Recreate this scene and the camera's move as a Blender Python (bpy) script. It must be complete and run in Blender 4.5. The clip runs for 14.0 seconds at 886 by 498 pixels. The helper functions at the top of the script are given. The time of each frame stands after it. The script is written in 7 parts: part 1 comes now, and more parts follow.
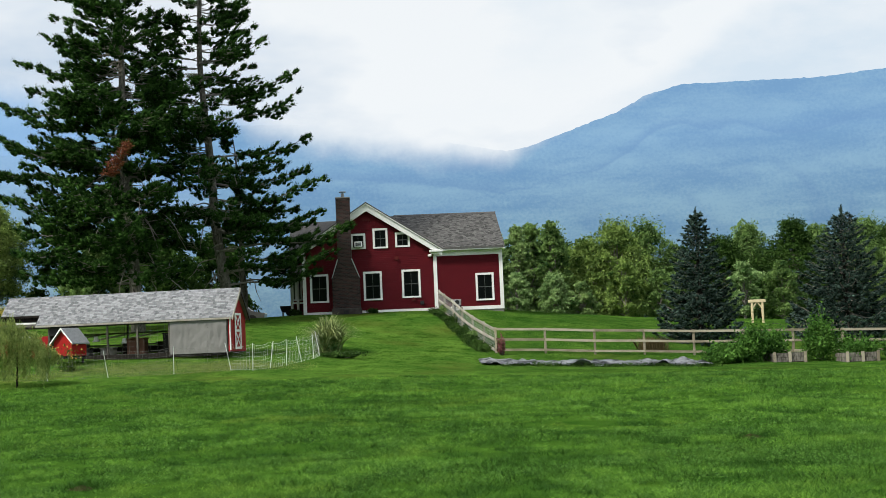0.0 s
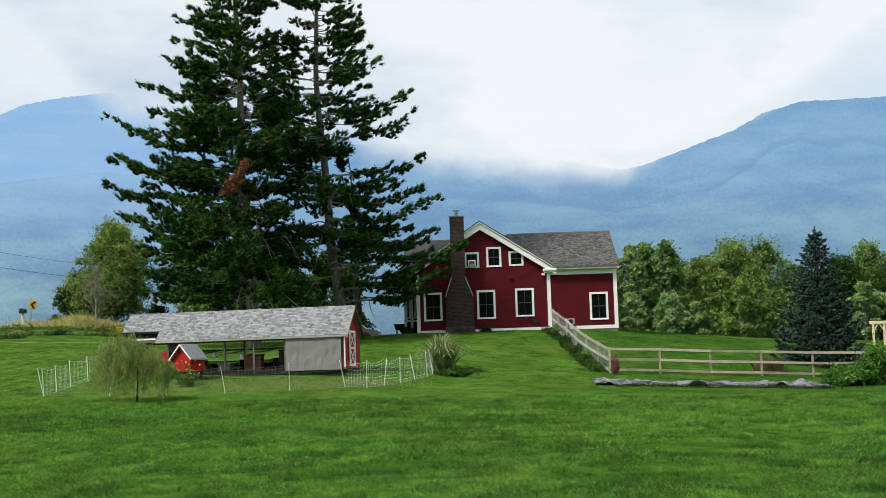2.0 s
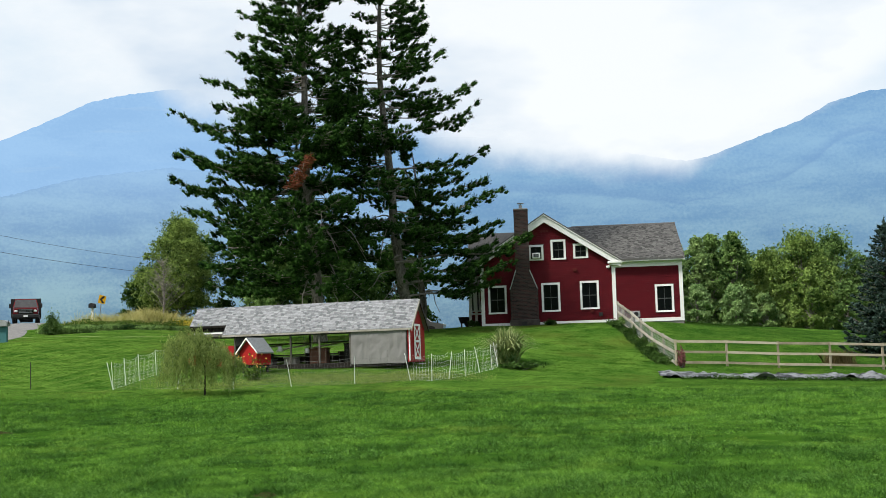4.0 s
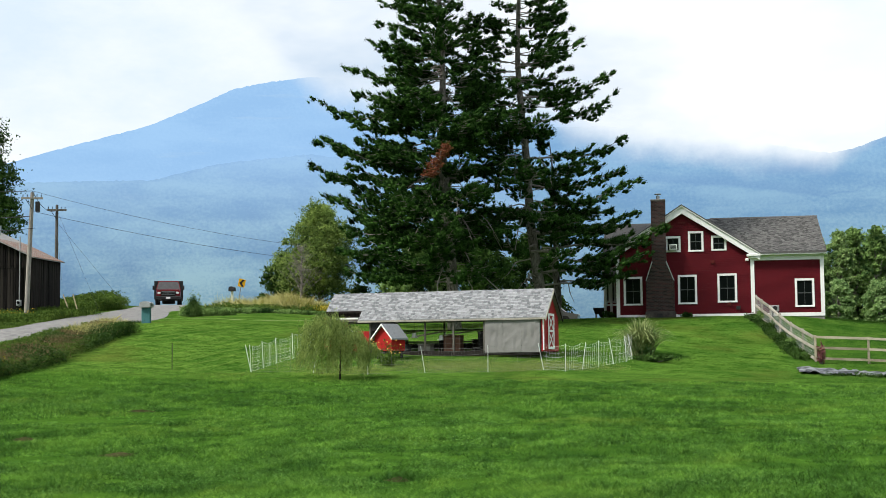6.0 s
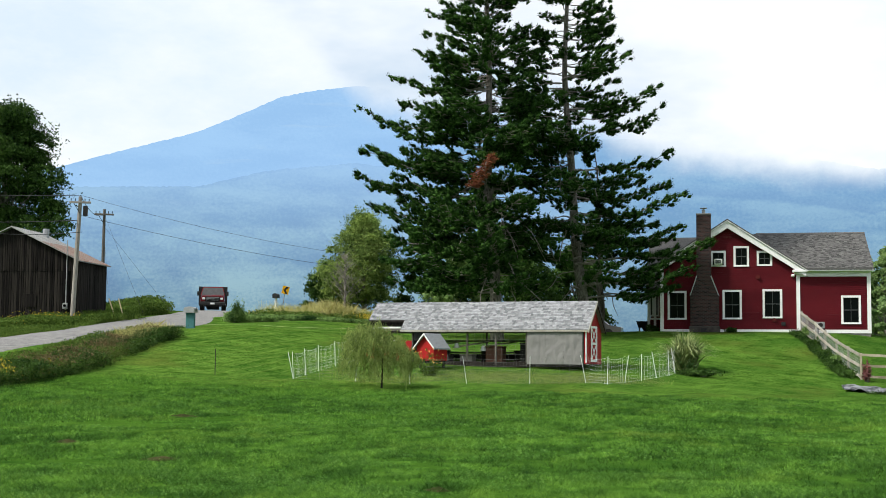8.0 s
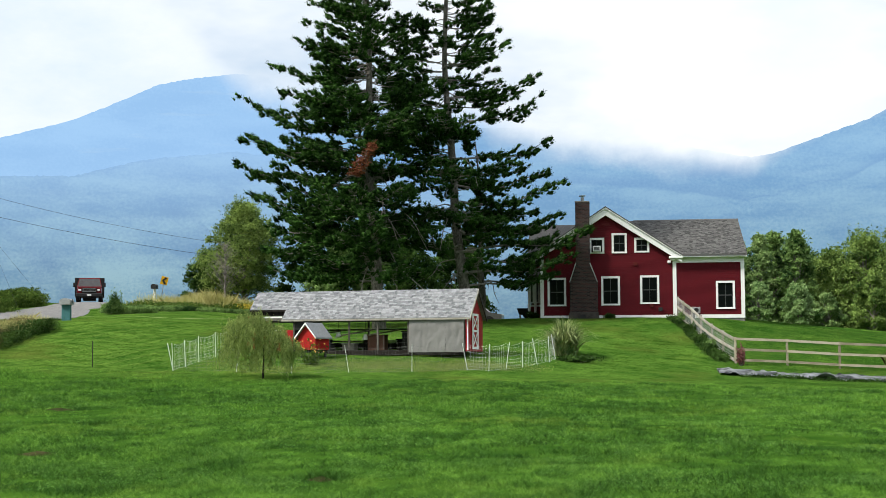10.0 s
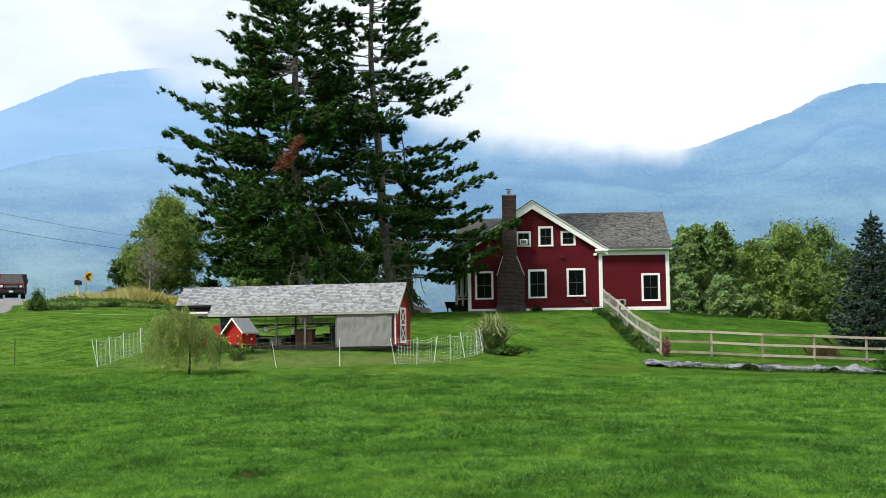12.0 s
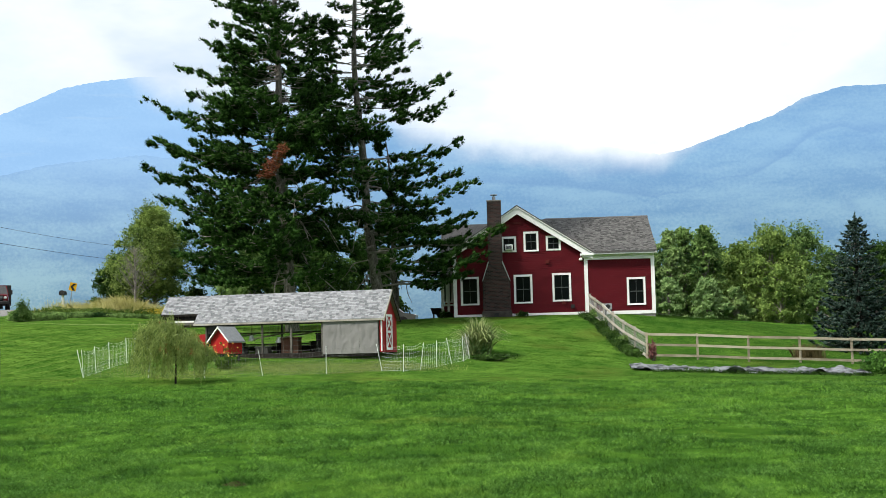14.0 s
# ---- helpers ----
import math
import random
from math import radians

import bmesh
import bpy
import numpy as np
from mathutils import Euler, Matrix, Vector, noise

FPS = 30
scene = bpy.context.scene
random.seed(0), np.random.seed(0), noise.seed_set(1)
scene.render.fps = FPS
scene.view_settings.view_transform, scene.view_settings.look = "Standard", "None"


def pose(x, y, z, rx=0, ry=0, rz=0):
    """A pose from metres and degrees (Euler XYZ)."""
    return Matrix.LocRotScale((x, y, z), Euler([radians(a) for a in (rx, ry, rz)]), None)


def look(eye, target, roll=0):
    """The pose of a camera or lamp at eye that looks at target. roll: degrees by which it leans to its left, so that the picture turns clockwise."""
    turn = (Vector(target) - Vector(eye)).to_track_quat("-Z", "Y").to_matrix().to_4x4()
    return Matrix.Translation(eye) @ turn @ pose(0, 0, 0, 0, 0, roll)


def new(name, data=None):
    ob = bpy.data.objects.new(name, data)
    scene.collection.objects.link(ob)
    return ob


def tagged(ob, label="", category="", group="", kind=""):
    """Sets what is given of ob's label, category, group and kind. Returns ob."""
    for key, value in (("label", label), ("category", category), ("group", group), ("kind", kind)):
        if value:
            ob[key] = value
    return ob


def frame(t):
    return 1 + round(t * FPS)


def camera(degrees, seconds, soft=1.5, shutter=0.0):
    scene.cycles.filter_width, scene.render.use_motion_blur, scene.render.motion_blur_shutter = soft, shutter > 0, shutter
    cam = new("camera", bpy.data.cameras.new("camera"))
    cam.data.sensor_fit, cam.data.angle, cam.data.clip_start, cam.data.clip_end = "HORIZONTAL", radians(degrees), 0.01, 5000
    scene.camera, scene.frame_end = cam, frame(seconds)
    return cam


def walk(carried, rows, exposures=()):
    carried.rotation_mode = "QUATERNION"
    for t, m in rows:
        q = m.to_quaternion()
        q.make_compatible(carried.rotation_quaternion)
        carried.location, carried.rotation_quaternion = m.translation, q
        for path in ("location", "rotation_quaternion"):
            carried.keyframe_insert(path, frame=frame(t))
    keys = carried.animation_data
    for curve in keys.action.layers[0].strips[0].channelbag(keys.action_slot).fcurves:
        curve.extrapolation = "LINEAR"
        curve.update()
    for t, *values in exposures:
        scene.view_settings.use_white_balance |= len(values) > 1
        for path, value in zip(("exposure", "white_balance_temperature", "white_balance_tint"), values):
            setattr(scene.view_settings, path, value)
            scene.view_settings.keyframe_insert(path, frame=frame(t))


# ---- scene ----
cam = camera(34.92, 14.0, soft=0.3)
PATH = [
    (0.0, pose(0, 0, 1.65, 94.053, 2.428, -2.138)),
    (0.5, pose(0, 0, 1.65, 94.993, 2.276, -0.699)),
    (1.0, pose(0, 0, 1.65, 95.039, 2.126, 0.294)),
    (1.5, pose(0, 0, 1.65, 94.707, 1.958, 1.410)),
    (2.0, pose(0, 0, 1.65, 94.983, 1.843, 2.452)),
    (2.5, pose(0, 0, 1.65, 94.796, 1.782, 2.742)),
    (3.0, pose(0, 0, 1.65, 94.591, 2.470, 4.445)),
    (3.2, pose(0, 0, 1.65, 94.765, 2.435, 4.489)),
    (5.3, pose(0, 0, 1.65, 94.612, 0.760, 8.930)),
    (5.5, pose(0, 0, 1.65, 94.493, 0.719, 9.850)),
    (6.0, pose(0, 0, 1.65, 94.455, 0.577, 10.487)),
    (6.5, pose(0, 0, 1.65, 94.562, 0.151, 11.134)),
    (7.0, pose(0, 0, 1.65, 94.944, -0.450, 11.829)),
    (7.2, pose(0, 0, 1.65, 95.047, -0.580, 12.341)),
    (9.3, pose(0, 0, 1.65, 94.208, -0.400, 11.850)),
    (9.5, pose(0, 0, 1.65, 94.148, -0.217, 11.797)),
    (10.0, pose(0, 0, 1.65, 94.419, 0.259, 7.407)),
    (10.5, pose(0, 0, 1.65, 93.868, 0.617, 5.757)),
    (11.0, pose(0, 0, 1.65, 94.381, 0.733, 3.972)),
    (11.5, pose(0, 0, 1.65, 94.059, 0.759, 3.686)),
    (12.0, pose(0, 0, 1.65, 94.143, 0.776, 4.481)),
    (12.5, pose(0, 0, 1.65, 93.891, 1.052, 3.491)),
    (13.0, pose(0, 0, 1.65, 93.759, 1.168, 3.318)),
    (13.5, pose(0, 0, 1.65, 93.725, 1.143, 3.009)),
    (14.0, pose(0, 0, 1.65, 94.384, 1.453, 3.935)),
]
# the clip's own exposure drifts a little as it pans
EXPOSURES = [(0.0, -0.05), (1.0, -0.09), (2.0, -0.06), (3.0, -0.02), (5.5, 0.15), (9.5, 0.15), (12.0, 0.21), (14.0, 0.23)]
walk(cam, PATH, EXPOSURES)

# ---- world and sun ----
SUN_EL, SUN_AZ = 48.0, -121.0
world = bpy.data.worlds.new("sky")
scene.world = world
world.use_nodes = True
wn, wl = world.node_tree.nodes, world.node_tree.links
wn.clear()


def wnode(kind, **kw):
    n = wn.new(kind)
    for k, v in kw.items():
        n.inputs[k].default_value = v
    return n


sky = wn.new("ShaderNodeTexSky")
sky.sky_type, sky.sun_disc = "NISHITA", False
sky.sun_elevation, sky.sun_rotation = radians(SUN_EL), radians(SUN_AZ)
coords = wn.new("ShaderNodeTexCoord")
squash = wn.new("ShaderNodeMapping")
squash.inputs["Scale"].default_value = (1.0, 1.0, 2.2)
big = wnode("ShaderNodeTexNoise", Scale=3.3, Detail=7.0, Roughness=0.62)
ramp = wn.new("ShaderNodeValToRGB")
ramp.color_ramp.elements[0].position, ramp.color_ramp.elements[0].color = 0.36, (0.72, 0.835, 0.94, 1)
ramp.color_ramp.elements[1].position, ramp.color_ramp.elements[1].color = 0.60, (0.95, 0.985, 1.01, 1)
gain = wn.new("ShaderNodeVectorMath")
gain.operation = "SCALE"
gain.inputs["Scale"].default_value = 0.10
mixer = wn.new("ShaderNodeMix")
mixer.data_type = "RGBA"
mixer.inputs["Factor"].default_value = 0.94
back = wnode("ShaderNodeBackground", Strength=1.0)
out = wn.new("ShaderNodeOutputWorld")
wl.new(coords.outputs["Generated"], squash.inputs["Vector"])
wl.new(squash.outputs["Vector"], big.inputs["Vector"])
wl.new(big.outputs["Fac"], ramp.inputs["Fac"])
wl.new(sky.outputs["Color"], gain.inputs[0])
wl.new(gain.outputs["Vector"], mixer.inputs["A"])
wl.new(ramp.outputs["Color"], mixer.inputs["B"])
wl.new(mixer.outputs["Result"], back.inputs["Color"])
wl.new(back.outputs["Background"], out.inputs["Surface"])

sun_data = bpy.data.lights.new("sun", "SUN")
sun_data.energy, sun_data.angle, sun_data.color = 5.0, radians(8), (1.0, 0.95, 0.86)
sun = new("sun", sun_data)
sun_dir = Vector((math.sin(radians(SUN_AZ)) * math.cos(radians(SUN_EL)), math.cos(radians(SUN_AZ)) * math.cos(radians(SUN_EL)), math.sin(radians(SUN_EL))))
sun.matrix_world = look(sun_dir * 200, (0, 0, 0))


# ---- materials ----
def surface(name, c1, c2, scale=3.0, rough=0.8, bump=0.2, fine=30.0, stretch=(1, 1, 1), island=0.0, metal=0.0, sheer=0.0, spread=0.5, obj_random=0.0, spec=0.15):
    """A material whose colour wanders between c1 and c2 at two scales, with fine relief."""
    m = bpy.data.materials.new(name)
    m.use_nodes = True
    n, l = m.node_tree.nodes, m.node_tree.links
    n.clear()
    output = n.new("ShaderNodeOutputMaterial")
    bsdf = n.new("ShaderNodeBsdfPrincipled")
    bsdf.inputs["Roughness"].default_value, bsdf.inputs["Metallic"].default_value = rough, metal
    bsdf.inputs["Specular IOR Level"].default_value = spec
    geo = n.new("ShaderNodeNewGeometry")
    mapping = n.new("ShaderNodeMapping")
    mapping.inputs["Scale"].default_value = stretch
    l.new(geo.outputs["Position"], mapping.inputs["Vector"])
    a, b = n.new("ShaderNodeTexNoise"), n.new("ShaderNodeTexNoise")
    a.inputs["Scale"].default_value, a.inputs["Detail"].default_value = scale, 4
    b.inputs["Scale"].default_value, b.inputs["Detail"].default_value = fine, 3
    for t in (a, b):
        l.new(mapping.outputs["Vector"], t.inputs["Vector"])
    add = n.new("ShaderNodeMath")
    add.operation = "ADD"
    l.new(a.outputs["Fac"], add.inputs[0])
    l.new(b.outputs["Fac"], add.inputs[1])
    value = add.outputs["Value"]
    for amount, source in ((island, geo.outputs["Random Per Island"]), (obj_random, n.new("ShaderNodeObjectInfo").outputs["Random"])):
        if amount:
            extra = n.new("ShaderNodeMath")
            extra.operation, extra.inputs[1].default_value = "MULTIPLY_ADD", amount
            l.new(source, extra.inputs[0])
            l.new(value, extra.inputs[2])
            shift = n.new("ShaderNodeMath")
            shift.operation, shift.inputs[1].default_value = "SUBTRACT", amount / 2
            l.new(extra.outputs["Value"], shift.inputs[0])
            value = shift.outputs["Value"]
    span = n.new("ShaderNodeMapRange")
    span.inputs["From Min"].default_value, span.inputs["From Max"].default_value = 1 - spread * 0.6, 1 + spread * 0.6
    l.new(value, span.inputs["Value"])
    mix = n.new("ShaderNodeMix")
    mix.data_type = "RGBA"
    mix.inputs["A"].default_value, mix.inputs["B"].default_value = (*c1, 1), (*c2, 1)
    l.new(span.outputs["Result"], mix.inputs["Factor"])
    l.new(mix.outputs["Result"], bsdf.inputs["Base Color"])
    if bump:
        relief = n.new("ShaderNodeBump")
        relief.inputs["Strength"].default_value, relief.inputs["Distance"].default_value = bump, 0.02
        l.new(b.outputs["Fac"], relief.inputs["Height"])
        l.new(relief.outputs["Normal"], bsdf.inputs["Normal"])
    end = bsdf.outputs["BSDF"]
    if sheer:
        thin = n.new("ShaderNodeBsdfTranslucent")
        l.new(mix.outputs["Result"], thin.inputs["Color"])
        both = n.new("ShaderNodeMixShader")
        both.inputs["Fac"].default_value = sheer
        l.new(end, both.inputs[1])
        l.new(thin.outputs["BSDF"], both.inputs[2])
        end = both.outputs["Shader"]
    l.new(end, output.inputs["Surface"])
    return m


WHITE = surface("white_paint", (0.76, 0.765, 0.76), (0.86, 0.86, 0.85), 2, 0.5, 0.1)
RED_SIDING = surface("red_siding", (0.076, 0.0028, 0.0066), (0.102, 0.005, 0.0092), 1.2, 0.6, 0.15, 25, (1, 1, 6), spec=0.12)
SASH = surface("grey_sash_paint", (0.055, 0.058, 0.06), (0.10, 0.105, 0.11), 4, 0.6, 0)
RED_PAINT = surface("red_coop_paint", (0.255, 0.0119, 0.0153), (0.357, 0.0204, 0.0204), 3, 0.55, 0.2)
HEN_RED = surface("bright_red_paint", (0.30, 0.012, 0.012), (0.37, 0.020, 0.018), 3, 0.5, 0.2)
SHINGLE = surface("dark_asphalt_shingle", (0.038, 0.038, 0.038), (0.155, 0.152, 0.148), 18, 0.95, 0.4, 40, island=1.2, spread=1.0)
PALE_SHINGLE = surface("pale_asphalt_shingle", (0.095, 0.101, 0.108), (0.345, 0.355, 0.37), 12.0, 0.95, 0.4, 40, island=0.95, spread=1.1)
BARK = surface("pine_bark", (0.024, 0.021, 0.018), (0.27, 0.25, 0.22), 5, 0.95, 0.9, 20, (1, 1, 0.35), spread=0.6)
TWIG = surface("twig_bark", (0.12, 0.105, 0.09), (0.30, 0.28, 0.255), 5, 0.95, 0.4)
NEEDLES = surface("pine_needles", (0.003, 0.012, 0.004), (0.050, 0.116, 0.023), 1.0, 0.7, 0, 4, island=0.3, sheer=0.08, spread=0.5, spec=0.02)
DEAD_NEEDLES = surface("dead_needles", (0.12, 0.035, 0.018), (0.22, 0.075, 0.035), 3, 0.8, 0, island=0.5)
SPRUCE = surface("spruce_needles", (0.0015, 0.006, 0.004), (0.066, 0.108, 0.088), 2.2, 0.75, 0, 7, island=0.55, sheer=0.0, spread=0.5, spec=0.04)
LEAF_A = surface("green_leaves", (0.022, 0.060, 0.017), (0.235, 0.365, 0.108), 0.8, 0.55, 0, 2.2, island=0.2, sheer=0.2, spread=0.45, spec=0.04)
LEAF_B = surface("yellow_green_leaves", (0.024, 0.064, 0.013), (0.29, 0.41, 0.105), 0.8, 0.55, 0, 2.2, island=0.2, sheer=0.2, spread=0.45, spec=0.04)
LEAF_C = surface("silvery_leaves", (0.06, 0.14, 0.036), (0.36, 0.50, 0.21), 0.9, 0.55, 0, 3, island=0.3, sheer=0.25, spread=0.5, spec=0.04)
LEAF_F = surface("grey_green_leaves", (0.045, 0.105, 0.030), (0.34, 0.47, 0.175), 0.8, 0.55, 0, 2.2, island=0.2, sheer=0.25, spread=0.45, spec=0.04)
VEGETABLE = surface("vegetable_leaves", (0.014, 0.055, 0.009), (0.115, 0.25, 0.045), 1.5, 0.55, 0, 4, island=0.5, sheer=0.25, spread=0.7, spec=0.05)
LEAF_D = surface("dark_leaves", (0.007, 0.024, 0.005), (0.066, 0.13, 0.026), 0.7, 0.55, 0, 3, island=0.3, sheer=0.15, spread=0.5, spec=0.04)
LEAF_E = surface("bright_leaves", (0.022, 0.056, 0.013), (0.30, 0.41, 0.105), 0.9, 0.55, 0, 3, island=0.3, sheer=0.25, spread=0.45, spec=0.04)
PLUME = surface("pale_plume_grass", (0.10, 0.16, 0.05), (0.42, 0.47, 0.21), 3, 0.6, 0, island=0.5, sheer=0.3)
WILLOW_LEAF = surface("willow_leaves", (0.060, 0.11, 0.02), (0.36, 0.44, 0.13), 2, 0.55, 0, island=0.7, sheer=0.4, spread=0.8)
def meadow_blades():
    """Blade colour: each blade its own, in light, deep green and yellowing drifts."""
    m = surface("meadow_blades", (0.034, 0.112, 0.012), (0.215, 0.42, 0.058), 1.1, 0.55, 0, 3.5, island=0.9, sheer=0.25, spread=0.9, spec=0.04)
    n, l = m.node_tree.nodes, m.node_tree.links
    geo = n.new("ShaderNodeNewGeometry")
    big = n.new("ShaderNodeTexNoise")
    big.inputs["Scale"].default_value, big.inputs["Detail"].default_value = 0.22, 5
    l.new(geo.outputs["Position"], big.inputs["Vector"])
    fac = n.new("ShaderNodeMapRange")
    fac.inputs["From Min"].default_value, fac.inputs["From Max"].default_value, fac.inputs["To Max"].default_value = 0.52, 0.72, 0.55
    l.new(big.outputs["Fac"], fac.inputs["Value"])
    # clumps of a deeper green grass, darkened to include shade between tussocks
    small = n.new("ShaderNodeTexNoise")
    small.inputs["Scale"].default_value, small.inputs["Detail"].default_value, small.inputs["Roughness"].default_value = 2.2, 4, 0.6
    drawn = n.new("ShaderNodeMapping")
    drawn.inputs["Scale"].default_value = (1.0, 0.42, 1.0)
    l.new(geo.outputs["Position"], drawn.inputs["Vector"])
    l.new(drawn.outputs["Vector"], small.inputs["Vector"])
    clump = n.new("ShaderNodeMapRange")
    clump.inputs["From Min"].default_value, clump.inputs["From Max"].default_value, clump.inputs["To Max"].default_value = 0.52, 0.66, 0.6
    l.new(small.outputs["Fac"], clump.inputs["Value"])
    for name in ("Principled BSDF", "Translucent BSDF"):
        node = n[name]
        socket = node.inputs["Base Color"] if name[0] == "P" else node.inputs["Color"]
        mix = n.new("ShaderNodeMix")
        mix.data_type = "RGBA"
        l.new(socket.links[0].from_socket, mix.inputs["A"])
        mix.inputs["B"].default_value = (0.17, 0.21, 0.03, 1)
        l.new(fac.outputs["Result"], mix.inputs["Factor"])
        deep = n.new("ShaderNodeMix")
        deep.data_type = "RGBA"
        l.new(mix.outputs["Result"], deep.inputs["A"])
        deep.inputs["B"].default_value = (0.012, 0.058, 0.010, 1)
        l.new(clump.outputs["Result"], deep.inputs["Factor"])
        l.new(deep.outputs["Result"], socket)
    return m


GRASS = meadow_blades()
CLOVER = surface("clover_leaves", (0.05, 0.135, 0.02), (0.15, 0.29, 0.06), 1.5, 0.6, 0, island=0.8, sheer=0.25, spread=0.9, spec=0.04)
TURF = surface("lawn_blades", (0.030, 0.095, 0.012), (0.110, 0.208, 0.030), 0.35, 0.6, 0, 1.6, island=0.5, sheer=0.2, spread=0.9, spec=0.04)
TUFT = surface("dark_grass_tuft", (0.012, 0.050, 0.007), (0.062, 0.155, 0.023), 2, 0.55, 0, island=0.7, sheer=0.25, spec=0.04)
WEED_GOLD = surface("dry_golden_weeds", (0.30, 0.31, 0.08), (0.70, 0.64, 0.30), 0.8, 0.8, 0, island=0.8, sheer=0.3, spread=0.9, spec=0.04)
WEED_GREEN = surface("green_weeds", (0.022, 0.058, 0.010), (0.135, 0.205, 0.038), 0.9, 0.7, 0, island=0.8, sheer=0.3, spread=0.9, spec=0.04)
WEED_BROWN = surface("brown_weeds", (0.06, 0.052, 0.020), (0.22, 0.165, 0.085), 0.8, 0.8, 0, island=0.8, sheer=0.2, spread=0.9, spec=0.04)
PETAL = surface("orange_petals", (0.55, 0.27, 0.05), (0.70, 0.42, 0.09), 5, 0.6, 0, island=0.6)
GOLDENROD = surface("goldenrod_flowers", (0.30, 0.23, 0.015), (0.46, 0.36, 0.03), 3, 0.7, 0, island=0.5)
OLD_WOOD = surface("weathered_wood", (0.21, 0.18, 0.13), (0.42, 0.375, 0.295), 2, 0.9, 0.4, 30, obj_random=0.6)
GREY_WOOD = surface("grey_fence_wood", (0.22, 0.205, 0.17), (0.42, 0.40, 0.35), 2, 0.9, 0.4, 30, obj_random=0.5)
NEW_WOOD = surface("fresh_pine_wood", (0.62, 0.50, 0.30), (0.76, 0.64, 0.42), 3, 0.7, 0.2)
BARN_WOOD = surface("black_barn_boards", (0.001, 0.0009, 0.0008), (0.026, 0.0225, 0.0195), 5.0, 0.95, 0.5, 22, (1.6, 1.6, 0.07), obj_random=0.6, spread=0.7)
BARN_ROOF = surface("rusting_tin", (0.26, 0.265, 0.265), (0.38, 0.38, 0.37), 0.6, 0.6, 0.2, 5, metal=0.2)
RUST = surface("rusty_tin", (0.23, 0.17, 0.14), (0.20, 0.075, 0.038), 0.7, 0.7, 0.2, 4, spread=0.5, metal=0.1)
POLE_WOOD = surface("pole_wood", (0.20, 0.18, 0.16), (0.36, 0.34, 0.31), 2, 0.9, 0.4, 20, (1, 1, 0.2))
IRON = surface("dark_metal", (0.015, 0.015, 0.016), (0.04, 0.04, 0.04), 4, 0.5, 0.1)
GREY_METAL = surface("grey_metal", (0.30, 0.31, 0.32), (0.42, 0.43, 0.44), 4, 0.45, 0.1, metal=0.6)
WIRE = surface("cable", (0.035, 0.035, 0.04), (0.07, 0.07, 0.075), 4, 0.6, 0)
NETTING = surface("white_netting", (0.62, 0.66, 0.62), (0.80, 0.83, 0.80), 4, 0.6, 0)
POST_WOOD = surface("grey_stained_timber", (0.05, 0.046, 0.04), (0.15, 0.14, 0.125), 3, 0.9, 0.4, 30, (1, 1, 0.3), obj_random=0.4)
NET_CORD = surface("dark_net_cord", (0.10, 0.11, 0.10), (0.20, 0.21, 0.19), 4, 0.6, 0)
TARP = surface("grey_tarp", (0.16, 0.158, 0.155), (0.25, 0.247, 0.24), 0.8, 0.6, 0.3, 3, spread=1.2)
# grey patches in the sheet's colour also mimic highlights on its folds
PLASTIC = surface("highlighted_ground_sheet", (0.003, 0.004, 0.005), (0.19, 0.198, 0.215), 1.3, 0.45, 0.3, 4, (1, 2, 3), spread=0.2, spec=0.3)
ASPHALT = surface("pale_asphalt", (0.105, 0.104, 0.105), (0.235, 0.23, 0.222), 2.6, 0.95, 0.8, 14, spread=0.45)
DRY_TRACK = surface("worn_dry_grass", (0.09, 0.15, 0.035), (0.24, 0.27, 0.10), 2.0, 0.9, 0.4, 9, spread=0.6)
STONE = surface("concrete", (0.16, 0.15, 0.14), (0.27, 0.26, 0.24), 3, 0.9, 0.4)
DARK_STONE = surface("stained_concrete", (0.035, 0.030, 0.028), (0.085, 0.075, 0.068), 4, 0.9, 0.5)
SOIL = surface("bare_soil", (0.016, 0.018, 0.007), (0.060, 0.056, 0.024), 4, 0.95, 0.6, spec=0.0)
TEAL = surface("teal_paint", (0.035, 0.12, 0.13), (0.06, 0.17, 0.18), 4, 0.6, 0.2)
YELLOW = surface("sign_yellow", (0.80, 0.42, 0.012), (0.86, 0.47, 0.02), 4, 0.45, 0)
CAR_RED = surface("maroon_car_paint", (0.12, 0.008, 0.011), (0.15, 0.012, 0.015), 3, 0.25, 0)
CAR_GREY = surface("grey_car_paint", (0.09, 0.09, 0.092), (0.12, 0.12, 0.122), 3, 0.3, 0, metal=0.3)
RUBBER = surface("tyre_rubber", (0.012, 0.012, 0.012), (0.025, 0.025, 0.025), 5, 0.9, 0.2)
DARK = surface("dark_interior", (0.012, 0.012, 0.012), (0.03, 0.03, 0.028), 2, 0.9, 0)
BROWN = surface("brown_box", (0.09, 0.04, 0.028), (0.14, 0.07, 0.045), 3, 0.8, 0.2)
LAMP_GLASS = surface("headlight_glass", (0.55, 0.56, 0.56), (0.75, 0.76, 0.76), 5, 0.15, 0)
ORANGE = surface("brown_red_plastic", (0.09, 0.012, 0.012), (0.12, 0.018, 0.016), 5, 0.5, 0)
CAR_GLASS = surface("windscreen_glass", (0.045, 0.045, 0.047), (0.07, 0.07, 0.072), 3, 0.12, 0, spec=0.5)


def window_glass():
    m = bpy.data.materials.new("window_glass")
    m.use_nodes = True
    b = m.node_tree.nodes["Principled BSDF"]
    b.inputs["Base Color"].default_value = (0.004, 0.005, 0.006, 1)
    b.inputs["Specular IOR Level"].default_value = 0.18
    b.inputs["Roughness"].default_value = 0.08
    return m


GLASS = window_glass()


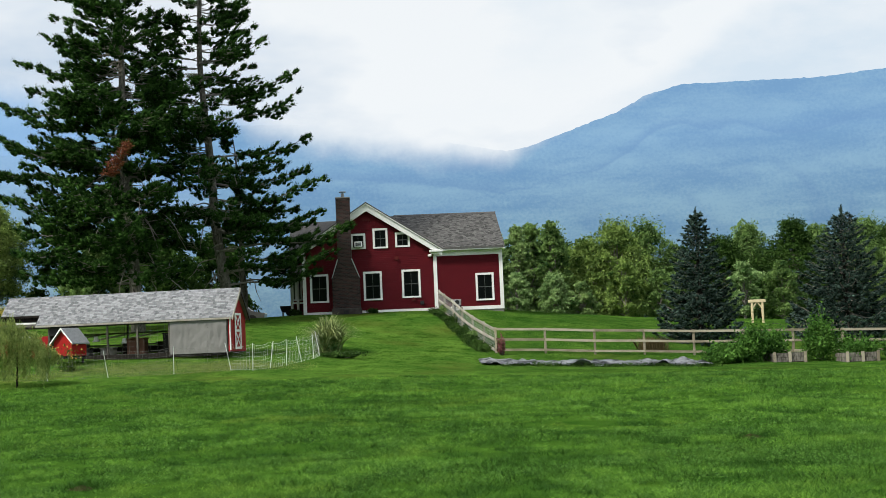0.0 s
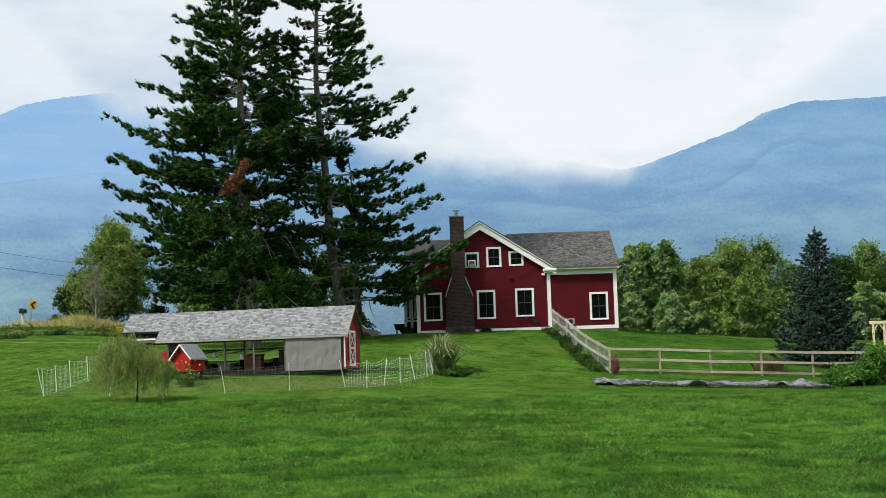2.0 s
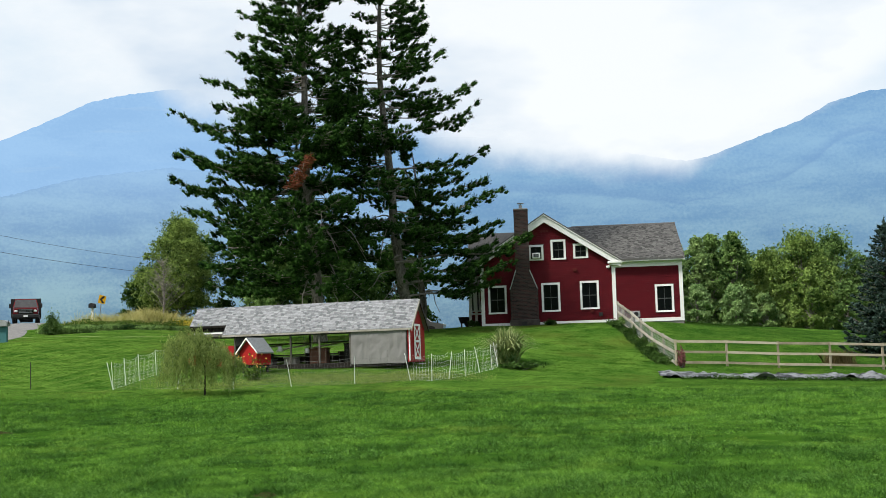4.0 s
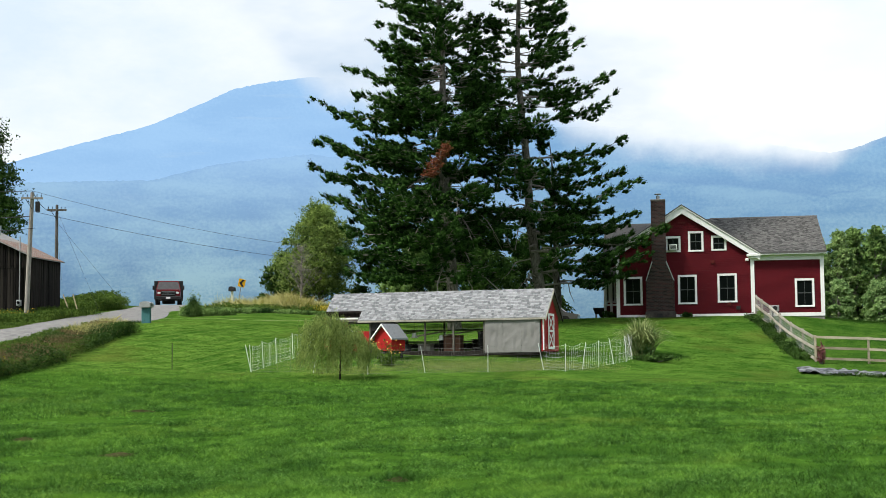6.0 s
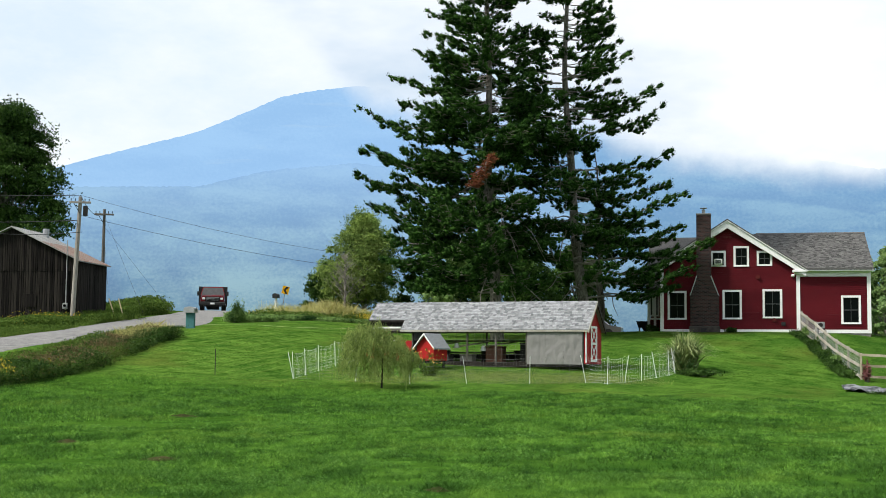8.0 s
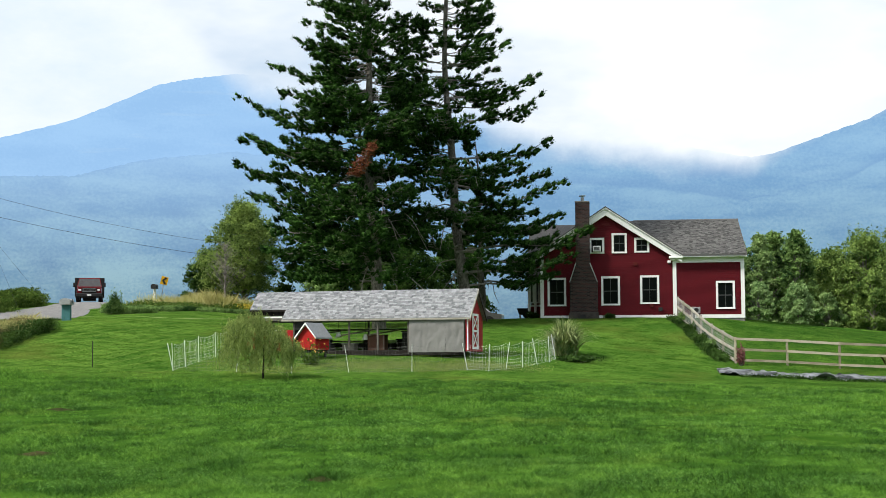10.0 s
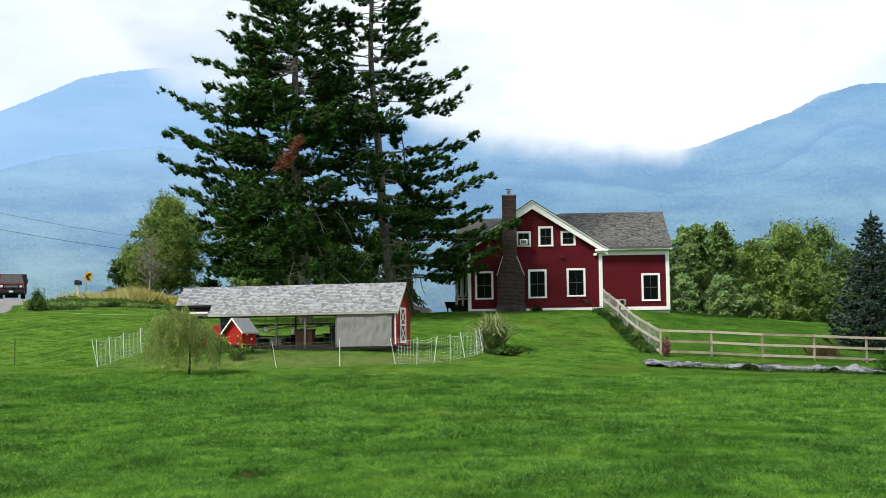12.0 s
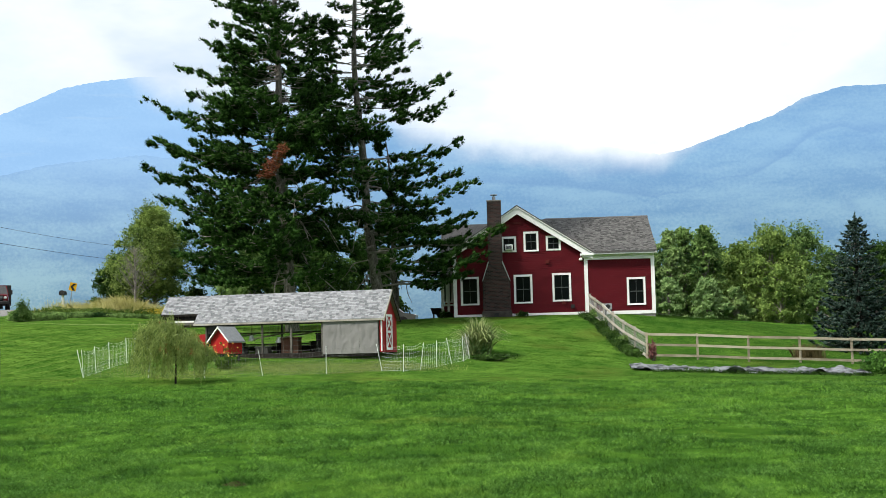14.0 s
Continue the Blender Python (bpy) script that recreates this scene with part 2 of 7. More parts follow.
def brick_material():
    m = bpy.data.materials.new("dark_chimney_brick")
    m.use_nodes = True
    n, l = m.node_tree.nodes, m.node_tree.links
    b = n["Principled BSDF"]
    b.inputs["Roughness"].default_value = 0.9
    geo, split, join = n.new("ShaderNodeNewGeometry"), n.new("ShaderNodeSeparateXYZ"), n.new("ShaderNodeCombineXYZ")
    add = n.new("ShaderNodeMath")
    brick = n.new("ShaderNodeTexBrick")
    brick.inputs["Scale"].default_value = 1.0
    brick.inputs["Brick Width"].default_value, brick.inputs["Row Height"].default_value = 0.21, 0.075
    brick.inputs["Mortar Size"].default_value = 0.012
    brick.inputs["Color1"].default_value = (0.007, 0.004, 0.004, 1)
    brick.inputs["Color2"].default_value = (0.060, 0.024, 0.020, 1)
    brick.inputs["Mortar"].default_value = (0.050, 0.041, 0.038, 1)
    relief = n.new("ShaderNodeBump")
    relief.inputs["Distance"].default_value, relief.inputs["Strength"].default_value = 0.01, 0.6
    relief.invert = True
    l.new(geo.outputs["Position"], split.inputs["Vector"])
    l.new(split.outputs["X"], add.inputs[0])
    l.new(split.outputs["Y"], add.inputs[1])
    l.new(add.outputs["Value"], join.inputs["X"])
    l.new(split.outputs["Z"], join.inputs["Y"])
    l.new(join.outputs["Vector"], brick.inputs["Vector"])
    l.new(brick.outputs["Color"], b.inputs["Base Color"])
    l.new(brick.outputs["Fac"], relief.inputs["Height"])
    l.new(relief.outputs["Normal"], b.inputs["Normal"])
    return m


BRICK = brick_material()


def ground_material():
    """Mown lawn with mowing stripes, and the rougher meadow nearer by."""
    m = bpy.data.materials.new("grass_ground")
    m.use_nodes = True
    n, l = m.node_tree.nodes, m.node_tree.links
    b = n["Principled BSDF"]
    b.inputs["Roughness"].default_value = 0.9
    b.inputs["Specular IOR Level"].default_value = 0.0
    geo, split = n.new("ShaderNodeNewGeometry"), n.new("ShaderNodeSeparateXYZ")
    l.new(geo.outputs["Position"], split.inputs["Vector"])

    def noise_at(scale, detail=4):
        t = n.new("ShaderNodeTexNoise")
        t.inputs["Scale"].default_value, t.inputs["Detail"].default_value = scale, detail
        l.new(geo.outputs["Position"], t.inputs["Vector"])
        return t.outputs["Fac"]

    def blend(fac, a, c):
        x = n.new("ShaderNodeMix")
        x.data_type = "RGBA"
        l.new(fac, x.inputs["Factor"])
        for key, v in (("A", a), ("B", c)):
            if isinstance(v, tuple):
                x.inputs[key].default_value = (*v, 1)
            else:
                l.new(v, x.inputs[key])
        return x.outputs["Result"]

    def spread(v, lo, hi):
        r = n.new("ShaderNodeMapRange")
        r.inputs["From Min"].default_value, r.inputs["From Max"].default_value = lo, hi
        l.new(v, r.inputs["Value"])
        return r.outputs["Result"]

    wave = n.new("ShaderNodeTexWave")
    wave.inputs["Scale"].default_value, wave.inputs["Distortion"].default_value, wave.inputs["Detail"].default_value = 0.30, 1.6, 2
    turn = n.new("ShaderNodeMapping")
    turn.inputs["Rotation"].default_value = (0, 0, radians(14))
    l.new(geo.outputs["Position"], turn.inputs["Vector"])
    l.new(turn.outputs["Vector"], wave.inputs["Vector"])
    lawn = blend(spread(noise_at(0.5, 6), 0.3, 0.7), (0.028, 0.085, 0.011), (0.095, 0.182, 0.026))
    striped = n.new("ShaderNodeMath")
    striped.operation = "MULTIPLY"
    l.new(spread(wave.outputs["Fac"], 0.50, 4.6), striped.inputs[0])
    l.new(spread(split.outputs["X"], 0.0, -16.0), striped.inputs[1])
    lawn = blend(striped.outputs["Value"], lawn, (0.18, 0.255, 0.045))
    streak = n.new("ShaderNodeTexWave")
    streak.inputs["Scale"].default_value, streak.inputs["Distortion"].default_value, streak.inputs["Detail"].default_value, streak.inputs["Detail Scale"].default_value = 0.42, 9.0, 3, 0.35
    l.new(turn.outputs["Vector"], streak.inputs["Vector"])
    thin = n.new("ShaderNodeMath")
    thin.operation = "MULTIPLY"
    l.new(spread(streak.outputs["Fac"], 0.91, 1.5), thin.inputs[0])
    l.new(spread(split.outputs["X"], -6.0, -14.0), thin.inputs[1])
    lawn = blend(thin.outputs["Value"], lawn, (0.30, 0.36, 0.10))
    lawn = blend(spread(noise_at(24, 3), 0.52, 0.95), lawn, (0.14, 0.19, 0.04))
    lawn = blend(spread(noise_at(9, 5), 0.50, 0.70), lawn, (0.012, 0.045, 0.005))
    lawn = blend(spread(noise_at(1.5, 6), 0.48, 0.80), lawn, (0.010, 0.042, 0.004))
    lawn = blend(spread(noise_at(0.23, 4), 0.55, 0.85), lawn, (0.085, 0.10, 0.02))
    # deeper green, in drifts, over the fenced plot
    plot = n.new("ShaderNodeMath")
    plot.operation = "MULTIPLY"
    l.new(spread(split.outputs["X"], 3.5, 7.0), plot.inputs[0])
    l.new(spread(noise_at(0.8, 5), 0.30, 0.85), plot.inputs[1])
    lawn = blend(plot.outputs["Value"], lawn, (0.012, 0.046, 0.006))
    field = blend(spread(noise_at(0.9, 6), 0.3, 0.7), (0.020, 0.062, 0.008), (0.055, 0.125, 0.015))
    edge = n.new("ShaderNodeMath")
    edge.operation, edge.inputs[1].default_value = "MULTIPLY_ADD", 5.0
    l.new(noise_at(0.12), edge.inputs[0])
    l.new(split.outputs["Y"], edge.inputs[2])
    colour = blend(spread(edge.outputs["Value"], 52.5, 55.0), field, lawn)
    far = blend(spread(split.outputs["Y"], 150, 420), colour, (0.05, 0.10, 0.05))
    l.new(far, b.inputs["Base Color"])
    relief = n.new("ShaderNodeBump")
    relief.inputs["Strength"].default_value, relief.inputs["Distance"].default_value = 0.8, 0.10
    l.new(noise_at(14, 5), relief.inputs["Height"])
    l.new(relief.outputs["Normal"], b.inputs["Normal"])
    return m


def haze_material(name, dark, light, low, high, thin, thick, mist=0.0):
    """Far wooded slopes with distance haze painted in as glow, thickening towards the cloud."""
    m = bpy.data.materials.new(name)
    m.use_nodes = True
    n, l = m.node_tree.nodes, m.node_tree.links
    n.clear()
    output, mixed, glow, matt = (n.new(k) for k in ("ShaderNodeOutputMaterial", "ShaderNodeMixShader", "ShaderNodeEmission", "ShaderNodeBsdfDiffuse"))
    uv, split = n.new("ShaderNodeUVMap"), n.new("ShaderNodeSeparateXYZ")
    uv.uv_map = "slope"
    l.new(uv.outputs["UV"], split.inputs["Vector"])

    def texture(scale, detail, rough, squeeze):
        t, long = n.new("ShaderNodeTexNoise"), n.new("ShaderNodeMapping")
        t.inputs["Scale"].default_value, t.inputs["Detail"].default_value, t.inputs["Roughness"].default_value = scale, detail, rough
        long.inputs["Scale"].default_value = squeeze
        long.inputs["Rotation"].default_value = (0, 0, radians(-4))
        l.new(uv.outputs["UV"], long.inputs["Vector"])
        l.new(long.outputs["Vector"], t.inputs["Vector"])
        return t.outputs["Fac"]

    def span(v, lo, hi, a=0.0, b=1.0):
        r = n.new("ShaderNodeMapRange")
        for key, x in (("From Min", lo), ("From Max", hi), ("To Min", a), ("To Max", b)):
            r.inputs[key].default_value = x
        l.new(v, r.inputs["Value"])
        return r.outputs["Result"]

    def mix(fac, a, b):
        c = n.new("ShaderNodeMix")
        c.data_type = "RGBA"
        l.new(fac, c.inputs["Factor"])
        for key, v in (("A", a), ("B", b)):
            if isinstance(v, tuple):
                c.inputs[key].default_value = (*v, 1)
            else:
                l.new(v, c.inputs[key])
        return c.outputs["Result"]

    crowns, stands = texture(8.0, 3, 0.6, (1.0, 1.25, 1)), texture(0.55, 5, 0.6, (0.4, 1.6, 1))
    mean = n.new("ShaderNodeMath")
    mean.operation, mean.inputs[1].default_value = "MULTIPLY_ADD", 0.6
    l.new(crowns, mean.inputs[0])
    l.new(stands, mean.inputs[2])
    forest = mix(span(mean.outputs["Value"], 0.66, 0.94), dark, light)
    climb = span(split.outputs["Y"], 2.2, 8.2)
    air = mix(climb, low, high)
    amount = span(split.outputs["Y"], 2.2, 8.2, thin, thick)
    # pale mist streaks, painted into the same glow
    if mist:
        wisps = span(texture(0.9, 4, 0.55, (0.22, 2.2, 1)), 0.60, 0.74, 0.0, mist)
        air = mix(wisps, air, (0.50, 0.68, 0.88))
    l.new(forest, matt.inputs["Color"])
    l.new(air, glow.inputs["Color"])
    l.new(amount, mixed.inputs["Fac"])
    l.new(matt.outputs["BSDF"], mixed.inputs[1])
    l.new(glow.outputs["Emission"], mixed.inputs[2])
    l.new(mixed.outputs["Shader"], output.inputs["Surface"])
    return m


class Shape:
    """Collects vertices and faces of one mesh."""

    def __init__(self):
        self.v, self.f = [], []

    def add(self, verts, faces):
        k = len(self.v)
        self.v += [tuple(p) for p in verts]
        self.f += [tuple(i + k for i in q) for q in faces]
        return self

    def box(self, x0, x1, y0, y1, z0, z1, m=None):
        p = [Vector((x, y, z)) for z in (z0, z1) for y in (y0, y1) for x in (x0, x1)]
        if m is not None:
            p = [m @ q for q in p]
        return self.add(p, [(0, 2, 3, 1), (4, 5, 7, 6), (0, 1, 5, 4), (2, 6, 7, 3), (0, 4, 6, 2), (1, 3, 7, 5)])

    def soft_box(self, x0, x1, y0, y1, z0, z1, e=0.02, m=None):
        """A box with chamfered edges."""
        p, idx = [], {}
        c, h = ((x0 + x1) / 2, (y0 + y1) / 2, (z0 + z1) / 2), ((x1 - x0) / 2, (y1 - y0) / 2, (z1 - z0) / 2)
        for sx in (-1, 1):
            for sy in (-1, 1):
                for sz in (-1, 1):
                    for axis in range(3):
                        q = [c[i] + (sx, sy, sz)[i] * (h[i] - (0 if i == axis else e)) for i in range(3)]
                        idx[(sx, sy, sz, axis)] = len(p)
                        p.append(q)
        bm = bmesh.new()
        vs = [bm.verts.new(m @ Vector(q) if m is not None else q) for q in p]
        bmesh.ops.convex_hull(bm, input=vs)
        bm.verts.index_update()
        self.add([v.co for v in bm.verts], [[v.index for v in f.verts] for f in bm.faces])
        bm.free()
        return self

    def prism(self, outline, axis, a, b, m=None):
        """Extrudes a closed outline of pairs along an axis from a to b."""
        def at(p, d):
            q = {"x": (d, p[0], p[1]), "y": (p[0], d, p[1]), "z": (p[0], p[1], d)}[axis]
            return m @ Vector(q) if m is not None else Vector(q)
        k = len(outline)
        return self.add([at(p, a) for p in outline] + [at(p, b) for p in outline],
                        [tuple(range(k))[::-1], tuple(range(k, 2 * k))] + [(i, (i + 1) % k, (i + 1) % k + k, i + k) for i in range(k)])

    def tube(self, points, radii, sides=6):
        pts = [Vector(p) for p in points]
        rings = []
        for i, p in enumerate(pts):
            d = (pts[min(i + 1, len(pts) - 1)] - pts[max(i - 1, 0)]).normalized()
            u = d.cross(Vector((0.31, 0.95, 0.05))).normalized()
            w = d.cross(u)
            r = radii[i] if isinstance(radii, (list, tuple)) else radii
            rings += [p + (u * math.cos(6.2832 * k / sides) + w * math.sin(6.2832 * k / sides)) * r for k in range(sides)]
        faces = [(i * sides + k, i * sides + (k + 1) % sides, (i + 1) * sides + (k + 1) % sides, (i + 1) * sides + k) for i in range(len(pts) - 1) for k in range(sides)]
        faces += [tuple(range(sides))[::-1], tuple(range((len(pts) - 1) * sides, len(pts) * sides))]
        return self.add(rings, faces)

    def mesh(self, name):
        me = bpy.data.meshes.new(name)
        me.from_pydata(self.v, [], self.f)
        me.update()
        return me


def part(name, shape, material, parent=None, label="", smooth=False):
    """One mesh object under a thing or a part."""
    me = shape.mesh(name) if isinstance(shape, Shape) else shape
    if not me.materials:
        me.materials.append(material)
    if smooth:
        me.polygons.foreach_set("use_smooth", [True] * len(me.polygons))
    ob = new(name, me)
    if parent is not None:
        ob.parent = parent
    return tagged(ob, label)


def thing(name, m, label, category, group="", kind=""):
    """An Empty at the base of a thing."""
    ob = new(name)
    ob.empty_display_size = 0.2
    ob.matrix_world = m
    return tagged(ob, label, category, group, kind)


def array_mesh(name, verts, quads):
    """A mesh straight from arrays of vertices and of three- or four-cornered faces."""
    me = bpy.data.meshes.new(name)
    k = quads.shape[1]
    me.vertices.add(len(verts))
    me.vertices.foreach_set("co", np.ascontiguousarray(verts, dtype=np.float32).ravel())
    me.loops.add(quads.size)
    me.loops.foreach_set("vertex_index", np.ascontiguousarray(quads, dtype=np.int32).ravel())
    me.polygons.add(len(quads))
    me.polygons.foreach_set("loop_start", np.arange(0, quads.size, k, dtype=np.int32))
    me.update(calc_edges=True)
    return me


def leaf_mesh(name, centres, size, rng, long=1.5, up=0.0):
    """A small four-cornered leaf or spray at every centre, turned at random."""
    c = np.asarray(centres)
    k = len(c)
    a = rng.normal(size=(k, 3))
    a[:, 2] += up
    a /= np.linalg.norm(a, axis=1)[:, None]
    b = np.cross(a, rng.normal(size=(k, 3)))
    b /= np.linalg.norm(b, axis=1)[:, None]
    s = (size * rng.uniform(0.6, 1.35, k))[:, None]
    verts = np.stack([c - a * s * long / 2 + b * s * 0.45, c - a * s * long / 2 - b * s * 0.45, c + a * s * long / 2], 1).reshape(-1, 3)
    return array_mesh(name, verts, np.arange(3 * k).reshape(k, 3))


def blade_mesh(name, roots, height, width, rng, lean=0.35, direction=None, plain=False):
    """Narrow upright blades with a bent tip: two faces each, as one quad and one triangle merged into a quad strip."""
    c = np.asarray(roots)
    k = len(c)
    h = (height * rng.uniform(0.55, 1.25, k))[:, None]
    ang = rng.uniform(0, 2 * np.pi, k)
    side = np.stack([np.cos(ang), np.sin(ang), np.zeros(k)], 1) * width
    bend = rng.normal(size=(k, 3)) * lean
    bend[:, 2] = 0
    if direction is not None:
        bend += np.asarray(direction)
    up = np.array([0, 0, 1.0])
    mid = c + up * h * 0.6 + bend * h * 0.35
    tip = c + up * h + bend * h
    if plain:
        return array_mesh(name, np.stack([c - side / 2, c + side / 2, tip], 1).reshape(-1, 3), np.arange(3 * k).reshape(k, 3))
    verts = np.stack([c - side / 2, c + side / 2, mid + side * 0.35, tip, mid - side * 0.35], 1).reshape(-1, 3)
    quads = (np.arange(k) * 5)[:, None] + np.array([[0, 1, 2, 3, 4]])
    return array_mesh(name, verts, quads)


def patchy(x, y, size, seed):
    """Smooth noise between -1 and 1 over the plan, in blotches about size across."""
    table = np.random.default_rng(seed).uniform(-1, 1, (256, 256))
    total = 0
    for octave, weight in ((1, 0.6), (2.1, 0.4)):
        u, v = np.asarray(x) * octave / size + 500, np.asarray(y) * octave / size + 500
        i, j = np.floor(u).astype(int), np.floor(v).astype(int)
        a, b = u - i, v - j
        a, b = a * a * (3 - 2 * a), b * b * (3 - 2 * b)
        i, j = i % 255, j % 255
        total = total + weight * (table[j, i] * (1 - a) * (1 - b) + table[j, i + 1] * a * (1 - b) + table[j + 1, i] * (1 - a) * b + table[j + 1, i + 1] * a * b)
    return total


# ---- the lie of the land ----
Y_KNOTS = [-30, 15, 45, 55, 62, 70, 78, 90, 105, 130, 220]
STATIONS = {
    -70: [0, 0.3, 1.8, 2.6, 3.3, 4.3, 5.1, 5.8, 6.5, 6.8, -4],
    -36: [0, 0.2, 1.4, 2.35, 2.85, 3.5, 4.25, 5.02, 5.95, 6.35, -6],
    -26: [0, 0.1, 0.9, 1.7, 2.7, 3.7, 4.2, 5.0, 5.6, 4.5, -8],
    -15: [0, 0.0, 0.6, 0.9, 1.9, 2.7, 3.5, 4.15, 3.2, 2.0, -8],
    -5: [0, 0.0, 0.5, 0.9, 1.7, 2.7, 3.9, 4.0, 2.4, 1.2, -8],
    5: [0, 0.0, 0.4, 0.55, 0.75, 1.9, 3.9, 4.2, 3.6, 1.5, -8],
    16: [0, 0.0, 0.3, 0.30, 0.36, 1.42, 2.2, 3.2, 3.2, 1.5, -8],
    30: [0, 0.0, 0.2, 0.16, 0.2, 0.85, 1.5, 2.4, 2.5, 1.0, -8],
}
GX, GY = np.arange(-110, 111, 1.0), np.arange(-30, 221, 1.0)
land = np.array([[np.interp(x, list(STATIONS), [np.interp(y, Y_KNOTS, row) for row in STATIONS.values()]) for x in GX] for y in GY])
for _ in range(6):
    padded = np.pad(land, 1, mode="edge")
    land = (padded[1:-1, :-2] + padded[1:-1, 1:-1] + padded[1:-1, 2:]) / 3
    padded = np.pad(land, 1, mode="edge")
    land = (padded[:-2, 1:-1] + padded[1:-1, 1:-1] + padded[2:, 1:-1]) / 3


def height(x, y):
    """The ground's height, for single numbers or arrays."""
    x, y = np.asarray(x, dtype=float), np.asarray(y, dtype=float)
    u, v = np.clip(x - GX[0], 0, len(GX) - 1.001), np.clip(y - GY[0], 0, len(GY) - 1.001)
    i, j = u.astype(int), v.astype(int)
    a, b = u - i, v - j
    z = land[j, i] * (1 - a) * (1 - b) + land[j, i + 1] * a * (1 - b) + land[j + 1, i] * (1 - a) * b + land[j + 1, i + 1] * a * b
    far = np.maximum(np.hypot(np.maximum(np.abs(x) - 110, 0), np.maximum(y - 220, 0)), 0)
    return z - np.minimum(far * 0.10, 45) + 0.03 * np.sin(x * 0.9 + 0.4 * y) * np.cos(y * 0.7 - 0.3 * x)


def ht(x, y):
    return float(height(x, y))


gx = np.concatenate([np.linspace(-4200, -160, 14), np.arange(-140, -60, 4.0), np.arange(-60, 45, 0.75), np.arange(46, 141, 4.0), np.linspace(160, 4200, 14)])
gy = np.concatenate([np.linspace(-400, -40, 6), np.arange(-30, 40, 1.5), np.arange(40, 110, 0.75), np.arange(112, 240, 4.0), np.linspace(260, 4600, 18)])
mx, my = np.meshgrid(gx, gy)
mz = height(mx, my)
nx, ny = len(gx), len(gy)
cell = (np.arange(ny - 1)[:, None] * nx + np.arange(nx - 1)[None, :]).ravel()
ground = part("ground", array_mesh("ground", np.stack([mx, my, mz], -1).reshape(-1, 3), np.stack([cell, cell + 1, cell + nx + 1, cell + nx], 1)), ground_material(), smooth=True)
tagged(ground, "green mown lawn and rougher meadow on rolling ground", "ground", kind="structure")


# ---- mountains and low cloud ----
def ridge(name, az, el, distance, foot, material, label, rough, seed):
    """A wooded mountain side: a sloping sheet from its foot up to a skyline given by angles seen from the meadow."""
    a = np.radians(np.arange(az[0], az[-1] + 0.01, 0.12))
    crest = np.interp(np.degrees(a), az, el)
    rows = 44
    verts = []
    for k in range(rows):
        s = k / (rows - 1)
        r = foot + (distance - foot) * s
        for ang, e in zip(a, crest):
            x, y = math.sin(ang), math.cos(ang)
            bumps = noise.fractal(Vector((x * 9 + seed, y * 9, s * 7.0)), 0.9, 2.1, 6)
            top = math.tan(math.radians(e)) * distance
            gully = noise.fractal(Vector((ang * 9 + seed, s * 3.0 + ang * 5, 3.0)), 1.0, 2.0, 4)
            z = -45 + (top + 45) * (s ** 0.92 + 0.16 * gully * s * (1 - s) ** 2 * 4) + bumps * rough * 0.5 * (1 - s ** 3)
            verts.append((x * r, y * r, z))
    # the jagged line of treetops along the crest
    for j, ang in enumerate(a):
        x, y, z = verts[(rows - 1) * len(a) + j]
        verts.append((x * 1.0005, y * 1.0005, z + 2.5 + noise.noise(Vector((ang * 700, 0.5, seed))) * 3.0))
    rows += 1
    c = len(a)
    idx = (np.arange(rows - 1)[:, None] * c + np.arange(c - 1)[None, :]).ravel()
    verts = np.array(verts)
    me = array_mesh(name, verts, np.stack([idx, idx + 1, idx + c + 1, idx + c], 1))
    flat = np.hypot(verts[:, 0], verts[:, 1])
    bearing = np.stack([np.degrees(np.arctan2(verts[:, 0], verts[:, 1])), np.degrees(np.arctan2(verts[:, 2], flat))], 1)
    order = np.empty(len(me.loops), dtype=np.int32)
    me.loops.foreach_get("vertex_index", order)
    me.uv_layers.new(name="slope").data.foreach_set("uv", bearing[order].astype(np.float32).ravel())
    return tagged(part(name, me, material, smooth=True), label, "mountain", kind="structure")


HAZE_L = haze_material("far_forest_haze", (0.05, 0.11, 0.10), (0.22, 0.31, 0.28), (0.34, 0.56, 0.86), (0.33, 0.56, 0.90), 0.84, 0.86, 0.4)
HAZE_R = haze_material("right_forest_haze", (0.02, 0.06, 0.05), (0.22, 0.31, 0.22), (0.160, 0.300, 0.50), (0.232, 0.435, 0.74), 0.70, 0.82, 0.10)
HAZE_M = haze_material("middle_forest_haze", (0.02, 0.06, 0.05), (0.24, 0.34, 0.24), (0.172, 0.305, 0.485), (0.300, 0.505, 0.83), 0.68, 0.86, 0.10)
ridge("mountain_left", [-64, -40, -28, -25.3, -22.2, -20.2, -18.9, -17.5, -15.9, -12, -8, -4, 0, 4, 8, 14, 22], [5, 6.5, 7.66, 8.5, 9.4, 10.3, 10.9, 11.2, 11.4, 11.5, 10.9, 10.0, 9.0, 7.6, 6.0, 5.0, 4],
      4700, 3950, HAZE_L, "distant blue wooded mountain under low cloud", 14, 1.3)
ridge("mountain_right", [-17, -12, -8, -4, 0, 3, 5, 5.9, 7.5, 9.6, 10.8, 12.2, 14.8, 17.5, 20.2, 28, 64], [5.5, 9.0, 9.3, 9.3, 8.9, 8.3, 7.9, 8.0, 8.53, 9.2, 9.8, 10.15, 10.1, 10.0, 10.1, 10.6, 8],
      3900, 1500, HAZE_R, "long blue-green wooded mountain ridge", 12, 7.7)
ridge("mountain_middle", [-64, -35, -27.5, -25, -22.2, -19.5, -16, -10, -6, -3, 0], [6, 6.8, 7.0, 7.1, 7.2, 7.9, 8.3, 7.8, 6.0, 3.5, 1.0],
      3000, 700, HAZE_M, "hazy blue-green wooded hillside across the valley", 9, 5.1)
